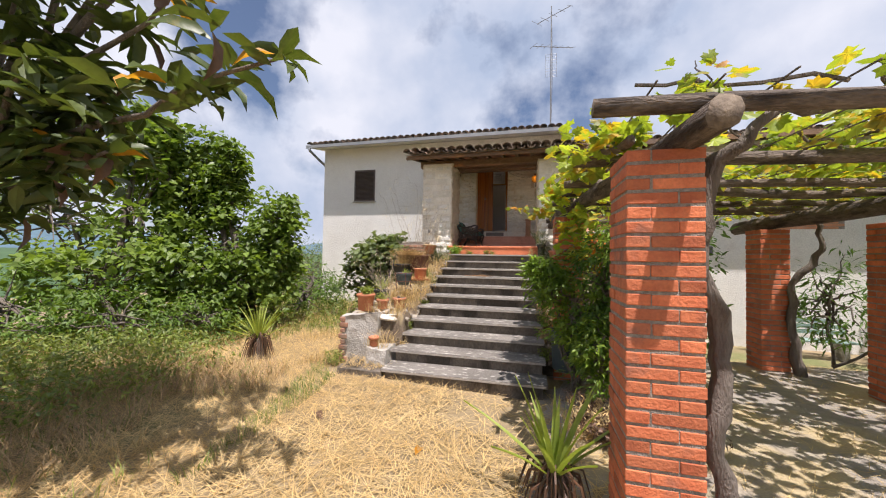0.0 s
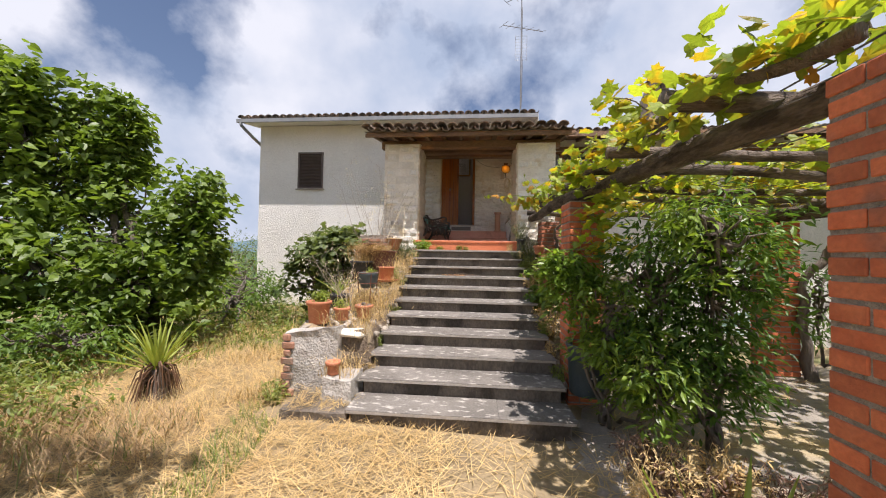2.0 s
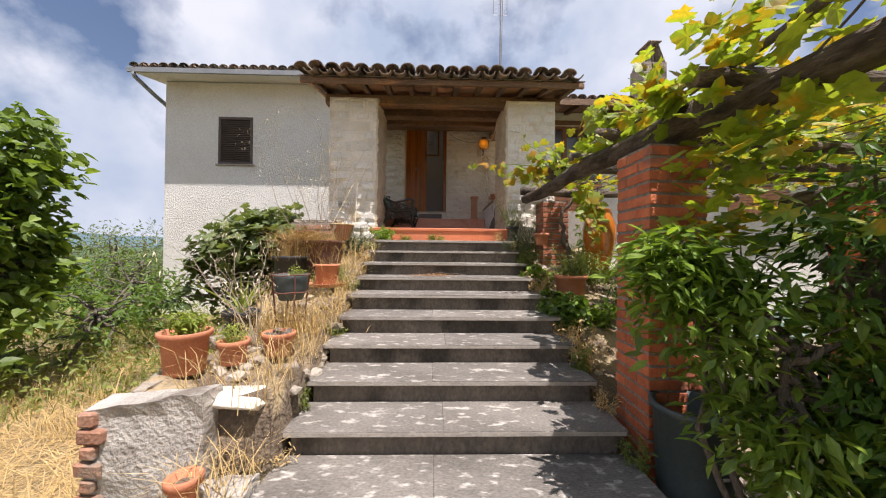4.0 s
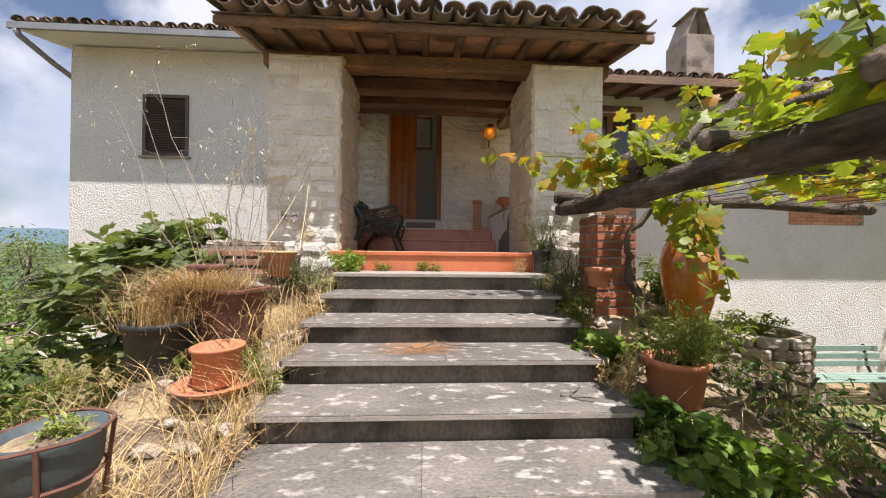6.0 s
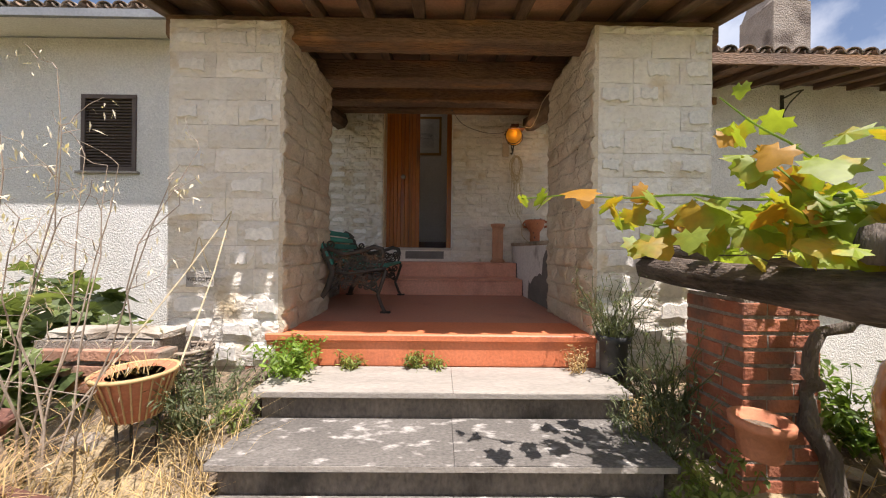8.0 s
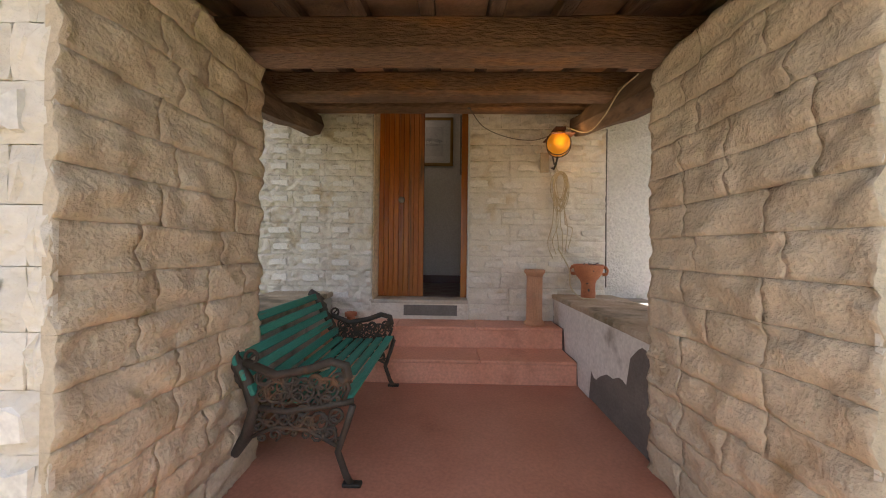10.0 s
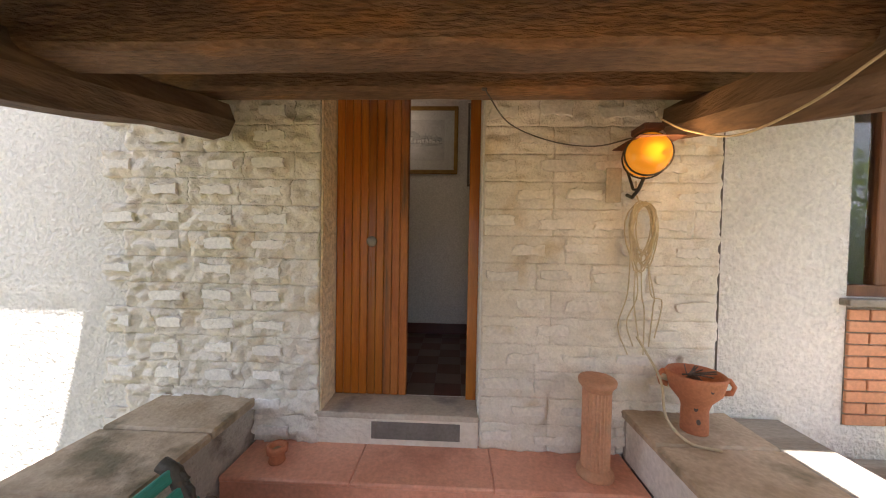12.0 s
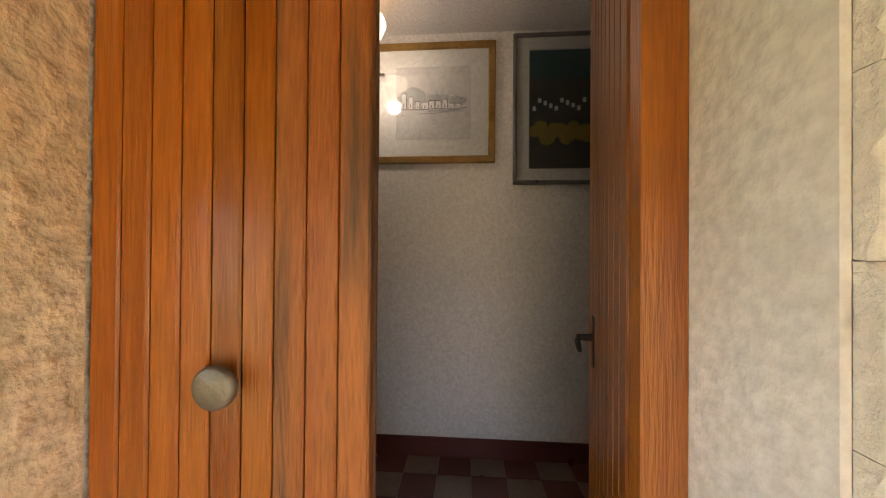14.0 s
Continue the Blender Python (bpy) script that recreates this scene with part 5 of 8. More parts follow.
# amber jar
jar = empty("oil_jar", (2.40, -0.88, -0.60), "big amber-glazed earthenware oil jar with handles", "jar")
part("body", lathe([(0.15, 0), (0.16, 0.03), (0.23, 0.22), (0.275, 0.42), (0.28, 0.56), (0.25, 0.68), (0.19, 0.76), (0.165, 0.79), (0.185, 0.82), (0.19, 0.835), (0.17, 0.84), (0.15, 0.80), (0.14, 0.70), (0.02, 0.6)], 34), M_GLAZE, jar, smooth=True)
for a in (0.3, 3.44, 4.2):
    bm = bmesh.new()
    c, s = math.cos(a), math.sin(a)
    tube(bm, [(c * r, s * r, z) for r, z in ((0.18, 0.80), (0.25, 0.81), (0.29, 0.74), (0.285, 0.64), (0.262, 0.60))], [0.022, 0.020, 0.018, 0.018, 0.022], 10)
    part("handle", bm, M_GLAZE, jar, smooth=True)
jar.scale = (0.76, 0.76, 0.98)
# far green bench under the house wall
fb = empty("garden_bench", (7.6, 1.95, lay(7.6, 1.95)), "green slatted garden bench with concrete feet by the house wall", "bench")
M_PALEGREEN = pm("faded_green_paint", (0.20, 0.30, 0.25), (0.26, 0.36, 0.30), 4, 0.6, 0.2, 40, rnd=0.06)
for i in range(4):
    bm = bmesh.new()
    box(bm, -0.95, 0.95, -0.28 + i * 0.11, -0.19 + i * 0.11, 0.42, 0.45, 0.006)
    part("seat_slat", bm, M_PALEGREEN, fb)
for i in range(3):
    bm = bmesh.new()
    box(bm, -0.95, 0.95, 0.17 + i * 0.03, 0.195 + i * 0.03, 0.55 + i * 0.13, 0.65 + i * 0.13, 0.006)
    part("back_slat", bm, M_PALEGREEN, fb)
for x in (-0.7, 0.7):
    bm = bmesh.new()
    box(bm, x - 0.05, x + 0.05, -0.24, 0.14, 0.0, 0.42, 0.01)
    part("leg", bm, M_RENDER, fb)
    bm = bmesh.new()
    tube(bm, [(x, 0.13, 0.40), (x, 0.20, 0.55), (x, 0.27, 0.93)], 0.02, 8)
    part("back_post", bm, M_IRON, fb)
# wall fixtures on the right
bm = bmesh.new()
box(bm, -0.06, 0.06, -0.02, -0.001, -0.13, 0.13, 0.004)
vent = link("wall_plaque", bm, pm("dark_plaque", (0.10, 0.10, 0.11), (0.16, 0.15, 0.15), 20, 0.5, 0.1))
vent.location = (6.02, WALL_Y, 0.02)
tagged(vent, "small dark ceramic plaque fixed to the white wall", "plaque")
bm = bmesh.new()
tube(bm, [(0, 0, 0), (0, -0.18, 0.02), (0, -0.30, 0.0)], 0.012, 6)
tube(bm, [(0, 0, -0.25), (0, -0.12, -0.10), (0, -0.28, 0.0)], 0.010, 6)
box(bm, -0.03, 0.03, -0.012, -0.001, -0.30, 0.06, 0.003)
brk = link("iron_bracket", bm, M_IRON)
brk.location = (5.34, WALL_Y, 2.85)
tagged(brk, "small dark wrought-iron bracket under the eave", "bracket")
bm = bmesh.new()
box(bm, -0.09, 0.09, -0.006, -0.001, -0.05, 0.05, 0.002)
sg = link("name_plate", bm, M_RENDER)
sg.location = (-1.26, -0.048, 0.36)
tagged(sg, "small grey plate lettered WELCOME hanging on the pillar", "sign")
words = bpy.data.curves.new("lettering", "FONT")
words.body, words.size, words.align_x, words.align_y, words.extrude = "WELCOME", 0.034, "CENTER", "CENTER", 0.001
tmp = bpy.data.objects.new("lettering", words)
mk = new("lettering", bpy.data.meshes.new_from_object(tmp))
bpy.data.objects.remove(tmp)
mk.data.materials.append(M_IRON)
mk.parent = sg
mk.matrix_basis = pose(0, -0.0075, 0, 90, 0, 0)
cord = bmesh.new()
tube(cord, curve([(-0.07, -0.006, 0.045), (-0.03, -0.012, 0.16), (0.0, -0.014, 0.27), (0.03, -0.012, 0.16), (0.07, -0.006, 0.045)]), 0.004, 6)
part("cord", cord, M_CREAM, sg, "cream cord")

# woven basket at the pillar's foot
basket = empty("wicker_basket", (-1.25, -0.20, -0.215), "old weathered wicker basket with dry twigs", "basket")
for j in range(11):
    bm = bmesh.new()
    rr = 0.125 + 0.035 * j / 10
    tube(bm, [((rr + 0.006 * math.cos(a * math.pi / 24 * 14 + j * math.pi)) * math.cos(a * math.pi / 12), (rr + 0.006 * math.cos(a * math.pi / 24 * 14 + j * math.pi)) * 0.8 * math.sin(a * math.pi / 12), 0.012 + 0.016 * j) for a in range(25)], 0.008 if j < 10 else 0.012, 6)
    part("weave", bm, M_STALK if j % 3 else M_BARK, basket, smooth=True)
for k in range(14):
    a = 2 * math.pi * k / 14
    bm = bmesh.new()
    tube(bm, [(0.12 * math.cos(a), 0.096 * math.sin(a), 0.0), (0.162 * math.cos(a), 0.13 * math.sin(a), 0.185)], 0.005, 5)
    part("stake", bm, M_BARK, basket)
bm = bmesh.new()
rb_ = random.Random(8)
for k in range(26):
    a = rb_.random() * 6.28
    tube(bm, bend((rb_.uniform(-0.06, 0.06), rb_.uniform(-0.05, 0.05), 0.05), (0.17 * math.cos(a), 0.14 * math.sin(a), rb_.uniform(0.16, 0.24)), 4, 0.04, k * 1.0), 0.003, 4)
tagged(part("twigs", bm, M_STALK, basket), kind="stuff")

# ---- planted beds beside the steps ----
def bed(name, x0, x1, knots, low, label, seed, material):
    """A bank of earth that climbs along y by knots (y, z), with sides down to low."""
    ys = [knots[0][0] + (knots[-1][0] - knots[0][0]) * j / 40 for j in range(41)]
    nx_ = 14
    vs, fs = [], []

    def height(y):
        for (a, za), (b, zb) in zip(knots, knots[1:]):
            if y <= b:
                return za + (zb - za) * (y - a) / (b - a)
        return knots[-1][1]
    for y in ys:
        vs.append((x0, y, low))
        for i in range(nx_ + 1):
            x = x0 + (x1 - x0) * i / nx_
            vs.append((x + 0.02 * noise.noise((x * 4, y * 4, 9)), y, height(y) + 0.07 * noise.noise((x * 3.2, y * 3.2, seed)) + 0.03 * noise.noise((x * 9, y * 9, seed)) - (0.04 if i in (0, nx_) else 0)))
        vs.append((x1, y, low))
    m = nx_ + 3
    for j in range(len(ys) - 1):
        for i in range(m - 1):
            p = j * m + i
            fs.append((p, p + 1, p + m + 1, p + m))
    fs.append(tuple(reversed(range(m))))
    fs.append(tuple((len(ys) - 1) * m + i for i in range(m)))
    ob = tagged(raw(name, vs, fs, material, smooth=True), label, "earth bank", kind="structure")
    return ob, height


bed_l, bed_l_h = bed("bank_left", -1.60, -0.72, [(-3.52, -1.21), (-2.7, -1.16), (-2.2, -1.0), (-1.75, -0.80), (-1.3, -0.76), (-0.85, -0.62), (-0.35, -0.30), (-0.02, -0.22)], GROUND - 0.1, "dry overgrown earth bank held by old stones beside the steps", 2.0, M_SOIL)
bed_r, bed_r_h = bed("bank_right", 1.335, 2.64, [(-3.30, -1.72), (-2.6, -1.35), (-1.9, -0.95), (-1.4, -0.90), (-0.9, -0.64), (-0.4, -0.42), (-0.02, -0.26)], GROUND - 0.9, "weedy earth bank of soil and rubble beside the steps", 6.0, M_SOIL)
bm = rough_box(-1.60, -1.0, -3.64, -3.48, GROUND - 0.1, -1.20, 0.035, 9, 1.0)
for v in bm.verts:
    if v.co.z > -1.4:
        v.co.z += 0.14 * (v.co.x + 1.6)
low_front = tagged(link("retaining_wall", bm, M_RENDER), "crumbling rendered retaining wall with brick corner", "wall", kind="structure")
for k in range(8):
    bm = bmesh.new()
    o = 0.012 * math.sin(k * 2.7)
    box(bm, -1.615 + o, -1.485 - 0.05 * (k % 2) + o, -3.66, -3.56, -1.86 + k * 0.083, -1.79 + k * 0.083, 0.01)
    for v in bm.verts:
        v.co += Vector((noise.noise(v.co * 15), noise.noise(v.co * 17 + Vector((4, 0, 0))), noise.noise(v.co * 13))) * 0.010
    part("brick", bm, M_BRICK_OLD, low_front)
bm = rough_box(-1.06, -0.74, -3.92, -3.58, GROUND - 0.1, -1.57, 0.035, 8, 5.0)
tagged(link("stone_ledge", bm, M_RENDER), "rough stone ledge beside the lower steps", "ledge", kind="structure")
bm = bmesh.new()
box(bm, -0.18, 0.18, -0.10, 0.10, 0, 0.07, 0.03)
for v in bm.verts:
    v.co += Vector((noise.noise(v.co * 12), noise.noise(v.co * 14), noise.noise(v.co * 10))) * 0.025
ls = link("loose_stone", bm, M_STONE_W, smooth=True)
ls.location = (-0.93, -3.46, -1.24)
tagged(ls, "pale hollow stone lying on the bank", "stone")
link_wall = tagged(link("stub_wall", boxed(-1.95, -1.28, -0.36, -0.10, -0.75, 0.04), M_MORTAR), "low broken stub wall of old bricks and flat stones", "wall", kind="structure")


def rubble(parent, spots, size, seed):
    r = random.Random(seed)
    for x, y, z in spots:
        s = size * r.uniform(0.55, 1.3)
        key = ("rubble", r.randrange(6))
        if key not in rubble_cache:
            bm = bmesh.new()
            bmesh.ops.create_icosphere(bm, subdivisions=1, radius=1.0)
            for v in bm.verts:
                v.co *= 1 + 0.35 * noise.noise(v.co * 1.3 + Vector((key[1] * 7, 0, 0)))
                v.co.z *= 0.55
            me = bpy.data.meshes.new("rubble_stone")
            bm.to_mesh(me)
            bm.free()
            me.materials.append(M_RUBBLE)
            rubble_cache[key] = me
        o = new("rubble_stone", rubble_cache[key])
        o.parent = parent
        o.matrix_basis = Matrix.LocRotScale((x, y, z), Euler((r.uniform(-0.3, 0.3), r.uniform(-0.3, 0.3), r.uniform(0, 6))), (s * r.uniform(0.8, 1.4), s, s))


rubble_cache = {}
r9 = random.Random(9)
rubble(bed_l, [(r9.uniform(-1.55, -0.78), y, bed_l_h(y) + 0.01) for y in [r9.uniform(-3.4, -0.15) for _ in range(60)]], 0.06, 1)
rubble(bed_l, [(-1.60 + r9.uniform(-0.03, 0.02), y, GROUND + (bed_l_h(y) - GROUND) * r9.random()) for y in [r9.uniform(-3.4, -0.4) for _ in range(70)]], 0.10, 2)
rubble(bed_l, [(-0.73, y, bed_l_h(y) - 0.02 - 0.1 * r9.random()) for y in [r9.uniform(-3.3, -0.3) for _ in range(24)]], 0.055, 3)
rubble(bed_r, [(r9.uniform(1.4, 2.65), y, bed_r_h(y) + 0.01) for y in [r9.uniform(-3.2, -0.15) for _ in range(40)]], 0.06, 4)
rubble(bed_r, [(2.64 + r9.uniform(-0.02, 0.04), y, GROUND + (bed_r_h(y) - GROUND) * r9.random()) for y in [r9.uniform(-3.2, -0.2) for _ in range(60)]], 0.11, 5)
rubble(bed_r, [(r9.uniform(1.38, 2.7), -3.31, GROUND + 0.22 * r9.random()) for _ in range(14)], 0.09, 6)

# round planter of stacked stones
sp = tagged(link("stone_planter", lathe([(0.30, -2.45), (0.31, -1.2), (0.30, -0.72), (0.20, -0.74), (0.01, -0.72)], 24, 0.02), M_SOIL), "round planter of stacked flat grey stones", "planter")
sp.location = (2.86, -0.98, 0.10)
for j in range(8):
    for i in range(11):
        a = 2 * math.pi * (i + 0.5 * (j % 2)) / 11
        key = "flat"
        if key not in rubble_cache:
            bm = bmesh.new()
            box(bm, -0.09, 0.09, -0.035, 0.035, -0.04, 0.04, 0.014)
            for v in bm.verts:
                v.co += Vector((noise.noise(v.co * 19), noise.noise(v.co * 17), noise.noise(v.co * 21))) * 0.008
            me = bpy.data.meshes.new("stone")
            bm.to_mesh(me)
            bm.free()
            me.materials.append(M_RUBBLE)
            rubble_cache[key] = me
        o = new("stone", rubble_cache[key])
        o.parent = sp
        o.matrix_basis = pose(0.32 * math.cos(a), 0.32 * math.sin(a), -1.32 + j * 0.083, 0, 0, math.degrees(a) + 90 + r9.uniform(-6, 6))

# ---- pergola ----
def log(name, pts, r, material, label, cat="log", group="pergola logs", rough=0.3, n=12):
    bm = bmesh.new()
    tube(bm, pts, r, n, rough, pts[0][1])
    for f in bm.faces:
        if len(f.verts) > 4:
            f.material_index = 1
    return tagged(link(name, bm, [material, M_LOGEND], smooth=True), label, cat, group)


log("main_log", bend((1.90, -6.56, 0.335), (1.66, -2.95, 0.40), 12, 0.05, 1.0), [0.075] * 13, M_LOG, "thick weathered log beam lying along the brick pillars")
log("main_log", bend((1.66, -3.55, 0.42), (1.60, -0.12, 0.47), 12, 0.08, 2.0), [0.082] * 6 + [0.075] * 7, M_LOG, "thick cracked grey-brown log beam ending at the short pier")
log("main_log", bend((4.72, -6.5, 0.33), (4.66, -1.2, 0.30), 10, 0.06, 3.0), 0.10, M_LOG, "thick dark log beam on the far pillars")
log("main_log", bend((1.50, -0.20, 0.585), (4.8, -0.35, 0.50), 8, 0.05, 3.5), 0.06, M_LOG_X, "thinner log resting across the beam near the porch")
for i, (x, y, z, r) in enumerate(((1.42, -6.36, 0.475, 0.045), (1.42, -5.25, 0.52, 0.055), (1.48, -4.35, 0.52, 0.045), (1.52, -3.66, 0.56, 0.055), (1.45, -2.74, 0.575, 0.05), (1.52, -2.05, 0.58, 0.05), (1.50, -1.42, 0.64, 0.065))):
    log("cross_log", bend((x, y, z), (6.3, y + 0.1 * math.sin(i * 2), z - 0.10), 9, 0.08, i + 4.0), [r * (1 - 0.03 * k) for k in range(10)], M_LOG_X, "weathered cross log of the pergola with sawn end")
bm = bmesh.new()
rw = random.Random(12)
for i in range(16):
    x = 1.7 + i * 0.28
    tube(bm, bend((x, -6.4, 0.57), (x + rw.uniform(-0.1, 0.1), -0.3, 0.55), 8, 0.08, i + 20.0), 0.005, 4)
for i in range(50):
    x, y = rw.uniform(1.6, 5.8), rw.uniform(-6.2, -0.4)
    tube(bm, bend((x, y, 0.60), (max(1.75, x + rw.uniform(-1.2, 1.2)), max(-6.2, y + rw.uniform(-1.2, 1.2)), 0.62 + rw.uniform(-0.1, 0.2)), 6, 0.1, i + 50.0), rw.uniform(0.005, 0.012), 5)
tagged(link("vine_canes", bm, M_BARK), "tangle of thin dark vine canes and wires over the pergola", "vine", kind="stuff")


def vine_stem(name, pts, r, label):
    bm = bmesh.new()
    fine = []
    for a, b in zip(pts, pts[1:]):
        seg = bend(a, b, 5, 0.10, a[0] * 3 + a[2])
        fine += seg[:-1]
    fine.append(Vector(pts[-1]))
    n = len(fine)
    tube(bm, fine, [r * (1 - 0.55 * i / n) for i in range(n)], 9, 0.7, 3.0)
    return tagged(link(name, bm, M_BARK, smooth=True), label, "vine", "vine stems")


vine_stem("vine_stem", [(2.12, -6.05, GROUND - 0.03), (2.09, -6.02, -1.2), (2.16, -5.98, -0.75), (2.05, -6.02, -0.25), (2.10, -6.02, 0.2), (2.35, -6.1, 0.5), (2.9, -5.8, 0.66)], 0.055, "gnarled old grapevine stem climbing beside the brick pillar")
vine_stem("vine_stem", [(4.85, -2.30, GROUND - 0.03), (4.78, -2.25, -1.1), (4.85, -2.25, -0.5), (5.05, -2.4, -0.1), (5.0, -2.4, 0.3)], 0.06, "dark twisted vine stem leaning on the shaded pillar")
vine_stem("vine_stem", [(1.55, -1.28, 0.60), (1.97, -1.30, 0.66), (2.10, -1.30, 0.90), (2.40, -1.35, 1.14), (2.95, -1.5, 1.13), (3.5, -1.85, 1.38)], 0.058, "thick curved vine stem rising over the log beam")
vine_stem("vine_stem", [(2.02, -0.85, -0.6), (1.98, -0.70, -0.1), (1.92, -0.80, 0.2), (2.1, -0.9, 0.42)], 0.035, "knotty vine stem climbing beside the short pier")
vine_stem("vine_stem", [(1.72, -5.9, 0.45), (1.6, -5.2, 0.62), (1.6, -4.4, 0.60), (1.7, -3.2, 0.66), (1.62, -2.2, 0.62)], 0.03, "dark vine stem running along the log beam")

# ---- leaves ----
LEAF_OVAL = ([(0, 0, 0), (-0.17, 0.30, 0.05), (0.17, 0.30, 0.05), (0, 0.34, 0), (-0.15, 0.66, 0.03), (0.15, 0.66, 0.03), (0, 0.70, -0.03), (0, 1.0, -0.10)],
             [(0, 3, 1), (0, 2, 3), (1, 3, 6, 4), (3, 2, 5, 6), (4, 6, 7), (6, 5, 7)])
LEAF_NARROW = ([(0, 0, 0), (-0.10, 0.4, 0.03), (0.10, 0.4, 0.03), (0, 0.45, 0), (0, 1.0, -0.08)], [(0, 3, 1), (0, 2, 3), (1, 3, 4), (3, 2, 4)])
LEAF_LANCE = ([(0, 0, 0), (-0.16, 0.38, 0.04), (0.16, 0.38, 0.04), (0, 0.42, 0), (-0.11, 0.72, 0.02), (0.11, 0.72, 0.02), (0, 1.0, -0.08)], [(0, 3, 1), (0, 2, 3), (1, 3, 6, 4), (3, 2, 5, 6)])
LEAF_HEART = ([(0, 0.08, 0), (-0.22, -0.05, 0.03), (-0.42, 0.22, 0.08), (-0.30, 0.58, 0.06), (0, 1.0, -0.08), (0.30, 0.58, 0.06), (0.42, 0.22, 0.08), (0.22, -0.05, 0.03), (0, 0.42, -0.02)],
              [(8, 0, 1, 2), (8, 2, 3), (8, 3, 4), (8, 4, 5), (8, 5, 6), (8, 6, 7, 0)])
_lob = []
for _a, _r in ((-90, 0.10), (-62, 0.42), (-38, 0.36), (-18, 0.55), (5, 0.40), (28, 0.58), (45, 0.42), (68, 0.56), (90, 0.68), (112, 0.56), (135, 0.42), (152, 0.58), (175, 0.40), (198, 0.55), (218, 0.36), (242, 0.42)):
    _lob.append((_r * math.cos(radians(_a)), 0.35 + _r * math.sin(radians(_a)), -0.10 * _r + (0.05 if _r > 0.5 else 0.0)))
LEAF_LOBED = (_lob + [(0, 0.35, 0.05)], [(16, i, (i + 1) % 16) for i in range(16)])


def leaf_cloud(name, spots, size, shape, material, parent=None, seed=0, droop=0.35, spread=1.0, label=""):
    """Many leaves at spots (x, y, z, outward x, outward y), joined into one mesh."""
    r = np.random.RandomState(seed)
    sp_ = np.array(spots, dtype=float)
    n_ = len(sp_)
    base = np.array(shape[0])
    yaw = np.arctan2(sp_[:, 4], sp_[:, 3]) - np.pi / 2 + r.normal(0, spread, n_)
    pit = -droop + r.normal(0, 0.45, n_)
    rol = r.normal(0, 0.5, n_)
    s = size * r.uniform(0.55, 1.25, n_)
    cy, sy, cp, sp2, cr, sr = np.cos(yaw), np.sin(yaw), np.cos(pit), np.sin(pit), np.cos(rol), np.sin(rol)
    x, y, z = base[:, 0][None], base[:, 1][None], base[:, 2][None] + 0 * base[:, 0][None]
    x1, z1 = x * cr[:, None] + z * sr[:, None], -x * sr[:, None] + z * cr[:, None]
    y2, z2 = y * cp[:, None] - z1 * sp2[:, None], y * sp2[:, None] + z1 * cp[:, None]
    x3, y3 = x1 * cy[:, None] - y2 * sy[:, None], x1 * sy[:, None] + y2 * cy[:, None]
    co = np.stack([x3, y3, z2], -1) * s[:, None, None] + sp_[:, None, :3]
    m = len(base)
    faces = [tuple(i + k * m for i in f) for k in range(n_) for f in shape[1]]
    return raw(name, co.reshape(-1, 3).tolist(), faces, material, parent, label=label)


def leaf_mat(name, c1, c2, c3=None, at3=0.6, thr=0.35, rough=0.5, isl=0.35):
    return pm(name, c1, c2, 1.2, rough, 0.15, 40, c3, 6.0, at3, through_leaf=thr, island=isl)


ML_TREE = leaf_mat("tree_leaf", (0.085, 0.160, 0.028), (0.140, 0.235, 0.045), thr=0.42)
ML_YOUNG = leaf_mat("young_tree_leaf", (0.105, 0.175, 0.03), (0.175, 0.26, 0.05), thr=0.42)
ML_DUSTY = leaf_mat("dusty_leaf", (0.105, 0.155, 0.055), (0.165, 0.215, 0.085), thr=0.35)
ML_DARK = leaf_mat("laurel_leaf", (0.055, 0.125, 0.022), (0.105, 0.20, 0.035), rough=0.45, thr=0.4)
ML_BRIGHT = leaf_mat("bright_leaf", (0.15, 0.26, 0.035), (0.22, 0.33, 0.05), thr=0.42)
# brighter copy of the laurel leaf, for the growth that stands in sun
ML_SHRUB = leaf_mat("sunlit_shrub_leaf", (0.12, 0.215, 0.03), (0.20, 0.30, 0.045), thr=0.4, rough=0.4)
ML_VINE = leaf_mat("vine_leaf", (0.20, 0.29, 0.03), (0.31, 0.39, 0.05), (0.46, 0.32, 0.03), 0.51, 0.45)
ML_LOQUAT = leaf_mat("loquat_leaf", (0.045, 0.075, 0.018), (0.085, 0.12, 0.028), (0.20, 0.15, 0.03), 0.66, 0.25, 0.45)
ML_ORANGE = leaf_mat("orange_leaf", (0.45, 0.20, 0.02), (0.50, 0.28, 0.03), thr=0.4)
ML_DEAD = leaf_mat("dead_leaf", (0.085, 0.045, 0.028), (0.13, 0.075, 0.045), thr=0.1)
ML_OLIVE = leaf_mat("olive_leaf", (0.10, 0.15, 0.06), (0.15, 0.20, 0.085))
ML_WEED = leaf_mat("weed", (0.145, 0.20, 0.045), (0.235, 0.285, 0.075), thr=0.4)
ML_STRAW = pm("straw", (0.47, 0.345, 0.165), (0.58, 0.45, 0.24), 1.5, 0.8, 0.0, 40, through_leaf=0.2, island=0.3)
ML_PALE = pm('pale_husk', (0.66, 0.58, 0.44), (0.74, 0.67, 0.54), 3, 0.8, 0.0, through_leaf=0.3)
M_DEADGRASS = pm("dead_grass", (0.36, 0.25, 0.14), (0.46, 0.34, 0.20), 3, 0.85, 0.0, 40, through_leaf=0.15, island=0.35)
ML_THYME = leaf_mat("grey_green_leaf", (0.10, 0.13, 0.06), (0.15, 0.18, 0.09))


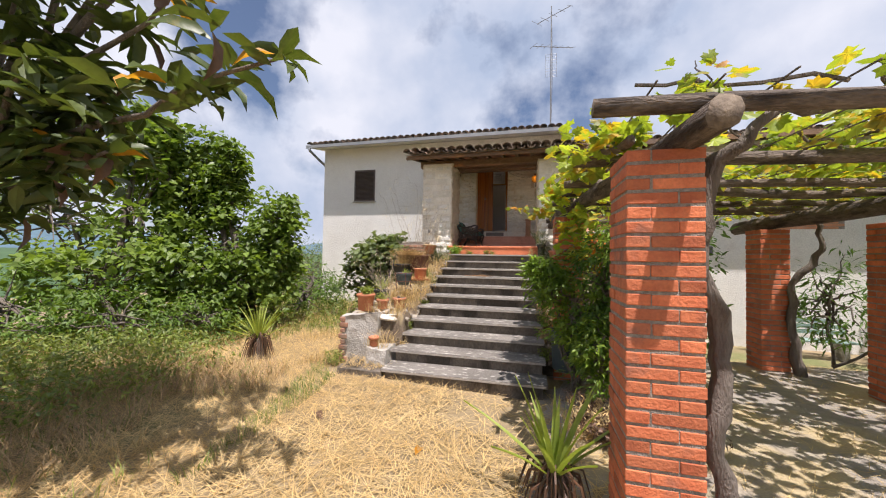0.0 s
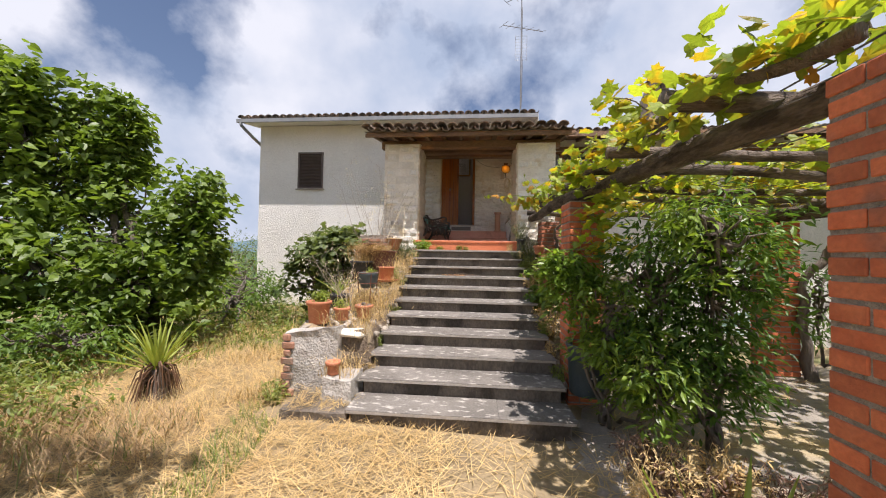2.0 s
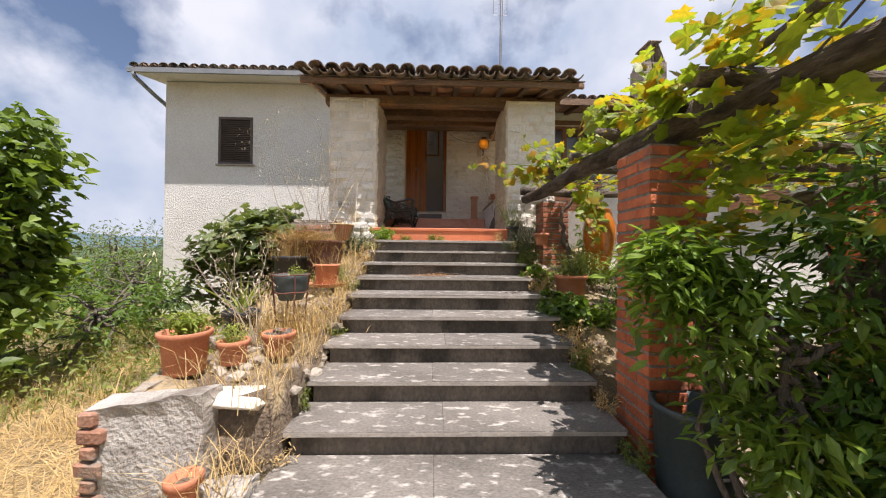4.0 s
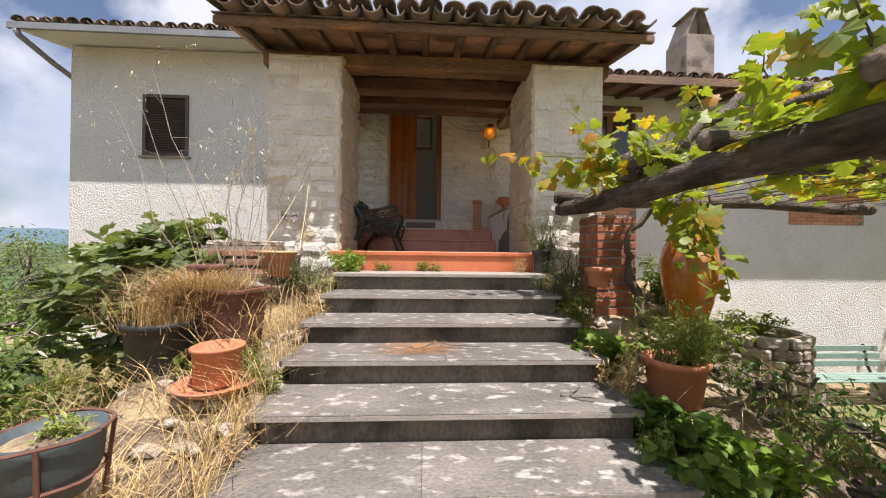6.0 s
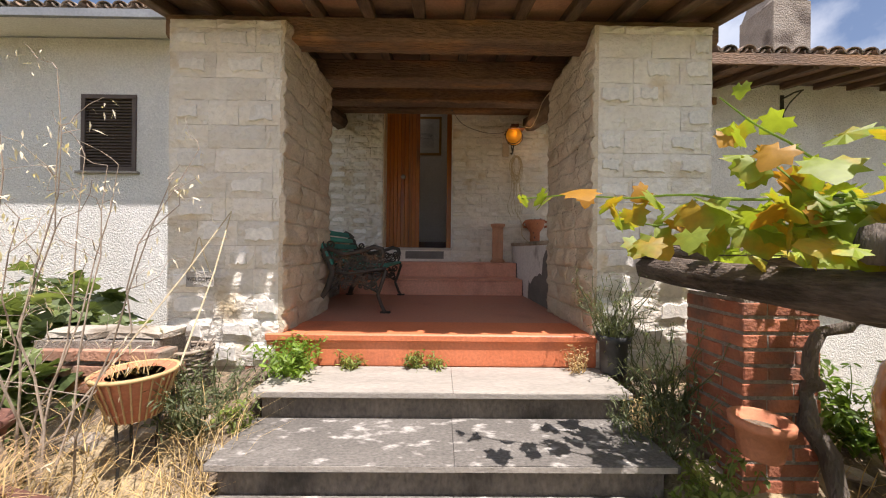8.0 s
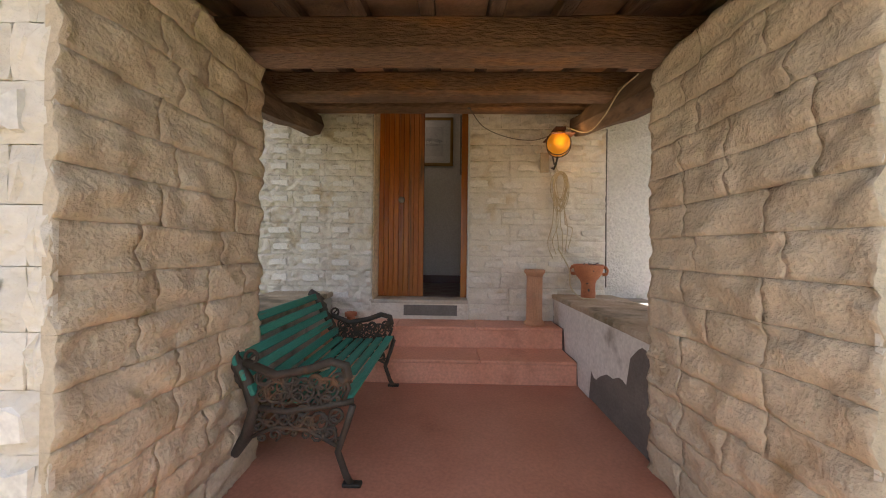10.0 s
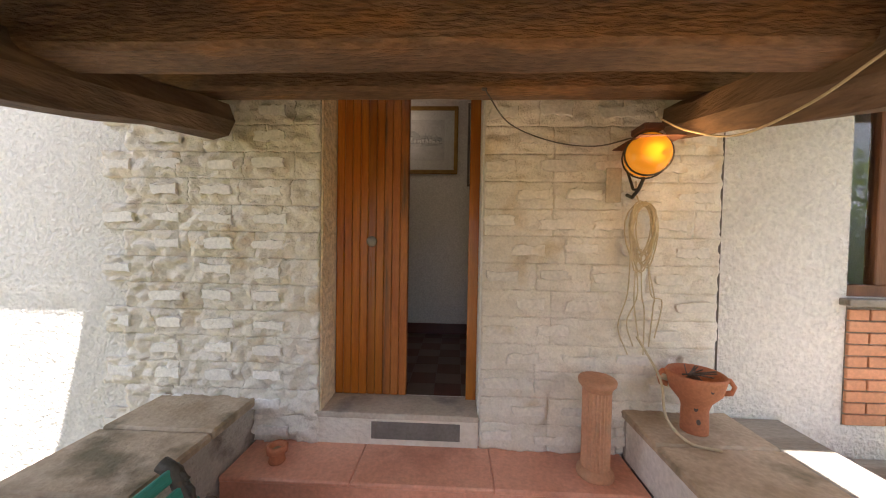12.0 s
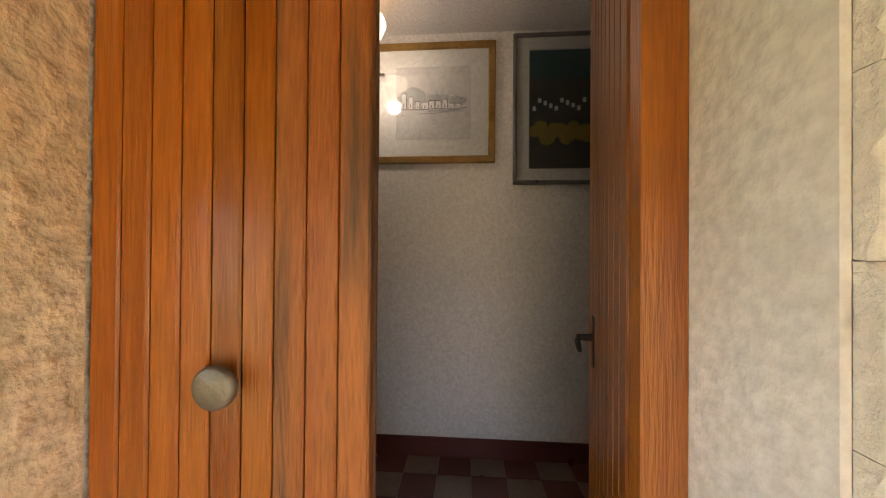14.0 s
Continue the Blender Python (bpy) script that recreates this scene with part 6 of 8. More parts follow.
def clump_spots(r, clumps, per, rad):
    out = []
    for cx, cy, cz, ox, oy in clumps:
        for _ in range(per):
            v = Vector((r.gauss(0, 1), r.gauss(0, 1), r.gauss(0, 0.75)))
            v = v.normalized() * rad * r.random() ** 0.45
            out.append((cx + v.x, cy + v.y, cz + v.z, ox * 0.6 + v.x / rad, oy * 0.6 + v.y / rad))
    return out


def tree(name, label, base, blobs, n_clump, per, rad, size, shape, material, seed, trunk_r=0.09, cat="tree", bark=None, ragged=1.0):
    """Trunk, limbs and a crown of leaf clumps; blobs are (x, y, z, rx, ry, rz)."""
    r = random.Random(seed)
    root = empty(name, base, label, cat)
    clumps = []
    for i in range(n_clump):
        bx, by, bz, rx, ry, rz = blobs[i % len(blobs)]
        v = Vector((r.gauss(0, 1), r.gauss(0, 1), r.gauss(0, 1))).normalized()
        q = r.uniform(0.55, ragged) * (1 + 0.22 * noise.noise((v.x * 2 + seed, v.y * 2, v.z * 2)))
        clumps.append((bx + v.x * rx * q, by + v.y * ry * q, bz + v.z * rz * q, v.x, v.y))
    bm = bmesh.new()
    b = Vector(base)
    for bx, by, bz, rx, ry, rz in blobs:
        top = Vector((bx, by, bz + rz * 0.3))
        tube(bm, [p - b for p in bend(b + Vector((r.uniform(-0.1, 0.1), r.uniform(-0.1, 0.1), 0)), top, 8, 0.25, seed + bx)], [trunk_r * (1 - 0.09 * k) for k in range(9)], 8, 0.3)
    part("trunk", bm, bark or M_BARK, root, smooth=True)
    bm = bmesh.new()
    for i, (cx, cy, cz, ox, oy) in enumerate(clumps[:max(12, n_clump // 2)]):
        bx, by, bz, rx, ry, rz = blobs[i % len(blobs)]
        foot = Vector((bx, by, bz - rz * 0.35)).lerp(Vector((bx, by, bz + rz * 0.3)), r.random())
        tube(bm, [p - b for p in bend(foot, (cx, cy, cz), 5, 0.15, i + seed)], [0.022, 0.018, 0.015, 0.011, 0.008, 0.005], 5)
    tagged(part("limb", bm, bark or M_BARK, root, smooth=True), kind="stuff")
    spots = [(x - b.x, y - b.y, z - b.z, ox, oy) for x, y, z, ox, oy in clump_spots(r, clumps, per, rad)]
    tagged(leaf_cloud("crown", spots, size, shape, material, root, seed), kind="stuff")
    return root


# tall leafy trees by the yard
tree("leafy_tree", "tall bushy tree with broad fresh green leaves", (-5.3, -1.75, lay(-5.3, -1.75) - 0.05),
     [(-5.5, -1.8, -0.05, 1.15, 0.9, 1.15), (-6.35, -1.8, 1.55, 0.42, 0.45, 1.0), (-4.40, -1.8, 0.30, 0.52, 0.5, 0.66), (-5.68, -1.8, 1.60, 0.24, 0.28, 0.75), (-4.30, -1.9, -0.45, 0.50, 0.5, 0.6), (-5.2, -2.2, -0.9, 1.2, 0.9, 0.9), (-5.9, -1.75, 0.9, 0.5, 0.45, 0.7), (-6.7, -1.9, 0.7, 0.7, 0.6, 1.2), (-4.85, -2.3, -0.95, 0.8, 0.6, 0.6), (-6.4, -2.6, -0.7, 0.9, 0.7, 0.8)],
     540, 26, 0.22, 0.125, LEAF_HEART, ML_YOUNG, 3, ragged=1.15)
tree("leafy_tree", "broad bushy tree with lush green leaves", (-7.6, -2.9, lay(-7.6, -2.9) - 0.05),
     [(-7.4, -2.7, 0.3, 1.5, 1.3, 1.9), (-6.8, -2.4, 1.7, 0.35, 0.35, 0.9), (-7.5, -2.5, 2.0, 0.4, 0.4, 0.9), (-8.6, -3.4, 0.6, 1.3, 1.3, 1.7), (-6.8, -3.6, -0.9, 1.3, 1.0, 0.9)],
     300, 20, 0.26, 0.16, LEAF_HEART, ML_YOUNG, 4, ragged=1.25)
tree("shrub", "low tangled green shrub at the yard's edge", (-5.6, -4.3, lay(-5.6, -4.3) - 0.05),
     [(-5.4, -4.2, -1.35, 1.0, 0.8, 0.55), (-6.6, -4.9, -1.2, 1.1, 0.9, 0.7), (-4.6, -3.4, -1.45, 0.8, 0.7, 0.4)], 110, 30, 0.24, 0.10, LEAF_OVAL, ML_TREE, 5, 0.03, "shrub")
tree("shrub", "low green shrub with pale tips", (-4.4, -1.0, lay(-4.4, -1.0) - 0.05),
     [(-4.5, -0.6, -1.35, 1.0, 0.9, 0.55), (-5.2, 0.8, -1.1, 1.0, 0.9, 0.7)], 80, 28, 0.24, 0.11, LEAF_OVAL, ML_TREE, 6, 0.03, "shrub")
# broad-leaved plant by the house wall
tree("fig_bush", "low bush with large lobed green leaves against the wall", (-2.7, 0.3, GROUND - 0.05),
     [(-2.75, 0.25, -0.35, 0.85, 0.7, 0.65), (-2.3, -0.1, -0.2, 0.55, 0.5, 0.45), (-3.1, 0.2, -0.9, 0.7, 0.6, 0.6)], 90, 24, 0.22, 0.145, LEAF_LOBED, ML_DUSTY, 7, 0.03, "bush")
# glossy shrub under the pergola, its shaded and sunlit parts in two leaf colours
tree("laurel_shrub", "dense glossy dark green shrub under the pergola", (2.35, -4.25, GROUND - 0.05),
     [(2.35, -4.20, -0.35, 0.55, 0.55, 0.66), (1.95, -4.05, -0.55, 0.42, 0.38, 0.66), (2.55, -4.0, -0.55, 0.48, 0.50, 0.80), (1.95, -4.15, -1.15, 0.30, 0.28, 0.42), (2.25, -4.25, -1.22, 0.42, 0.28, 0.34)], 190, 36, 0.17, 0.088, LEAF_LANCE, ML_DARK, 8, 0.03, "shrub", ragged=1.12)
# sunny flank of the shrub: sunlight is put into the leaf colour
tree("laurel_shrub", "glossy green shrub beside the steps, leaves coloured brighter as if sunlit", (1.75, -3.80, GROUND),
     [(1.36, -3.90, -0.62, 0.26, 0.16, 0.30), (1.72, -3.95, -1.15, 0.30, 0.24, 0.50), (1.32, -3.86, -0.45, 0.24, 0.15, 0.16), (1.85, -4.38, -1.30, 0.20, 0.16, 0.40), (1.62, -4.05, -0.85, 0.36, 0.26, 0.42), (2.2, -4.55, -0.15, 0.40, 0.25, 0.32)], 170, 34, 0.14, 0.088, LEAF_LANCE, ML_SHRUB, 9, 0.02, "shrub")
tree("oleander", "dark narrow-leaved oleander against the white wall", (5.9, -1.3, GROUND - 0.05),
     [(5.9, -1.3, -0.9, 0.6, 0.6, 0.9), (6.6, -2.2, -0.9, 0.6, 0.6, 0.9)], 70, 26, 0.25, 0.17, LEAF_NARROW, ML_DARK, 10, 0.025, "shrub")
# olives and woods beyond the house corner
rt = random.Random(31)
for i, (x, y, s) in enumerate(((-9.6, 5.2, 1.75), (-11.0, 8.0, 2.2), (-14.5, 8.5, 2.3), (-12.0, 16, 2.8), (-18, 14, 2.8), (-22, 20, 3.4), (-17, 24, 3.4), (-28, 16, 3.2), (-13, 3.5, 1.9), (-26, 30, 4.0), (-36, 28, 4.2), (-11, 24, 3.4))):
    z = lay(x, y)
    tree("olive_tree" if i < 3 else "far_tree", "grey-green olive tree beyond the house" if i < 3 else "distant round green tree in the valley", (x, y, z - 0.1),
         [(x, y, z + s * 0.85, s * 0.9, s * 0.9, s * 0.65), (x + s * 0.5, y, z + s * 0.65, s * 0.6, s * 0.6, s * 0.5)], 60, 34, s * 0.24, s * 0.065, LEAF_OVAL, ML_OLIVE if i < 3 else ML_TREE, 40 + i, 0.12)

# unseen trees, added for the window's green reflection and to cut skylight
for i, (x, y, s) in enumerate(((11.5, -4.5, 3.0), (13.0, -9.5, 3.4), (9.5, -12.5, 3.2), (15.5, 0.5, 3.2), (8.8, -3.4, 2.9), (10.6, -0.6, 3.0))):
    tree("yard_tree", "tall dark green tree out of view at the edge of the yard", (x, y, lay(x, y) - 0.1),
         [(x, y, s * 0.6, s * 0.7, s * 0.7, s * 0.8), (x + 0.8, y - 1.0, s * 0.2, s * 0.7, s * 0.7, s * 0.6)], 80, 40, s * 0.22, 0.24, LEAF_OVAL, ML_TREE, 70 + i, 0.16)

# loquat over the path: limbs and single large leaves
loq = empty("loquat_tree", (-3.1, -7.0, GROUND - 0.05), "loquat tree with large leathery leaves, some orange or dead", "tree")
LB = Vector(loq.location)
tips = []
bm = bmesh.new()
tube(bm, [Vector(p) - LB for p in bend((-3.1, -7.0, GROUND - 0.05), (-2.75, -6.7, 0.2), 7, 0.1, 1.0)], [0.13, 0.12, 0.11, 0.10, 0.10, 0.09, 0.085, 0.08], 10, 0.3)
part("trunk", bm, M_BARK, loq, smooth=True)
lim = [((-2.75, -6.7, 0.2), (-0.28, -6.62, 0.80)), ((-2.75, -6.7, 0.2), (-1.1, -6.6, 1.35)), ((-2.7, -6.7, 0.1), (-1.35, -6.75, 0.30)), ((-2.75, -6.7, 0.2), (-1.9, -6.9, 1.25)),
       ((-2.75, -6.7, 0.2), (-2.3, -6.35, 1.1)), ((-2.7, -6.7, 0.0), (-2.0, -7.1, -0.05)), ((-2.75, -6.7, 0.2), (-3.2, -6.5, 1.5)), ((-2.7, -6.7, 0.2), (-1.55, -7.0, 0.75)), ((-2.7, -6.7, 0.2), (-1.45, -6.5, 0.9)), ((-2.7, -6.7, 0.2), (-2.2, -6.4, 0.6))]
rl = random.Random(77)
for i, (a, b) in enumerate(lim):
    bm = bmesh.new()
    pts = bend(a, b, 8, 0.22, i * 1.7)
    tube(bm, [p - LB for p in pts], [0.035 - 0.0031 * k for k in range(9)], 7, 0.2)
    part("limb", bm, M_BARK, loq, smooth=True)
    d = (Vector(b) - Vector(a)).normalized()
    for k in range(3, 9):
        for w in range(2 if k < 8 else 1):
            o = Vector((rl.gauss(0, 0.16), rl.gauss(0, 0.16), rl.gauss(0, 0.10))) if k < 8 else Vector((0, 0, 0))
            tips.append((pts[k] + o, (d * 0.6 + o * 2.5)))
leaf_me = []
for v in range(10):
    base_v, fcs = LEAF_OVAL
    rv = random.Random(v)
    me = bpy.data.meshes.new("leaf")
    c = rv.uniform(-0.5, 0.1)
    me.from_pydata([(x * rv.uniform(0.95, 1.2) * 0.9, y, z * 2.0 + c * 0.35 * y * y) for x, y, z in base_v], [], fcs)
    me.update()
    me.materials.append(ML_DEAD if v == 9 else ML_ORANGE if v == 8 else ML_LOQUAT)
    me.polygons.foreach_set("use_smooth", [True] * len(me.polygons))
    leaf_me.append(me)
count = 0
rest = []
for p, d in tips:
    yaw0 = math.atan2(d.y, d.x) - math.pi / 2
    for k in range(rl.randint(7, 10)):
        yw = yaw0 + k * 2.4 + rl.gauss(0, 0.3)
        pt = rl.gauss(0.05, 0.5)
        sz = rl.uniform(0.17, 0.29)
        if count < 290 and p.x > -2.6:
            v = rl.choice((0, 1, 2, 3, 4, 5, 6, 7, 0, 1, 2, 3, 4, 5, 6, 7, 0, 1, 2, 3, 4, 8, 9))
            lo = new("leaf", leaf_me[v])
            lo.parent = loq
            if v == 9:
                pt = -1.35
            lo.matrix_basis = Matrix.LocRotScale(p - LB + Vector((rl.gauss(0, 0.03), rl.gauss(0, 0.03), rl.gauss(0, 0.03))), Euler((pt, rl.gauss(0, 0.5), yw)), (sz, sz, sz))
            count += 1
        else:
            rest.append((*(p - LB), -math.sin(yw), math.cos(yw)))
for _ in range(1100):
    x, y, z = rl.uniform(-4.6, -1.0), rl.uniform(-7.9, -6.3), rl.uniform(-0.1, 2.0)
    if z < 0.85 and x > -2.25 or noise.noise((x * 1.4, y * 1.4, z * 1.4)) < -0.15:
        continue
    rest.append((x - LB.x, y - LB.y, z - LB.z, rl.gauss(0, 1), rl.gauss(0, 1)))
# high leaves, mostly out of view, added to shade the yard's edge
for _ in range(1500):
    x, y, z = rl.uniform(-4.8, -1.5), rl.uniform(-8.2, -6.4), rl.uniform(1.35, 2.7)
    if noise.noise((x * 1.1, y * 1.1, 8)) > -0.25:
        rest.append((x - LB.x, y - LB.y, z - LB.z, rl.gauss(0, 1), rl.gauss(0, 1)))
# limbs and leaves overhead, unseen, added to deepen that ground shade
for k in range(4):
    bm = bmesh.new()
    tube(bm, [p - LB for p in bend((-2.75, -6.7, 0.2), (-2.9 + 0.7 * k, -6.3 - 0.1 * (k % 2), 2.5), 8, 0.2, k * 3.1)], [0.04 - 0.0035 * i for i in range(9)], 7, 0.2)
    part("limb", bm, M_BARK, loq, smooth=True)
for _ in range(950):
    x, y, z = rl.uniform(-3.2, -0.7), rl.uniform(-7.2, -6.0), rl.uniform(1.95, 3.0)
    if noise.noise((x * 1.3, y * 1.3, 4)) > -0.22:
        rest.append((x - LB.x, y - LB.y, z - LB.z, rl.gauss(0, 1), rl.gauss(0, 1)))
for _ in range(230):
    x, z = rl.uniform(-2.7, -1.35), rl.uniform(-0.12, 0.75)
    if (x + 1.35) * -0.7 + 0.3 * rl.random() > 0.55 - 0.5 * z:
        rest.append((x - LB.x, rl.uniform(-7.0, -6.4) - LB.y, z - LB.z, rl.gauss(0, 1), rl.gauss(0, 1)))
if rest:
    tagged(leaf_cloud("crown", rest, 0.21, LEAF_OVAL, ML_LOQUAT, loq, 5, 0.3, 0.3), kind="stuff")

# grapevine over the pergola
gv_root = empty("grapevine", (2.12, -6.05, GROUND), "grapevine with bright yellow-green leaves sprawling over the pergola", "vine")
GB = Vector(gv_root.location)
rv = random.Random(15)
spots = []
for _ in range(1500):
    x = 1.5 + 4.6 * rv.random() ** 1.2
    y = rv.uniform(-6.3, -0.5)
    if 1.85 < x < 3.05 and -5.1 < y < -3.3 and rv.random() < 0.6:
        continue
    if noise.noise((x * 0.8, y * 0.8, 3)) > -0.22:
        spots.append((x - GB.x, y - GB.y, 0.56 + rv.random() ** 2 * (0.42 if y > -4.9 else 0.16) - GB.z, rv.gauss(0, 1), rv.gauss(0, 1)))
for _ in range(210):
    y = rv.uniform(-5.9, -2.2)
    spots.append((rv.gauss(1.62, 0.14) - GB.x, y - GB.y, 0.50 + abs(rv.gauss(0, 0.20 if y > -4.9 else 0.07)) - GB.z, -1, rv.gauss(0, 0.6)))
for _ in range(150):
    spots.append((rv.gauss(1.72, 0.12) - GB.x, rv.gauss(-3.75, 0.25) - GB.y, rv.uniform(-0.3, 0.5) - GB.z, -1, -0.5))
for _ in range(260):
    spots.append((rv.uniform(1.85, 3.0) - GB.x, rv.uniform(-3.6, -1.9) - GB.y, rv.uniform(0.56, 0.78) - GB.z, rv.gauss(0, 1), rv.gauss(0, 1)))
for _ in range(2300):
    spots.append((rv.uniform(3.05, 6.2) - GB.x, rv.uniform(-6.4, -0.8) - GB.y, rv.uniform(0.56, 0.82) - GB.z, rv.gauss(0, 1), rv.gauss(0, 1)))
tagged(leaf_cloud("foliage", spots, 0.125, LEAF_LOBED, ML_VINE, gv_root, 16, 0.25), kind="stuff")
vine_me = []
for v in range(6):
    r2 = random.Random(v + 50)
    c = r2.uniform(-0.5, 0.0)
    me = bpy.data.meshes.new("leaf")
    me.from_pydata([(x * 1.05, y, z + c * 0.5 * (x * x + (y - 0.3) ** 2)) for x, y, z in LEAF_LOBED[0]], [], LEAF_LOBED[1])
    me.update()
    me.materials.append(ML_ORANGE if v == 5 else ML_VINE)
    me.polygons.foreach_set("use_smooth", [True] * len(me.polygons))
    vine_me.append(me)
shoots = [((1.62, -1.15, 0.76), (0.62, -0.86, 0.78), 0.125), ((1.62, -1.0, 0.74), (1.05, -0.80, 0.70), 0.13), ((1.70, -1.2, 0.62), (1.28, -1.05, 1.12), 0.12), ((1.7, -1.3, 0.6), (1.45, -1.0, 0.95), 0.12),
          ((2.0, -1.1, 0.5), (2.2, -1.35, 0.05), 0.12), ((1.8, -1.4, 0.6), (2.0, -1.5, 1.15), 0.12), ((1.72, -1.5, 0.62), (1.50, -1.55, 0.85), 0.12), ((2.0, -1.4, 0.4), (2.05, -1.65, -0.25), 0.12), ((1.95, -1.45, 0.40), (1.93, -1.50, -0.10), 0.085), ((2.12, -1.40, 0.42), (2.08, -1.45, -0.12), 0.085),
          ((1.9, -2.0, 0.6), (1.75, -2.1, 1.1), 0.13), ((1.66, -2.6, 0.6), (1.5, -2.6, 0.95), 0.13), ((1.75, -5.6, 0.5), (1.78, -5.9, 0.66), 0.07), ((2.0, -6.3, 0.5), (1.9, -6.3, 0.70), 0.07), ((1.6, -4.9, 0.6), (1.35, -4.6, 0.9), 0.12), ((1.6, -3.4, 0.5), (1.40, -3.5, 0.75), 0.12)]
for i, (a, b, sz) in enumerate(shoots):
    pts = bend(a, b, 10, 0.09, i * 2.3)
    bm = bmesh.new()
    tube(bm, [p - GB for p in pts], [0.006 - 0.00035 * k for k in range(11)], 5)
    part("shoot", bm, ML_BRIGHT if i < 8 else M_BARK, gv_root)
    for k in range(1, 11):
        for w in range(2 if k < 10 else 1):
            lo = new("leaf", vine_me[rv.choice((0, 1, 2, 3, 4, 0, 1, 2, 3, 5))])
            lo.parent = gv_root
            s = sz * rv.uniform(0.7, 1.35) * (1.25 - 0.06 * k)
            q = pts[k] - GB + Vector((rv.gauss(0, 0.05), rv.gauss(0, 0.05), rv.gauss(-0.01, 0.045)))
            lo.matrix_basis = Matrix.LocRotScale(q, Euler((rv.gauss(-0.95, 0.4), rv.gauss(0, 0.4), rv.gauss(0, 0.8) + rv.choice((0, math.pi, math.pi)))), (s, s, s))


# spiky plants
def spiky(name, at, n, length, width, material, label, seed, skirt=True):
    r = random.Random(seed)
    root = empty(name, at, label, "plant")
    for i in range(n):
        a = i * 2.4 + r.gauss(0, 0.2)
        el = radians(r.uniform(38, 86))
        L = length * r.uniform(0.65, 1.1)
        c, s = math.cos(a), math.sin(a)
        vs, fs = [], []
        for k in range(6):
            f = k / 5
            out_ = L * f * math.cos(el) * (1 + 0.35 * f)
            up = L * f * math.sin(el) - 0.18 * L * f * f * (1.2 - math.sin(el))
            wd = width * (1 - f ** 2.2) * (0.7 + 0.3 * math.sin(f * 3)) + 0.001
            vs += [(c * out_ - s * wd, s * out_ + c * wd, up + 0.012), (c * out_, s * out_, up), (c * out_ + s * wd, s * out_ - c * wd, up + 0.012)]
        for k in range(5):
            p = 3 * k
            fs += [(p, p + 1, p + 4, p + 3), (p + 1, p + 2, p + 5, p + 4)]
        raw("leaf", vs, fs, material, root, True)
    if skirt:
        bm = bmesh.new()
        for i in range(70):
            a = r.random() * 6.28
            c, s = math.cos(a), math.sin(a)
            h = r.uniform(-0.05, 0.12)
            o = r.uniform(0.10, 0.26)
            tube(bm, [(c * 0.05, s * 0.05, h + 0.02), (c * o * 0.7, s * o * 0.7, h - 0.02), (c * o, s * o, h - 0.22 - 0.06 * r.random())], [0.009, 0.008, 0.002], 4)
        tagged(part("dead_skirt", bm, ML_DEAD, root, "grey-brown skirt of dead leaves"), kind="stuff")
        part("stem", lathe([(0.09, -0.30), (0.08, -0.1), (0.06, 0.05), (0.01, 0.06)], 12), M_BARK, root)
    return root


ML_YUCCA = leaf_mat("yucca_leaf", (0.20, 0.28, 0.05), (0.29, 0.36, 0.08), thr=0.35)
spiky("yucca", (-2.86, -3.86, GROUND + 0.28), 34, 0.60, 0.018, ML_YUCCA, "yellow-green yucca with a skirt of dead leaves", 2)
spiky("agave", (1.28, -5.95, GROUND + 0.22), 24, 0.62, 0.024, ML_YUCCA, "bright spiky agave growing at the brick pillar", 3)
spiky("yucca", (-1.50, -2.42, -0.94), 16, 0.36, 0.010, ML_YUCCA, "small yellowing spiky plant in a black tub", 4, False)


# ---- grass, straw and weeds ----
def blades(name, pts, length, width, material, seed, lie=0.0, label="", cat="grass", bendy=0.5):
    r = np.random.RandomState(seed)
    p = np.array(pts, dtype=float)
    n_ = len(p)
    a = r.uniform(0, 2 * np.pi, n_)
    L = length * r.uniform(0.45, 1.25, n_)
    el = (np.pi / 2 - np.abs(r.normal(0, 0.38, n_))) * (1 - lie) + lie * np.abs(r.normal(0, 0.16, n_))
    dx, dy, dz = np.cos(el) * np.cos(a), np.cos(el) * np.sin(a), np.sin(el)
    wx, wy = -np.sin(a) * width, np.cos(a) * width
    mid = p + np.stack([dx, dy, dz], -1) * (L * 0.5)[:, None]
    k = bendy * (1 - lie)
    tip = mid + np.stack([dx + k * np.cos(a) * 0.8, dy + k * np.sin(a) * 0.8, dz * (1 - k * 0.7)], -1) * (L * 0.5)[:, None]
    w3 = np.stack([wx, wy, np.zeros(n_)], -1)
    co = np.stack([p - w3, p + w3, mid - w3 * 0.8, mid + w3 * 0.8, tip], 1)
    fs = []
    for i in range(n_):
        o = 5 * i
        fs += [(o, o + 1, o + 3, o + 2), (o + 2, o + 3, o + 4)]
    return tagged(raw(name, co.reshape(-1, 3).tolist(), fs, material), label, cat, kind="stuff")


rg = random.Random(99)


def scatter(n, x0, x1, y0, y1, keep, dz=0.0):
    out = []
    while len(out) < n:
        x, y = rg.uniform(x0, x1), rg.uniform(y0, y1)
        if (-1.62 < x < 1.36 and y > -4.16) or (1.30 < x < 2.75 and y > -3.35) or y > 2.65:
            continue
        if keep(x, y):
            out.append((x, y, lay(x, y) + dz))
    return out


def green_zone(x, y):
    return (-x - 2.6) * 0.55 + 0.35 * (y + 4.0) * (1 if x < -1.7 else 0) + 1.3 * noise.noise((x * 0.9, y * 0.9, 2)) + (0.9 if x < -1.2 and y < -5.4 else 0.0)


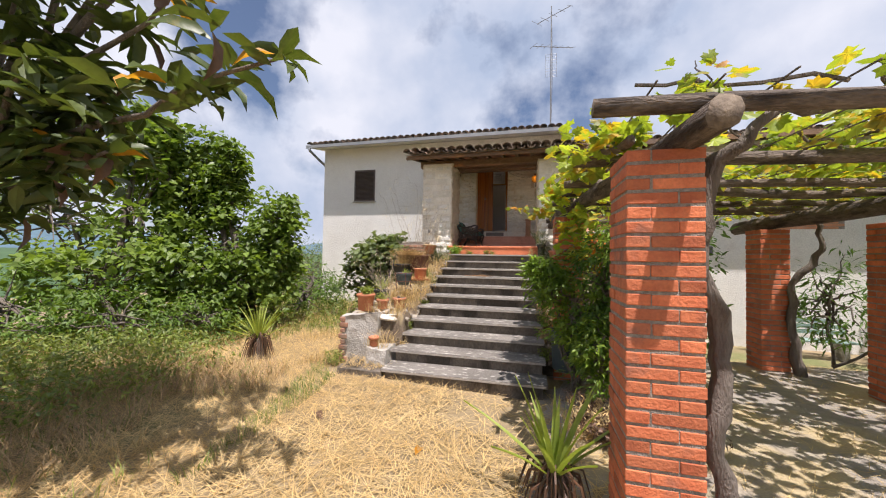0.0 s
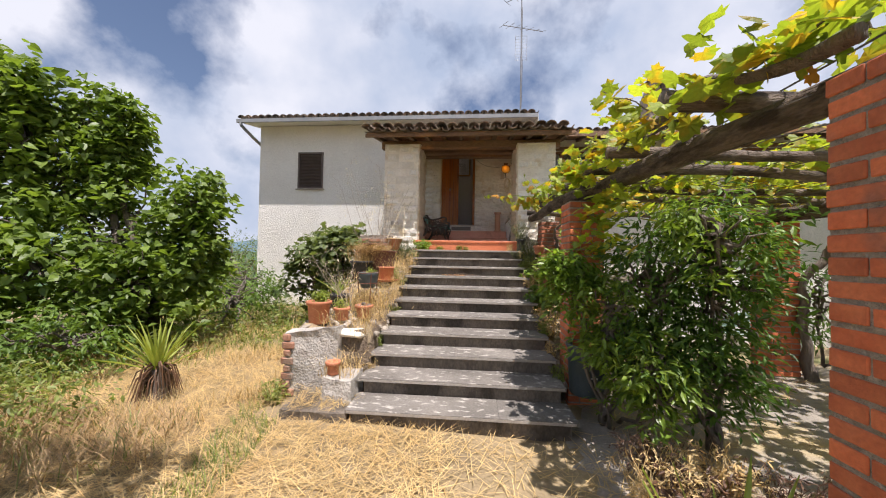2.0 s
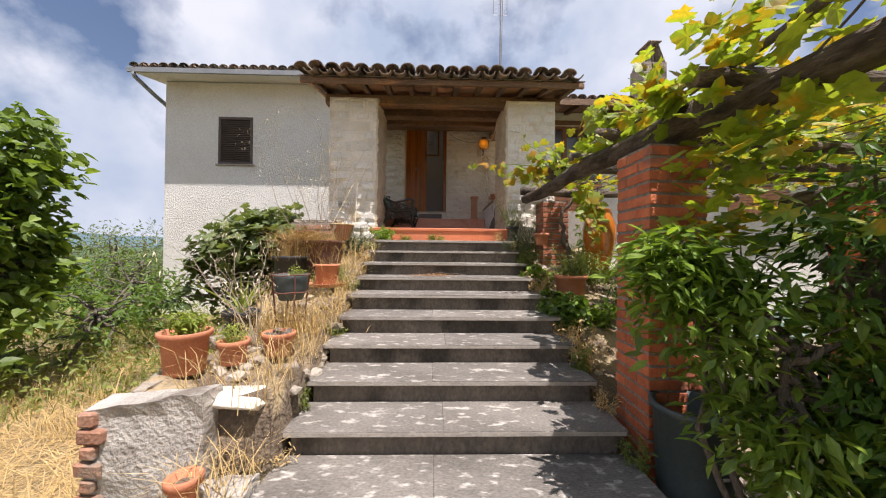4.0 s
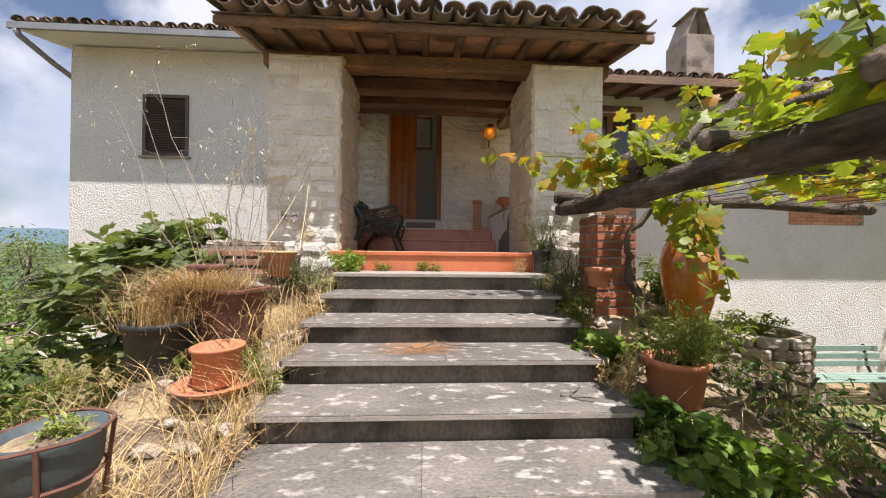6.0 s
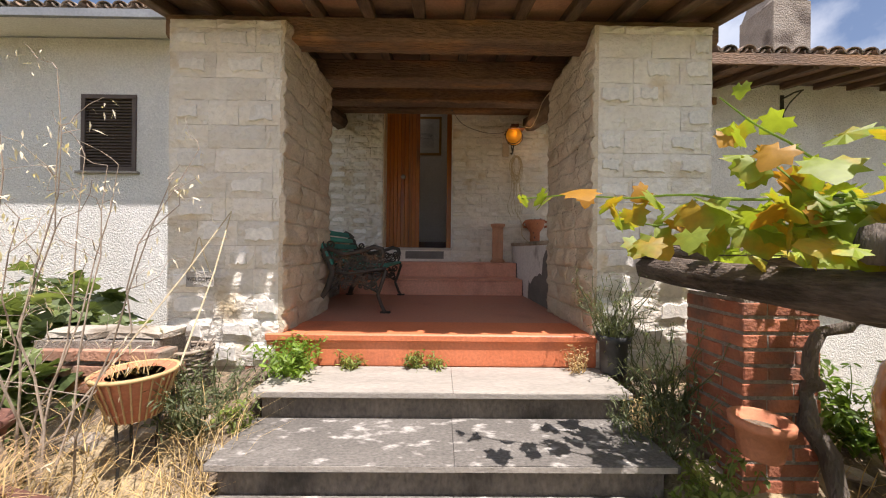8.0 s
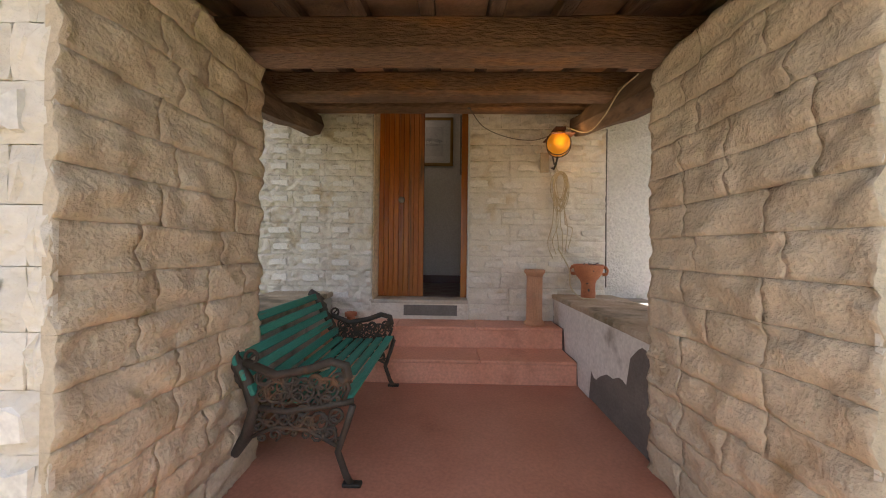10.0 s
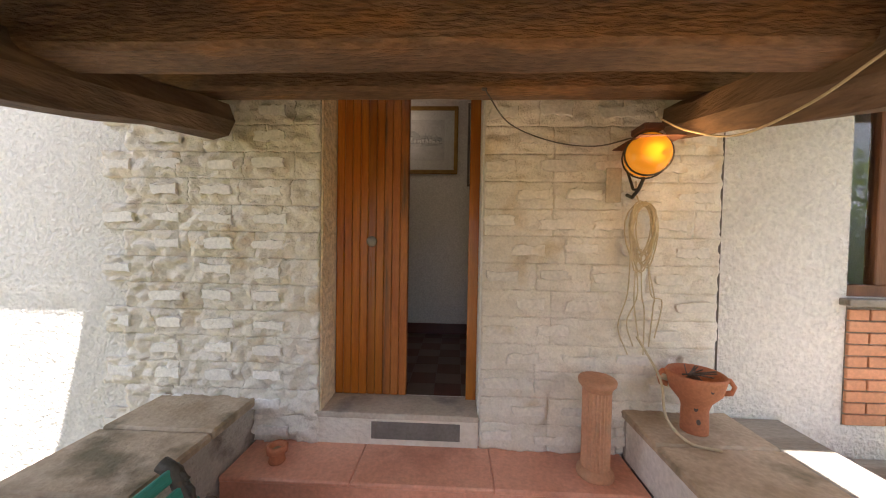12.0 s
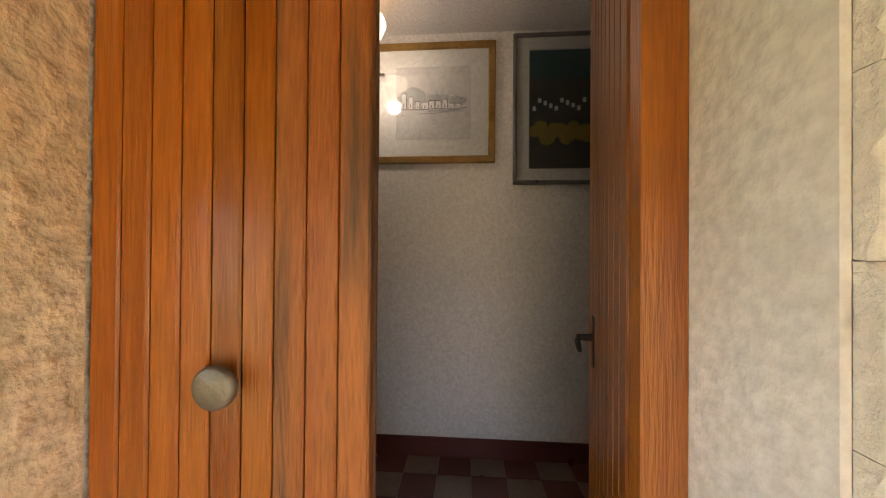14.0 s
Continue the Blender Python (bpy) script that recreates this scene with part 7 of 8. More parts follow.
blades("straw_litter", scatter(52000, -6.5, 1.9, -9.0, 1.5, lambda x, y: rg.random() < 1.15 - max(0, (x - 0.2)) * 0.55 and green_zone(x, y) < 1.6 and not (x > 0.25 and y > -5.1 and rg.random() < 0.75) and (y < -3.9 or x < -1.6), 0.012), 0.26, 0.0028, ML_STRAW, 1, 0.94, "loose golden straw and mown dry grass lying on the yard", "straw")
blades("straw_litter", scatter(5000, 1.2, 6.5, -8.5, 0.5, lambda x, y: noise.noise((x * 1.2, y * 1.2, 7)) > -0.1, 0.015), 0.18, 0.002, ML_STRAW, 2, 0.95, "thin straw litter on the gravel under the pergola", "straw")
blades("dry_grass", scatter(15000, -7.0, -1.3, -8.8, 2.5, lambda x, y: noise.noise((x * 1.1, y * 1.1, 5)) > 0.05 and green_zone(x, y) > -0.4), 0.26, 0.0025, ML_STRAW, 3, 0.25, "tufts of standing dry straw-coloured grass", "grass")
blades("green_grass", scatter(26000, -9.5, -1.5, -9.0, 3.5, lambda x, y: green_zone(x, y) > 0.7 + rg.random() * 0.5), 0.22, 0.0032, ML_WEED, 4, 0.15, "rough green grass and weeds at the yard's edge", "grass")
blades("green_grass", scatter(900, -2.4, -1.2, -7.0, -3.9, lambda x, y: abs(x + 1.55 + 0.25 * (y + 4.2)) < 0.22), 0.13, 0.003, ML_WEED, 5, 0.2, "strip of green grass along the old paving edge", "grass")
wl = scatter(1500, -8.0, -2.4, -7.5, 2.0, lambda x, y: green_zone(x, y) > 1.0)
tagged(leaf_cloud("weeds", [(x, y, z + rg.uniform(0.05, 0.42), rg.gauss(0, 1), rg.gauss(0, 1)) for x, y, z in wl for _ in range(9)], 0.075, LEAF_OVAL, ML_WEED, None, 6), "leafy green weeds along the edge of the trees", "weeds", kind="stuff")
# far meadow cover
tagged(leaf_cloud("undergrowth", [(x, y, lay(x, y) + rg.uniform(0.0, 0.5), rg.gauss(0, 1), rg.gauss(0, 1)) for x, y in [(rg.uniform(-30, -6.4), rg.uniform(2.0, 32)) for _ in range(9000)]], 0.30, LEAF_OVAL, ML_TREE, None, 7), "green undergrowth on the slope beyond the house", "undergrowth", kind="stuff")

# dry grass and weeds on the banks
bl = [(x, y, bed_l_h(y) + 0.02) for x, y in [(rg.uniform(-1.62, -0.74), rg.uniform(-3.5, -0.4)) for _ in range(1500)] if noise.noise((x * 3, y * 3, 1)) > -0.12]
blades("dry_grass", bl, 0.30, 0.0022, ML_STRAW, 8, 0.2, "dry yellow grass hanging over the bank beside the steps", "grass", 0.9)
bl = [(rg.gauss(-0.76, 0.05), rg.uniform(-3.7, -0.6)) for _ in range(420)]
blades("dry_grass", [(x, y, bed_l_h(y) + 0.02) for x, y in bl], 0.42, 0.002, ML_STRAW, 9, 0.1, "long dry grass stalks leaning over the treads", "grass", 1.0)
bl = [(-1.50 + rg.gauss(0, 0.09), -1.42 + rg.gauss(0, 0.09), -0.49) for _ in range(380)]
blades("dead_grass", bl, 0.38, 0.002, ML_STRAW, 10, 0.05, "dead straw-coloured grass spilling from the black tub", "grass", 1.5)
bl = [(x, y, bed_r_h(y) + 0.02) for x, y in [(rg.uniform(1.36, 2.7), rg.uniform(-3.25, -0.1)) for _ in range(900)] if noise.noise((x * 3, y * 3, 1)) > -0.1]
blades("dry_grass", bl, 0.26, 0.002, ML_STRAW, 11, 0.25, "thin dry grass among rubble on the bank", "grass", 0.9)


def sprig(name, at, n, h, spread, size, shape, material, label, seed, stem_m=None, cat="plant"):
    r = random.Random(seed)
    root = empty(name, at, label, cat)
    bm = bmesh.new()
    spots = []
    for i in range(n):
        a, rr = r.random() * 6.28, spread * math.sqrt(r.random())
        end = Vector((rr * math.cos(a), rr * math.sin(a), h * r.uniform(0.5, 1.0)))
        pts = bend((end.x * 0.25, end.y * 0.25, 0), end, 6, 0.10, i + seed)
        tube(bm, pts, [0.004, 0.0036, 0.003, 0.003, 0.0025, 0.002, 0.0015], 4)
        for k in range(1, 7):
            for _ in range(4):
                spots.append((pts[k].x + r.gauss(0, 0.015), pts[k].y + r.gauss(0, 0.015), pts[k].z + r.gauss(0, 0.012), r.gauss(0, 1), r.gauss(0, 1)))
    tagged(part("stem", bm, stem_m or material, root), kind="stuff")
    tagged(leaf_cloud("foliage", spots, size, shape, material, root, seed), kind="stuff")
    return root


sprig("thyme", (1.40, -0.10, 0.0), 48, 0.46, 0.30, 0.035, LEAF_NARROW, ML_THYME, "grey-green thyme spilling from a black pot", 1)
sprig("thyme", (1.62, -0.30, -0.34), 46, 0.52, 0.36, 0.035, LEAF_NARROW, ML_THYME, "wiry grey-green herb sprawling between pot and pier", 32)
sprig("thyme", (1.38, -0.60, -0.45), 34, 0.36, 0.26, 0.035, LEAF_NARROW, ML_THYME, "straggling grey-green herb beside the top step", 2)
sprig("weed", (1.70, -1.66, -0.66), 44, 0.40, 0.30, 0.05, LEAF_NARROW, ML_WEED, "straggling weeds growing from the terracotta pot", 3)
sprig("ivy", (1.45, -1.25, -0.85), 18, 0.32, 0.25, 0.075, LEAF_HEART, ML_BRIGHT, "fresh green ivy leaves climbing beside the steps", 4)
sprig("ivy", (1.42, -2.15, -1.15), 16, 0.30, 0.22, 0.065, LEAF_HEART, ML_TREE, "green ivy trailing over the edge of the steps", 5)
sprig("ivy", (1.75, -2.15, -1.10), 14, 0.30, 0.22, 0.06, LEAF_HEART, ML_BRIGHT, "green ivy on the bank", 6)
sprig("weed", (-0.95, -0.46, -0.40), 60, 0.38, 0.30, 0.045, LEAF_NARROW, ML_THYME, "dusty herb beside the top steps", 7)
sprig("weed", (-0.62, -0.16, -0.21), 34, 0.22, 0.22, 0.045, LEAF_OVAL, ML_BRIGHT, "bright green weed at the pillar's foot", 8)
sprig("weed", (-0.28, -0.06, -0.21), 10, 0.10, 0.08, 0.03, LEAF_OVAL, ML_WEED, "small green weed in the joint of the top step", 9)
sprig("weed", (0.14, -0.05, -0.21), 9, 0.11, 0.06, 0.03, LEAF_OVAL, ML_WEED, "small green weed in the joint of the top step", 10)
sprig("weed", (0.28, -0.05, -0.21), 7, 0.08, 0.05, 0.03, LEAF_OVAL, ML_WEED, "small green weed in the joint of the top step", 11)
sprig("weed", (1.20, -0.09, -0.21), 12, 0.16, 0.11, 0.03, LEAF_NARROW, ML_STRAW, "dry weed at the end of the top step", 12)
sprig("succulent", (-1.03, -2.47, -0.60), 8, 0.06, 0.07, 0.024, LEAF_OVAL, ML_YUCCA, "yellow-green succulent in the iron stand", 31)
sprig("weed", (-0.86, -1.60, -0.80), 20, 0.28, 0.12, 0.035, LEAF_NARROW, ML_WEED, "upright green weed beside the terracotta pot", 13)
sprig("weed", (-1.35, -1.45, -0.78), 16, 0.22, 0.16, 0.05, LEAF_OVAL, ML_WEED, "green weed between the pots", 14)
sprig("succulent", (-1.45, -3.15, -0.95), 18, 0.16, 0.13, 0.05, LEAF_OVAL, ML_YUCCA, "yellow-green succulent in the tub", 15)
sprig("succulent", (-1.20, -3.05, -1.02), 12, 0.14, 0.10, 0.04, LEAF_NARROW, ML_YUCCA, "spiky green plant in a clay pot", 16)
sprig("weed", (2.86, -0.98, -0.62), 22, 0.16, 0.22, 0.04, LEAF_OVAL, ML_WEED, "green tuft growing in the stone planter", 17)
sprig("weed", (-1.62, -3.75, GROUND), 18, 0.22, 0.18, 0.05, LEAF_OVAL, ML_WEED, "green weed at the foot of the retaining wall", 18)
sprig("weed", (1.9, -4.9, GROUND), 40, 0.25, 0.4, 0.05, LEAF_OVAL, ML_DEAD, "brown dead undergrowth at the foot of the shrub", 19)
sprig("weed", (2.5, -0.5, -0.45), 24, 0.45, 0.25, 0.07, LEAF_OVAL, ML_TREE, "green leaves around the amber jar", 20)
sprig("weed", (2.1, -1.35, -0.75), 24, 0.40, 0.28, 0.06, LEAF_OVAL, ML_WEED, "weeds in front of the amber jar", 21)


# tall dry weed stalks on the left bank
def dry_stalk(at, h, seed, label):
    r = random.Random(seed)
    bm = bmesh.new()
    seeds = []
    for i in range(7):
        top = Vector((at[0] + r.gauss(-0.05, 0.30), at[1] + r.gauss(0, 0.15), at[2] + h * r.uniform(0.7, 1.05)))
        pts = bend(at, top, 8, 0.12, i + seed)
        tube(bm, pts, [0.0055 - 0.00048 * k for k in range(9)], 5)
        for k in range(3, 9):
            e = pts[k] + Vector((r.gauss(0, 0.16), r.gauss(0, 0.12), r.uniform(0.05, 0.22)))
            tube(bm, bend(pts[k], e, 4, 0.06, k + i * 9.0), [0.002, 0.0018, 0.0015, 0.0012, 0.001], 4)
            for _ in range(7 if k > 4 else 2):
                seeds.append((e.x + r.gauss(0, 0.04) - at[0], e.y + r.gauss(0, 0.03) - at[1], e.z - abs(r.gauss(0, 0.07)) - at[2], r.gauss(0, 1), r.gauss(0, 1)))
    bmesh.ops.translate(bm, verts=bm.verts, vec=-Vector(at))
    root = empty("dry_weed", at, label, "plant")
    tagged(part("stalk", bm, M_STALK, root), kind="stuff")
    tagged(leaf_cloud("seed_head", seeds, 0.042, LEAF_NARROW, ML_PALE, root, seed, 0.9), kind="stuff")


dry_stalk((-1.24, -0.95, -0.66), 1.95, 3, "tall dead branching weed with pale seed heads")
dry_stalk((-1.42, -0.92, -0.66), 1.7, 14, "tall dead weed with thin branching stalks")
dry_stalk((-1.20, -2.75, -1.12), 0.75, 25, "dry wild oat stalks with drooping pale heads")

# litter on the treads
y8, z8 = step_front(7)
blades("pine_needles", [(rg.gauss(0.12, 0.13), rg.uniform(y8 + 0.10, y8 + 0.34), z8 + 0.006) for _ in range(420)], 0.10, 0.0014, pm("rusty_needles", (0.36, 0.17, 0.06), (0.46, 0.25, 0.10), 8, 0.8, 0.0, island=0.3), 12, 0.97, "small heap of rusty pine needles on a tread", "needles")
bm = bmesh.new()
y7, z7 = step_front(6)
tube(bm, bend((0.95, y7 + 0.18, z7 + 0.012), (1.12, y7 + 0.10, z7 + 0.02), 5, 0.05, 1.0), 0.005, 5)
tube(bm, bend((1.0, y7 + 0.16, z7 + 0.012), (1.10, y7 + 0.25, z7 + 0.03), 5, 0.05, 2.0), 0.004, 5)
tagged(link("fallen_twig", bm, M_BARK), "small dry forked twig lying on a tread", "twig")
bm = bmesh.new()
tube(bm, bend((0.05, y8 + 0.2, z8 + 0.03), (0.55, y8 + 0.22, z8 + 0.02), 8, 0.10, 3.0), 0.004, 5)
tagged(link("fallen_twig", bm, M_BARK), "thin dry twig lying on the needles", "twig")
for i, (x, y) in enumerate(((0.25, -5.6), (-0.3, -6.4), (0.55, -6.3), (-0.9, -5.2), (0.0, -7.0))):
    lo = new("fallen_leaf", leaf_me[8 if i % 2 == 0 else 9])
    lo.matrix_basis = Matrix.LocRotScale((x, y, lay(x, y) + 0.03), Euler((0.1, 0.2, i * 1.3)), (0.17, 0.17, 0.17))
    tagged(lo, "fallen curled loquat leaf on the straw", "leaf", "fallen leaves")

blades("straw_litter", [(rg.uniform(-1.32, -0.76), rg.uniform(-4.12, -3.62), -1.775) for _ in range(260)], 0.24, 0.0026, ML_STRAW, 13, 0.9, "straw lying over the broken kerb", "straw")
blades("dry_grass", [(rg.uniform(-1.1, -0.74), rg.uniform(-3.9, -3.5), -1.57) for _ in range(130)] + [(rg.gauss(-1.75, 0.15), rg.uniform(-3.9, -1.5), GROUND) for _ in range(900)], 0.34, 0.0024, ML_STRAW, 14, 0.15, "dry grass at the foot of the retaining wall", "grass", 0.9)
for i in range(9):
    a = i * 2.4
    cone = link("pine_cone", lathe([(0.006, 0), (0.022, 0.008), (0.030, 0.024), (0.024, 0.046), (0.012, 0.064), (0.003, 0.072)], 10, 0.012), M_BARK)
    cone.matrix_basis = pose(-0.98 + 0.014 * i ** 0.5 * 2.2 * math.cos(a), -2.86 + 0.014 * i ** 0.5 * 2.2 * math.sin(a), -1.012 + (0.03 if i == 0 else 0), 70 * math.cos(a), 70 * math.sin(a), i * 40)
    tagged(cone, "brown open pine cone lying in a clay pot", "pine cone", "pine cones in the pot")

blades("dead_grass", [(-1.12 + rg.gauss(0, 0.06), -0.66 + rg.gauss(0, 0.06), -0.05) for _ in range(60)], 0.14, 0.002, ML_STRAW, 15, 0.3, "dry stems in the basket pot", "grass")
blades("dead_grass", [(-1.30 + rg.uniform(-0.25, 0.25), -1.22 + rg.gauss(0, 0.07), -0.33) for _ in range(260)], 0.30, 0.002, ML_STRAW, 16, 0.1, "dead grass hanging over the rusty planter", "grass", 1.4)

for i, (x, y) in enumerate(((1.42, -0.35), (1.45, -0.8), (1.40, -1.55), (1.9, -1.2), (2.2, -2.0), (1.42, -2.6), (2.35, -1.5), (1.85, -0.35), (1.9, -2.7))):
    sprig("weed", (x, y, bed_r_h(y) - 0.02), 16, 0.30 + 0.06 * (i % 3), 0.20, 0.045, (LEAF_NARROW, LEAF_OVAL)[i % 2], (ML_THYME, ML_WEED, ML_STRAW)[i % 3], ("dusty grey-green herb on the bank", "green weed among rubble on the bank", "dry straw-coloured weed on the bank")[i % 3], 90 + i)

# tangle on the bank under the vine, its shade put into dark leaves
tree("undergrowth_bush", "tangled low bush over rubble, leaves coloured dark for the vine's shade", (2.15, -2.3, -1.35),
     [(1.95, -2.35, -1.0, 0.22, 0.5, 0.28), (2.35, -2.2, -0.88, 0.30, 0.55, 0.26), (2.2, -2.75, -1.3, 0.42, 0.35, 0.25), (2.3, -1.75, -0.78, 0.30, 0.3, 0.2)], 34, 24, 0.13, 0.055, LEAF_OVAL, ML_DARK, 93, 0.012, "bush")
sprig("ivy", (1.52, -1.95, -1.02), 18, 0.26, 0.22, 0.085, LEAF_HEART, ML_TREE, "large fresh ivy leaves under the terracotta pot", 94)
blades("dry_grass", [(rg.gauss(-1.06, 0.14), rg.gauss(-2.50, 0.16), -1.08) for _ in range(420)], 0.42, 0.0024, ML_STRAW, 42, 0.15, "tall dry grass round the iron stand", "grass", 0.8)
blades("dead_grass", [(rg.gauss(-1.42, 0.13), rg.gauss(-1.28, 0.10), -0.36 + 0.10 * rg.random()) for _ in range(900)], 0.36, 0.0024, M_DEADGRASS, 41, 0.58, "arching mound of dead brown grass between tub and planter", "grass", 1.5)
blades("dry_grass", [(rg.gauss(-1.15, 0.22), rg.gauss(-1.15, 0.22), -0.62 + 0.25 * rg.random()) for _ in range(450)], 0.30, 0.0022, ML_STRAW, 17, 0.45, "matted dead grass hanging over the planter and pots", "grass", 1.3)
blades("dry_grass", [(x, y, bed_l_h(y) + 0.02) for x, y in [(rg.gauss(-1.1, 0.2), rg.uniform(-2.7, -1.4)) for _ in range(260)]], 0.30, 0.0022, ML_STRAW, 18, 0.5, "flattened straw-coloured grass between the pots", "grass", 1.2)
# brown dead heap and needles under the shrub
for i, (x, y) in enumerate(((1.75, -4.55), (2.1, -4.7), (2.45, -4.85), (1.6, -4.85))):
    sprig("dead_weed", (x, y, GROUND), 34, 0.30, 0.30, 0.05, LEAF_NARROW, (ML_DEAD, ML_STRAW)[i % 2], "brown dead undergrowth heaped at the foot of the shrub", 120 + i)
for i, k in enumerate((1, 2, 3, 4, 5, 6, 8, 9)):
    yk, zk = step_front(k)
    sprig("weed", (-0.72 - 0.02 * (i % 3), yk + 0.30, zk - 0.05), 9, 0.16 + 0.03 * (i % 3), 0.10, 0.035, (LEAF_NARROW, LEAF_OVAL)[i % 2], (ML_STRAW, ML_WEED)[i % 2], ("dry weed at the end of a tread", "small green weed at the end of a tread")[i % 2], 130 + i)
    sprig("weed", (1.33 + 0.02 * (i % 2), yk + 0.28, zk - 0.05), 10, 0.18 + 0.03 * (i % 3), 0.11, 0.035, (LEAF_OVAL, LEAF_NARROW)[i % 2], (ML_WEED, ML_STRAW)[i % 2], ("small green weed at the end of a tread", "dry weed at the end of a tread")[i % 2], 140 + i)
# rank growth at the yard's edge under the loquat
rank = [(x, y, lay(x, y)) for x, y in [(rg.uniform(-5.4, -1.5), rg.uniform(-6.9, -4.2)) for _ in range(9000)] if x < -2.3 - 0.55 * (y + 6.4) * (-0.35 if y > -5.2 else 0.6) + 0.8 * noise.noise((x, y, 3))]
blades("dry_grass", rank[:6800], 0.36, 0.0026, M_DEADGRASS, 19, 0.45, "tangled standing dry grass at the edge of the yard", "grass", 0.8)
blades("green_grass", rank[6200:], 0.28, 0.0034, ML_WEED, 20, 0.2, "rank green grass under the loquat tree", "grass", 0.7)
tagged(leaf_cloud("weeds", [(x + rg.gauss(0, 0.08), y + rg.gauss(0, 0.08), z + rg.uniform(0.05, 0.48), rg.gauss(0, 1), rg.gauss(0, 1)) for x, y, z in rank[::5] if x < -2.9 for _ in range(7)], 0.07, LEAF_OVAL, ML_WEED, None, 21), "leafy green weeds growing through dry grass", "weeds", kind="stuff")

# ---- pieces: stones, bricks, roof tiles ----
def chunk_mesh(w, h, d, seed, rough, flat=0.0):
    """A split stone: front to -y, uneven, with its back at y = 0."""
    r = random.Random(seed)
    nx_, nz_ = 5, 3
    vs, fs = [], []
    for j in range(nz_ + 1):
        for i in range(nx_ + 1):
            ex = i in (0, nx_) or j in (0, nz_)
            y = -d * (0.55 if ex else 1.0) + (r.uniform(-rough, rough) * (0.6 if ex else 1.0))
            if flat and not ex:
                y = -d * (1 + flat) + r.uniform(-0.001, 0.001)
            jx = r.uniform(-0.012, 0.012) if 0 < i < nx_ else 0.0
            jz = r.uniform(-0.007, 0.007) if 0 < j < nz_ else 0.0
            vs.append((-w / 2 + w * i / nx_ + jx, y, -h / 2 + h * j / nz_ + jz))
    for j in range(nz_):
        for i in range(nx_):
            p = j * (nx_ + 1) + i
            fs.append((p, p + 1, p + nx_ + 2, p + nx_ + 1))
    o = len(vs)
    vs += [(-w / 2, 0, -h / 2), (w / 2, 0, -h / 2), (w / 2, 0, h / 2), (-w / 2, 0, h / 2)]
    bot = list(range(nx_ + 1))
    top = [nz_ * (nx_ + 1) + i for i in range(nx_ + 1)]
    lef = [j * (nx_ + 1) for j in range(nz_ + 1)]
    rig = [j * (nx_ + 1) + nx_ for j in range(nz_ + 1)]
    fs.append((o, o + 1, *reversed(bot)))
    fs.append((o + 2, o + 3, *top))
    fs.append((o + 3, o, *lef))
    fs.append((o + 1, o + 2, *reversed(rig)))
    me = bpy.data.meshes.new("stone")
    me.from_pydata(vs, [], fs)
    me.update()
    return me


stone_cache = {}


def stone(parent, m, w, h, d, material, seed, rough=0.006, flat=0.0):
    key = (round(w, 2), round(h, 3), seed % 5, material.name, flat)
    if key not in stone_cache:
        me = chunk_mesh(w, h, d, hash((round(w * 100), seed % 5)) % 1000, rough, flat)
        me.materials.append(material)
        stone_cache[key] = me
    ob = new("stone", stone_cache[key])
    ob.parent = parent
    ob.matrix_parent_inverse = Matrix.Translation(-parent.location)
    ob.matrix_basis = m


def clad(parent, length, z0, z1, rows, place, widths, material, seed, d=0.03, rough=0.008, gap=0.004, hole=None, material2=None, flats=0.0, clip=None, boss=False):
    """Rows of stones along a face; place(s, z) gives the pose of a stone's centre."""
    r = random.Random(seed)
    z = z0
    k = 0
    while z < z1 - 0.02:
        h = min(rows[k % len(rows)], z1 - z)
        s = 0.0
        end = length
        while s < end - 0.01:
            w = r.choice(widths)
            if end - s - w < 0.07:
                w = end - s
            w = round(min(w, end - s), 2) or 0.01
            mid = s + w / 2
            if not (clip and clip(mid, z)):
                fl = flats if r.random() < 0.45 else 0.0
                if boss and w > 0.14 and h > 0.1 and r.random() < 0.72:
                    bo = new("plaque", ME_PLAQUE[r.randrange(6)])
                    bo.parent = parent
                    bo.matrix_basis = place(mid + r.uniform(-0.01, 0.01), z + h / 2) @ Matrix.LocRotScale((0, 0.003 - d, r.uniform(-0.008, 0.008)), Euler((0, r.uniform(-0.06, 0.06), 0)), (w * r.uniform(0.50, 0.68) / 0.17, 0.95, h * r.uniform(0.42, 0.58) / 0.06))
                stone(parent, place(mid, z + h / 2), w - gap, h - gap, d, material2 if (material2 and fl) else material, r.randrange(99), rough, fl)
            s += w
        z += h
        k += 1


def facing(x, y, yaw):
    return lambda s, z: pose(x + s * math.cos(radians(yaw)), y + s * math.sin(radians(yaw)), z, 0, 0, yaw)


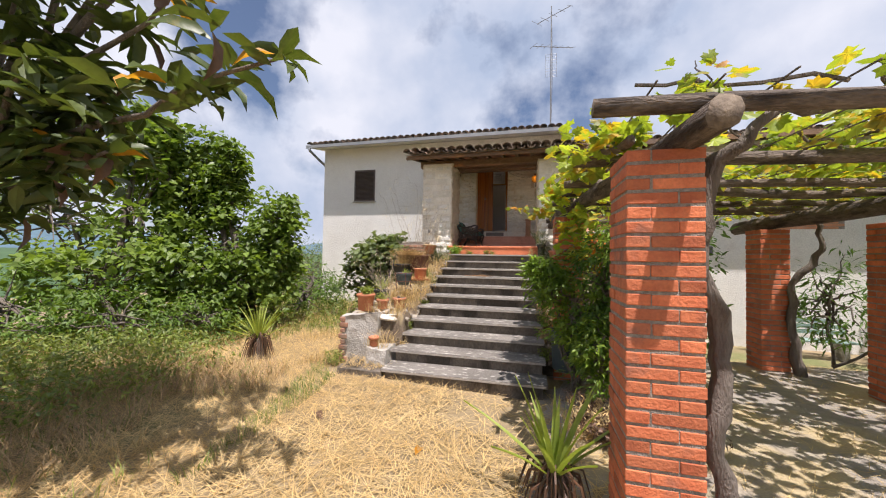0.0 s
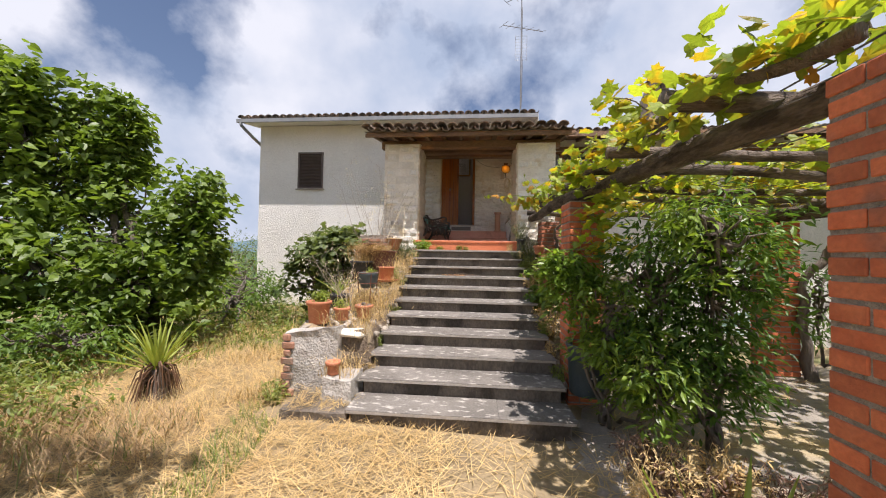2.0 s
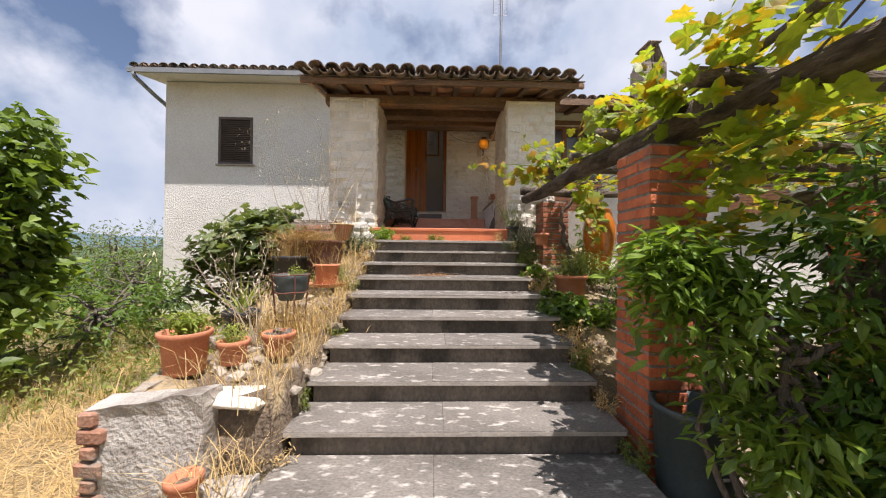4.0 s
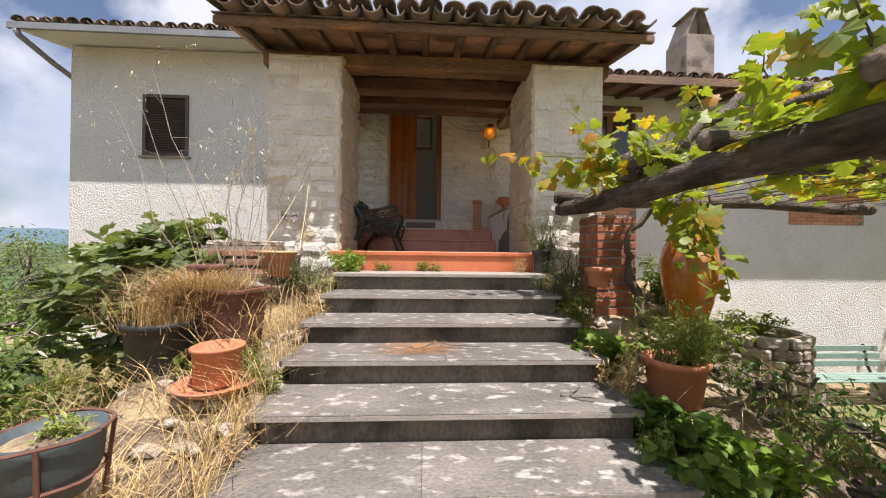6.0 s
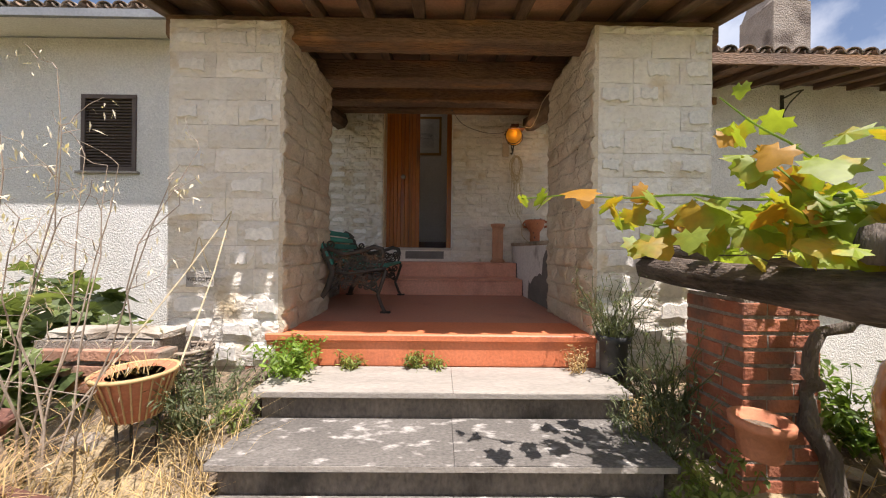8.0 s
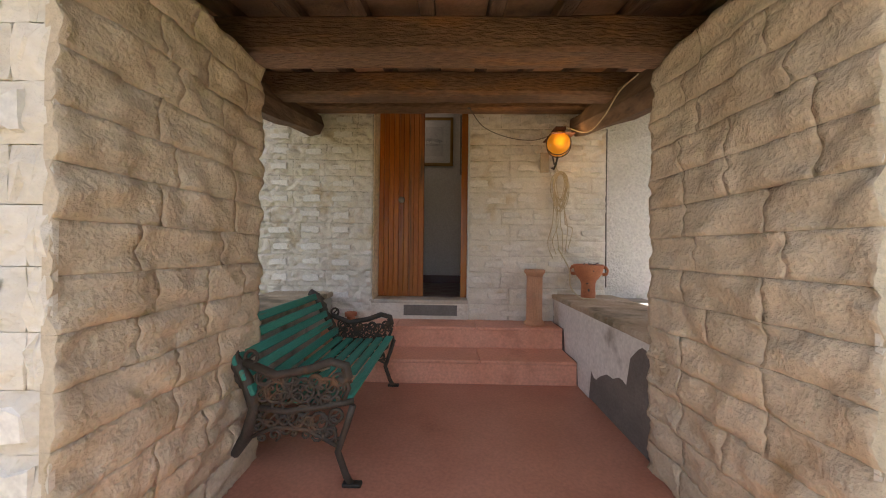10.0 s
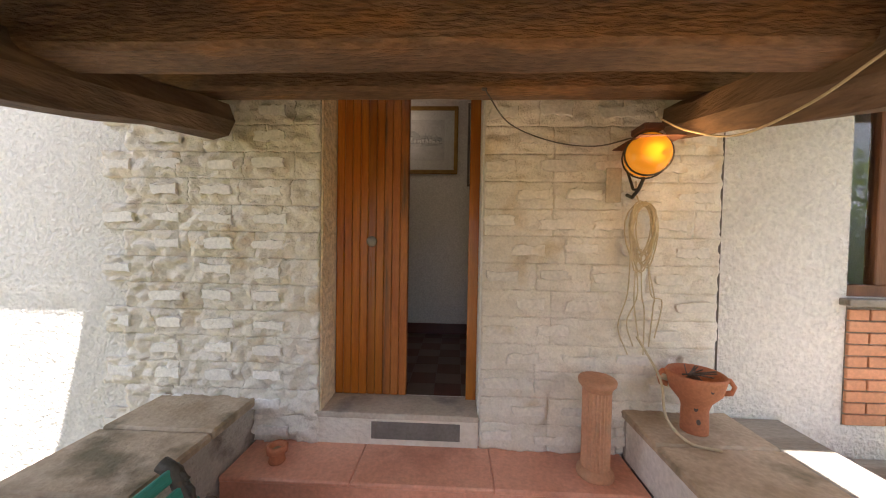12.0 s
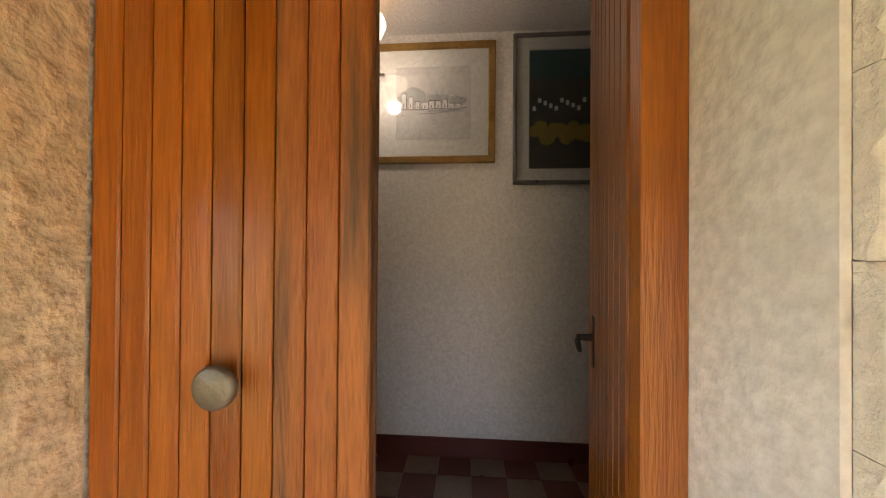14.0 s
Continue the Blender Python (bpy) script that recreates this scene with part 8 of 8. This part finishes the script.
# whiter copy of the plaque stone, holding the skylight of the left side
M_PLAQUE_SKYLIT = pm("smooth_skylit_stone", (0.82, 0.79, 0.73), (0.86, 0.84, 0.79), 4, 0.85, 0.2, 60, rnd=0.05)
M_PLAQUE = pm("smooth_pale_stone", (0.75, 0.71, 0.635), (0.81, 0.775, 0.71), 4, 0.88, 0.5, 45, (0.68, 0.60, 0.47), 5.0, 0.62, rnd=0.08)
def plaque_mesh(seed):
    """A smooth raised face of irregular outline."""
    r = random.Random(seed)
    ring = []
    for a in range(14):
        f = a / 14
        if f < 0.36:
            p = (-0.085 + 0.17 * f / 0.36, -0.030)
        elif f < 0.5:
            p = (0.085, -0.030 + 0.06 * (f - 0.36) / 0.14)
        elif f < 0.86:
            p = (0.085 - 0.17 * (f - 0.5) / 0.36, 0.030)
        else:
            p = (-0.085, 0.030 - 0.06 * (f - 0.86) / 0.14)
        ring.append((p[0] + r.uniform(-0.010, 0.010), p[1] + r.uniform(-0.008, 0.008)))
    vs = [(x, 0, z) for x, z in ring] + [(x * 0.94, -0.013, z * 0.9) for x, z in ring]
    fs = [tuple(range(14, 28))] + [(i, (i + 1) % 14, 14 + (i + 1) % 14, 14 + i) for i in range(14)]
    me = bpy.data.meshes.new("plaque")
    me.from_pydata(vs, [], fs)
    me.update()
    me.materials.append(M_PLAQUE)
    return me


ME_PLAQUE = [plaque_mesh(k) for k in range(6)]
M_SPLIT = pm("split_pale_stone", (0.77, 0.715, 0.615), (0.84, 0.795, 0.715), 3.5, 0.92, 0.8, 70, (0.66, 0.55, 0.39), 3.2, 0.60, rnd=0.05, depth=0.010, grain_by=0.10)
M_SPLIT_TAN = pm("split_tan_stone", (0.60, 0.49, 0.35), (0.70, 0.60, 0.46), 3.0, 0.92, 0.9, 60, (0.45, 0.33, 0.20), 2.4, 0.58, rnd=0.06, depth=0.012, grain_by=0.12)


def split_panel(w, h, ox, oz, seed, amp, cell, material, step):
    """A hammered stone face to -y: rounded knocks that run on from panel to panel, back at y = 0."""
    nx_, nz_ = max(4, int(w / step)), max(4, int(h / step))
    vs, fs = [], []
    for j in range(nz_ + 1):
        for i in range(nx_ + 1):
            x, z = -w / 2 + w * i / nx_, -h / 2 + h * j / nz_
            u, v = x + ox, z + oz
            ds = noise.voronoi((u * cell[0] + 0.35 * noise.noise((u * 30, v * 30, 7)), v * cell[1], seed * 2.7))[0]
            lump = max(0.0, 1.0 - (ds[0] / 0.72) ** 2)
            tilt = 0.5 + 0.9 * noise.noise((u * 7 + seed * 3, v * 12, 2.0))
            y = -0.008 - amp * (0.60 * lump + 0.40 * tilt) - amp * 0.22 * noise.noise((u * 60, v * 60, seed))
            if i in (0, nx_) or j in (0, nz_):
                y *= 0.97
            y = min(y, -0.003)
            vs.append((x, y, z))
    m = nx_ + 1
    for j in range(nz_):
        for i in range(nx_):
            p = j * m + i
            fs.append((p, p + 1, p + m + 1, p + m))
    o = len(vs)
    vs += [(-w / 2, 0, -h / 2), (w / 2, 0, -h / 2), (w / 2, 0, h / 2), (-w / 2, 0, h / 2)]
    fs.append((o, o + 1, *reversed(range(m))))
    fs.append((o + 2, o + 3, *[nz_ * m + i for i in range(m)]))
    fs.append((o + 3, o, *[j * m for j in range(nz_ + 1)]))
    fs.append((o + 1, o + 2, *reversed([j * m + nx_ for j in range(nz_ + 1)])))
    me = bpy.data.meshes.new("stone_panel")
    me.from_pydata(vs, [], fs)
    me.update()
    me.materials.append(material)
    me.polygons.foreach_set("use_smooth", [True] * (nx_ * nz_) + [False] * 4)
    return me


def split_face(parent, length, z0, z1, course, place, widths, amp, cell, material, seed, step, tooth=0.0, plaque=None, boss=1.0):
    """Courses of hammered panels along a face, with smooth bosses set in them."""
    r = random.Random(seed)
    z, k = z0, 0
    while z < z1 - 0.03:
        h = round(min(course, z1 - z), 3)
        s_ = tooth if k % 2 else 0.0
        while s_ < length - 0.01:
            w = r.choice(widths)
            if length - s_ - w < 0.12:
                w = length - s_
            w = round(w, 2)
            ob = new("stone_panel", split_panel(w - 0.001, h - 0.001, s_ + w / 2, z + h / 2, seed, amp, cell, material, step))
            ob.parent = parent
            ob.matrix_basis = place(s_ + w / 2, z + h / 2)
            s_ += w
        if plaque:
            s_ = 0.11 + tooth * (k % 2) + (0.17 if k % 2 else 0.0)
            while s_ < length - 0.09 and h > 0.1:
                if r.random() < boss:
                    pq = new("plaque", r.choice(plaque))
                    pq.parent = parent
                    pq.matrix_basis = place(s_ + r.uniform(-0.02, 0.02), z + h * 0.52) @ Matrix.LocRotScale((0, -0.008 - amp * 0.60, r.uniform(-0.012, 0.012)), Euler((0, r.uniform(-0.06, 0.06), 0)), (r.uniform(0.95, 1.35), 0.9, r.uniform(0.85, 1.15)))
                s_ += 0.33
        z += h
        k += 1


PILLAR_TOP = 2.08
for x0, x1, nm in ((-1.52, -0.76, "pillar_left"), (1.315, 2.105, "pillar_right")):
    pl = tagged(link(nm, boxed(x0 + 0.02, x1 - 0.02, 0.02, 0.93, -0.55, PILLAR_TOP), M_JOINT), "porch pillar clad in split cream limestone blocks", "pillar", kind="structure")
    clad(pl, x1 - x0, -0.22, PILLAR_TOP, [0.165, 0.15, 0.17, 0.16, 0.155], facing(x0, 0.02, 0), [0.20, 0.26, 0.31, 0.38], M_STONE_W, 11 + int(x0 * 10), 0.024, 0.007, gap=0.0025, boss=True)
    side = facing(x1 - 0.022, 0.0, 90) if x0 < 0 else facing(x0 + 0.022, 0.95, -90)
    split_face(pl, 0.95, -0.01, PILLAR_TOP, 0.15, side, [0.24, 0.32, 0.40], 0.046, (7.0, 12.0), M_SPLIT_TAN, 21 if x0 < 0 else 31, 0.02)
    part("outer_face", boxed(x0 if x0 < 0 else x1 - 0.02, x0 + 0.02 if x0 < 0 else x1, 0.02, 0.93, -0.55, PILLAR_TOP - 0.002), M_STONE_W, pl)

# plaques left of the door: skylight put in by the whiter colour
white = [me.copy() for me in ME_PLAQUE]
for me in white:
    me.materials[0] = M_PLAQUE_SKYLIT
for x0, x1, nm in ((-1.97, -0.56, "cladding_left"), (0.46, 1.865, "cladding_right")):
    left = x0 < 0
    cl = tagged(link(nm, boxed(x0 + (0.17 if left else 0.01), x1 - 0.002, 2.722, 2.729, 0.38, 2.80), M_JOINT), "wall face of pale hammered stone blocks beside the door", "stone cladding", kind="structure")
    split_face(cl, x1 - x0, 0.39, 2.80, 0.167, facing(x0, 2.726, 0), [0.33, 0.42, 0.50], 0.056 if left else 0.036, (14.0, 19.0) if left else (12.0, 19.0), M_SPLIT, 40 if left else 50, 0.0145, 0.15 if left else 0.0, white if left else ME_PLAQUE, 0.95)


# bricks
def brick_mesh(lx, ly, lz, material, name="brick"):
    bm = boxed(-lx / 2, lx / 2, -ly / 2, ly / 2, -lz / 2, lz / 2, 0.004)
    for v in bm.verts:
        v.co += Vector((noise.noise(v.co * 31), noise.noise(v.co * 29 + Vector((5, 0, 0))), noise.noise(v.co * 33))) * 0.0025
    me = bpy.data.meshes.new(name)
    bm.to_mesh(me)
    bm.free()
    me.materials.append(material)
    return me


ME_BRICK = [brick_mesh(0.238 + 0.003 * i, 0.113, 0.058, M_BRICK) for i in range(3)]
rng = random.Random(21)


def brick_pillar(name, x, y, z0, z1, size, label):
    c = size / 2
    p = tagged(link(name, boxed(-c + 0.005, c - 0.005, -c + 0.005, c - 0.005, 0, z1 - z0 - 0.01), M_MORTAR), label, "brick pillar", "pergola pillars")
    p.location = (x + c, y + c, z0)
    n = int(round((z1 - z0) / 0.0745))
    for k in range(n):
        zz = 0.0745 * (k + 0.5)
        flip = k % 2
        for q in range(4):
            a = q * 90
            off = size / 2 - 0.12 if not flip else -(size / 2 - 0.12)
            v = Matrix.Rotation(radians(a), 4, "Z") @ Matrix.Translation((-off, -c + 0.0565, 0))
            b = new("brick", rng.choice(ME_BRICK))
            b.parent = p
            b.matrix_basis = Matrix.Translation((rng.uniform(-0.003, 0.003), rng.uniform(-0.003, 0.003), zz)) @ v @ Matrix.Rotation(radians(rng.uniform(-0.8, 0.8)), 4, "Z")
    return p


brick_pillar("brick_pillar", 1.60, -6.27, GROUND - 0.05, 0.285, 0.36, "red brick pergola pillar with coarse grey mortar")
brick_pillar("brick_pillar", 1.455, -3.40, GROUND - 0.05, 0.30, 0.36, "red brick pergola pillar half hidden by the shrub")
pier = brick_pillar("brick_pillar", 1.69, -0.70, -0.55, 0.365, 0.36, "short grimy red brick pier, also darkened for shade, carrying the log's end")
# darker copy of the brick: old dirt and the pier's shade in one colour
M_BRICK_PIER = pm("grimy_shaded_brick", (0.33, 0.105, 0.055), (0.43, 0.165, 0.09), 9, 0.88, 0.8, 60, (0.20, 0.10, 0.07), 4.0, 0.54, rnd=0.24, depth=0.012)
pier_bricks = [me.copy() for me in ME_BRICK]
for me in pier_bricks:
    me.materials[0] = M_BRICK_PIER
for ch in pier.children:
    ch.data = pier_bricks[ME_BRICK.index(ch.data)]
brick_pillar("brick_pillar", 4.45, -2.20, GROUND - 0.05, 0.20, 0.36, "shaded red brick pergola pillar wrapped by a vine stem")
brick_pillar("brick_pillar", 5.15, -3.25, GROUND - 0.05, 0.20, 0.36, "shaded red brick pergola pillar at the yard's edge")

M_BRICK_PALE = pm("apron_brick", (0.56, 0.26, 0.14), (0.62, 0.31, 0.18), 6, 0.85, 0.3, 60, rnd=0.08)
me_b = brick_mesh(0.236, 0.02, 0.062, M_BRICK_PALE)
me_h = brick_mesh(0.116, 0.02, 0.062, M_BRICK_PALE)
for wn, hole in ((win2, WIN_2), (win3, WIN_3)):
    ap = part("apron", boxed(-(hole[1] - hole[0]) / 2, (hole[1] - hole[0]) / 2, -0.006, -0.001, -0.77, -0.047), M_MORTAR, wn, "brick apron under the window")
    w = hole[1] - hole[0]
    for k in range(10):
        x = -w / 2 + (0.06 if k % 2 else 0.12)
        first = True
        while x < w / 2 - 0.05:
            b = new("brick", me_h if (first and k % 2) else me_b)
            b.parent = ap
            b.location = (x, -0.010, -0.735 + k * 0.0705)
            x += 0.185 if (first and k % 2) else 0.246
            first = False

# barrel tiles
def barrel(r0, r1, length, up, material, name):
    n = 8
    vs, fs = [], []
    for sgn, t in ((1, 0.0), (1, 0.014)):
        for e, r in ((0, r0), (1, r1)):
            for i in range(n + 1):
                a = math.pi * i / n
                rr = r - t
                z = rr * math.sin(a) * 0.72
                vs.append((rr * math.cos(a), e * length, z if up else -z))
    m = n + 1
    for i in range(n):
        fs.append((i, i + 1, m + i + 1, m + i))
        fs.append((2 * m + i + 1, 2 * m + i, 3 * m + i, 3 * m + i + 1))
        fs.append((i + 1, i, 2 * m + i, 2 * m + i + 1))
    fs += [(0, m, 3 * m, 2 * m), (n, 2 * m + n, 3 * m + n, m + n)]
    me = bpy.data.meshes.new(name)
    me.from_pydata(vs, [], fs)
    me.update()
    me.materials.append(material)
    return me


ME_COVER = barrel(0.105, 0.085, 0.44, True, M_TILE, "roof_tile")
ME_PAN = barrel(0.085, 0.105, 0.44, False, M_TILE, "roof_tile")


def tile_roof(parent, x0, x1, y0, y1, zf, k, step, rows, seed, up=0.0, down=0.0, loose=1.0):
    r = random.Random(seed)
    pitch = math.degrees(math.atan(k))
    n = int((x1 - x0) / step)
    for i in range(n):
        for j in range(rows):
            for me, dx, dz in ((ME_COVER, 0.0, 0.045 + up), (ME_PAN, step / 2, 0.075 - down)):
                y = y0 + j * 0.36 + loose * r.uniform(-0.02, 0.02) - (0.0 if me is ME_COVER else 0.03)
                if y > y1:
                    continue
                t = new("roof_tile", me)
                t.parent = parent
                t.matrix_basis = pose(x0 + (i + 0.5) * step + dx + r.uniform(-0.008, 0.008), y, zf(y) + dz + loose * r.uniform(-0.004, 0.008), pitch + (loose - 1) * r.uniform(-2, 2), 0, loose * r.uniform(-2.5, 2.5))


tile_roof(bpy.data.objects["roof_porch"], -1.86, 2.40, -0.56, 2.4, lambda y: under(y) + 0.125, 0.19, 0.215, 8, 4, 0.028, 0.022, 2.0)
tile_roof(roof_main, -6.54, 2.12, 2.11, 3.4, lambda y: 3.59 + (y - 2.12) * 0.20, 0.20, 0.215, 4, 5)
tile_roof(roof_low, 2.16, 12.3, 1.80, 3.4, lambda y: 2.95 + (y - 1.80) * 0.20, 0.20, 0.215, 4, 6)


# the rest of the house roofs, too far up to pick apart
def far_tiles(parent, x0, x1, y0, y1, zf, k, step):
    r = random.Random(3)
    vs, fs = [], []
    x = x0
    while x < x1:
        y = y0
        while y < y1:
            for me, dx, dz in ((ME_COVER, 0.0, 0.045), (ME_PAN, step / 2, 0.075)):
                o = len(vs)
                jx, jz = r.uniform(-0.008, 0.008), r.uniform(-0.004, 0.008)
                vs += [(x + dx + jx + v.co.x, y + v.co.y, zf(y + v.co.y) + dz + jz + v.co.z) for v in me.vertices]
                fs += [tuple(i + o for i in p.vertices) for p in me.polygons]
            y += 0.36
        x += step
    tagged(raw("roof_tiles", vs, fs, M_TILE, parent), kind="stuff")


far_tiles(roof_main, -6.43, 2.05, 3.55, 9.6, lambda y: 3.59 + (y - 2.12) * 0.20, 0.20, 0.215)
far_tiles(roof_low, 2.27, 12.25, 3.24, 9.6, lambda y: 2.95 + (y - 1.80) * 0.20, 0.20, 0.215)
# worn bricks on the stub wall
for k in range(9):
    if k == 0:
        old = [me.copy() for me in ME_BRICK[:3]]
        for me in old:
            me.materials[0] = M_BRICK_OLD
    b = new("brick", old[k % 3])
    b.parent = link_wall
    b.matrix_basis = pose(-1.80 + (k % 3) * 0.235 + 0.05 * (k // 3 % 2), -0.345, -0.20 + (k // 3) * 0.085, 0, 0, rng.uniform(-6, 6))
for k in range(4):
    b = new("stone", rubble_cache["flat"])
    b.parent = link_wall
    b.matrix_basis = Matrix.LocRotScale((-1.85 + k * 0.17, -0.24, 0.065), Euler((0, 0, rng.uniform(-0.5, 0.5))), (1, 2.6, 0.6))
# spare roof tiles stacked on the lower ledge
M_TILE_NEW = pm("new_clay_tile", (0.50, 0.22, 0.12), (0.58, 0.29, 0.17), 5.0, 0.88, 0.4, 50, (0.42, 0.26, 0.18), 4.0, 0.60, rnd=0.12)
me_spare = ME_COVER.copy()
me_spare.materials[0] = M_TILE_NEW
for k in range(7):
    t = new("roof_tile", me_spare)
    t.matrix_basis = pose(2.52 + 0.05 * (k % 2), 2.02 + 0.035 * k, 0.425 + 0.022 * k, 2, 0, -62 + rng.uniform(-4, 4))
    tagged(t, "spare terracotta roof tile stacked on the ledge", "roof tile", "stacked tiles")
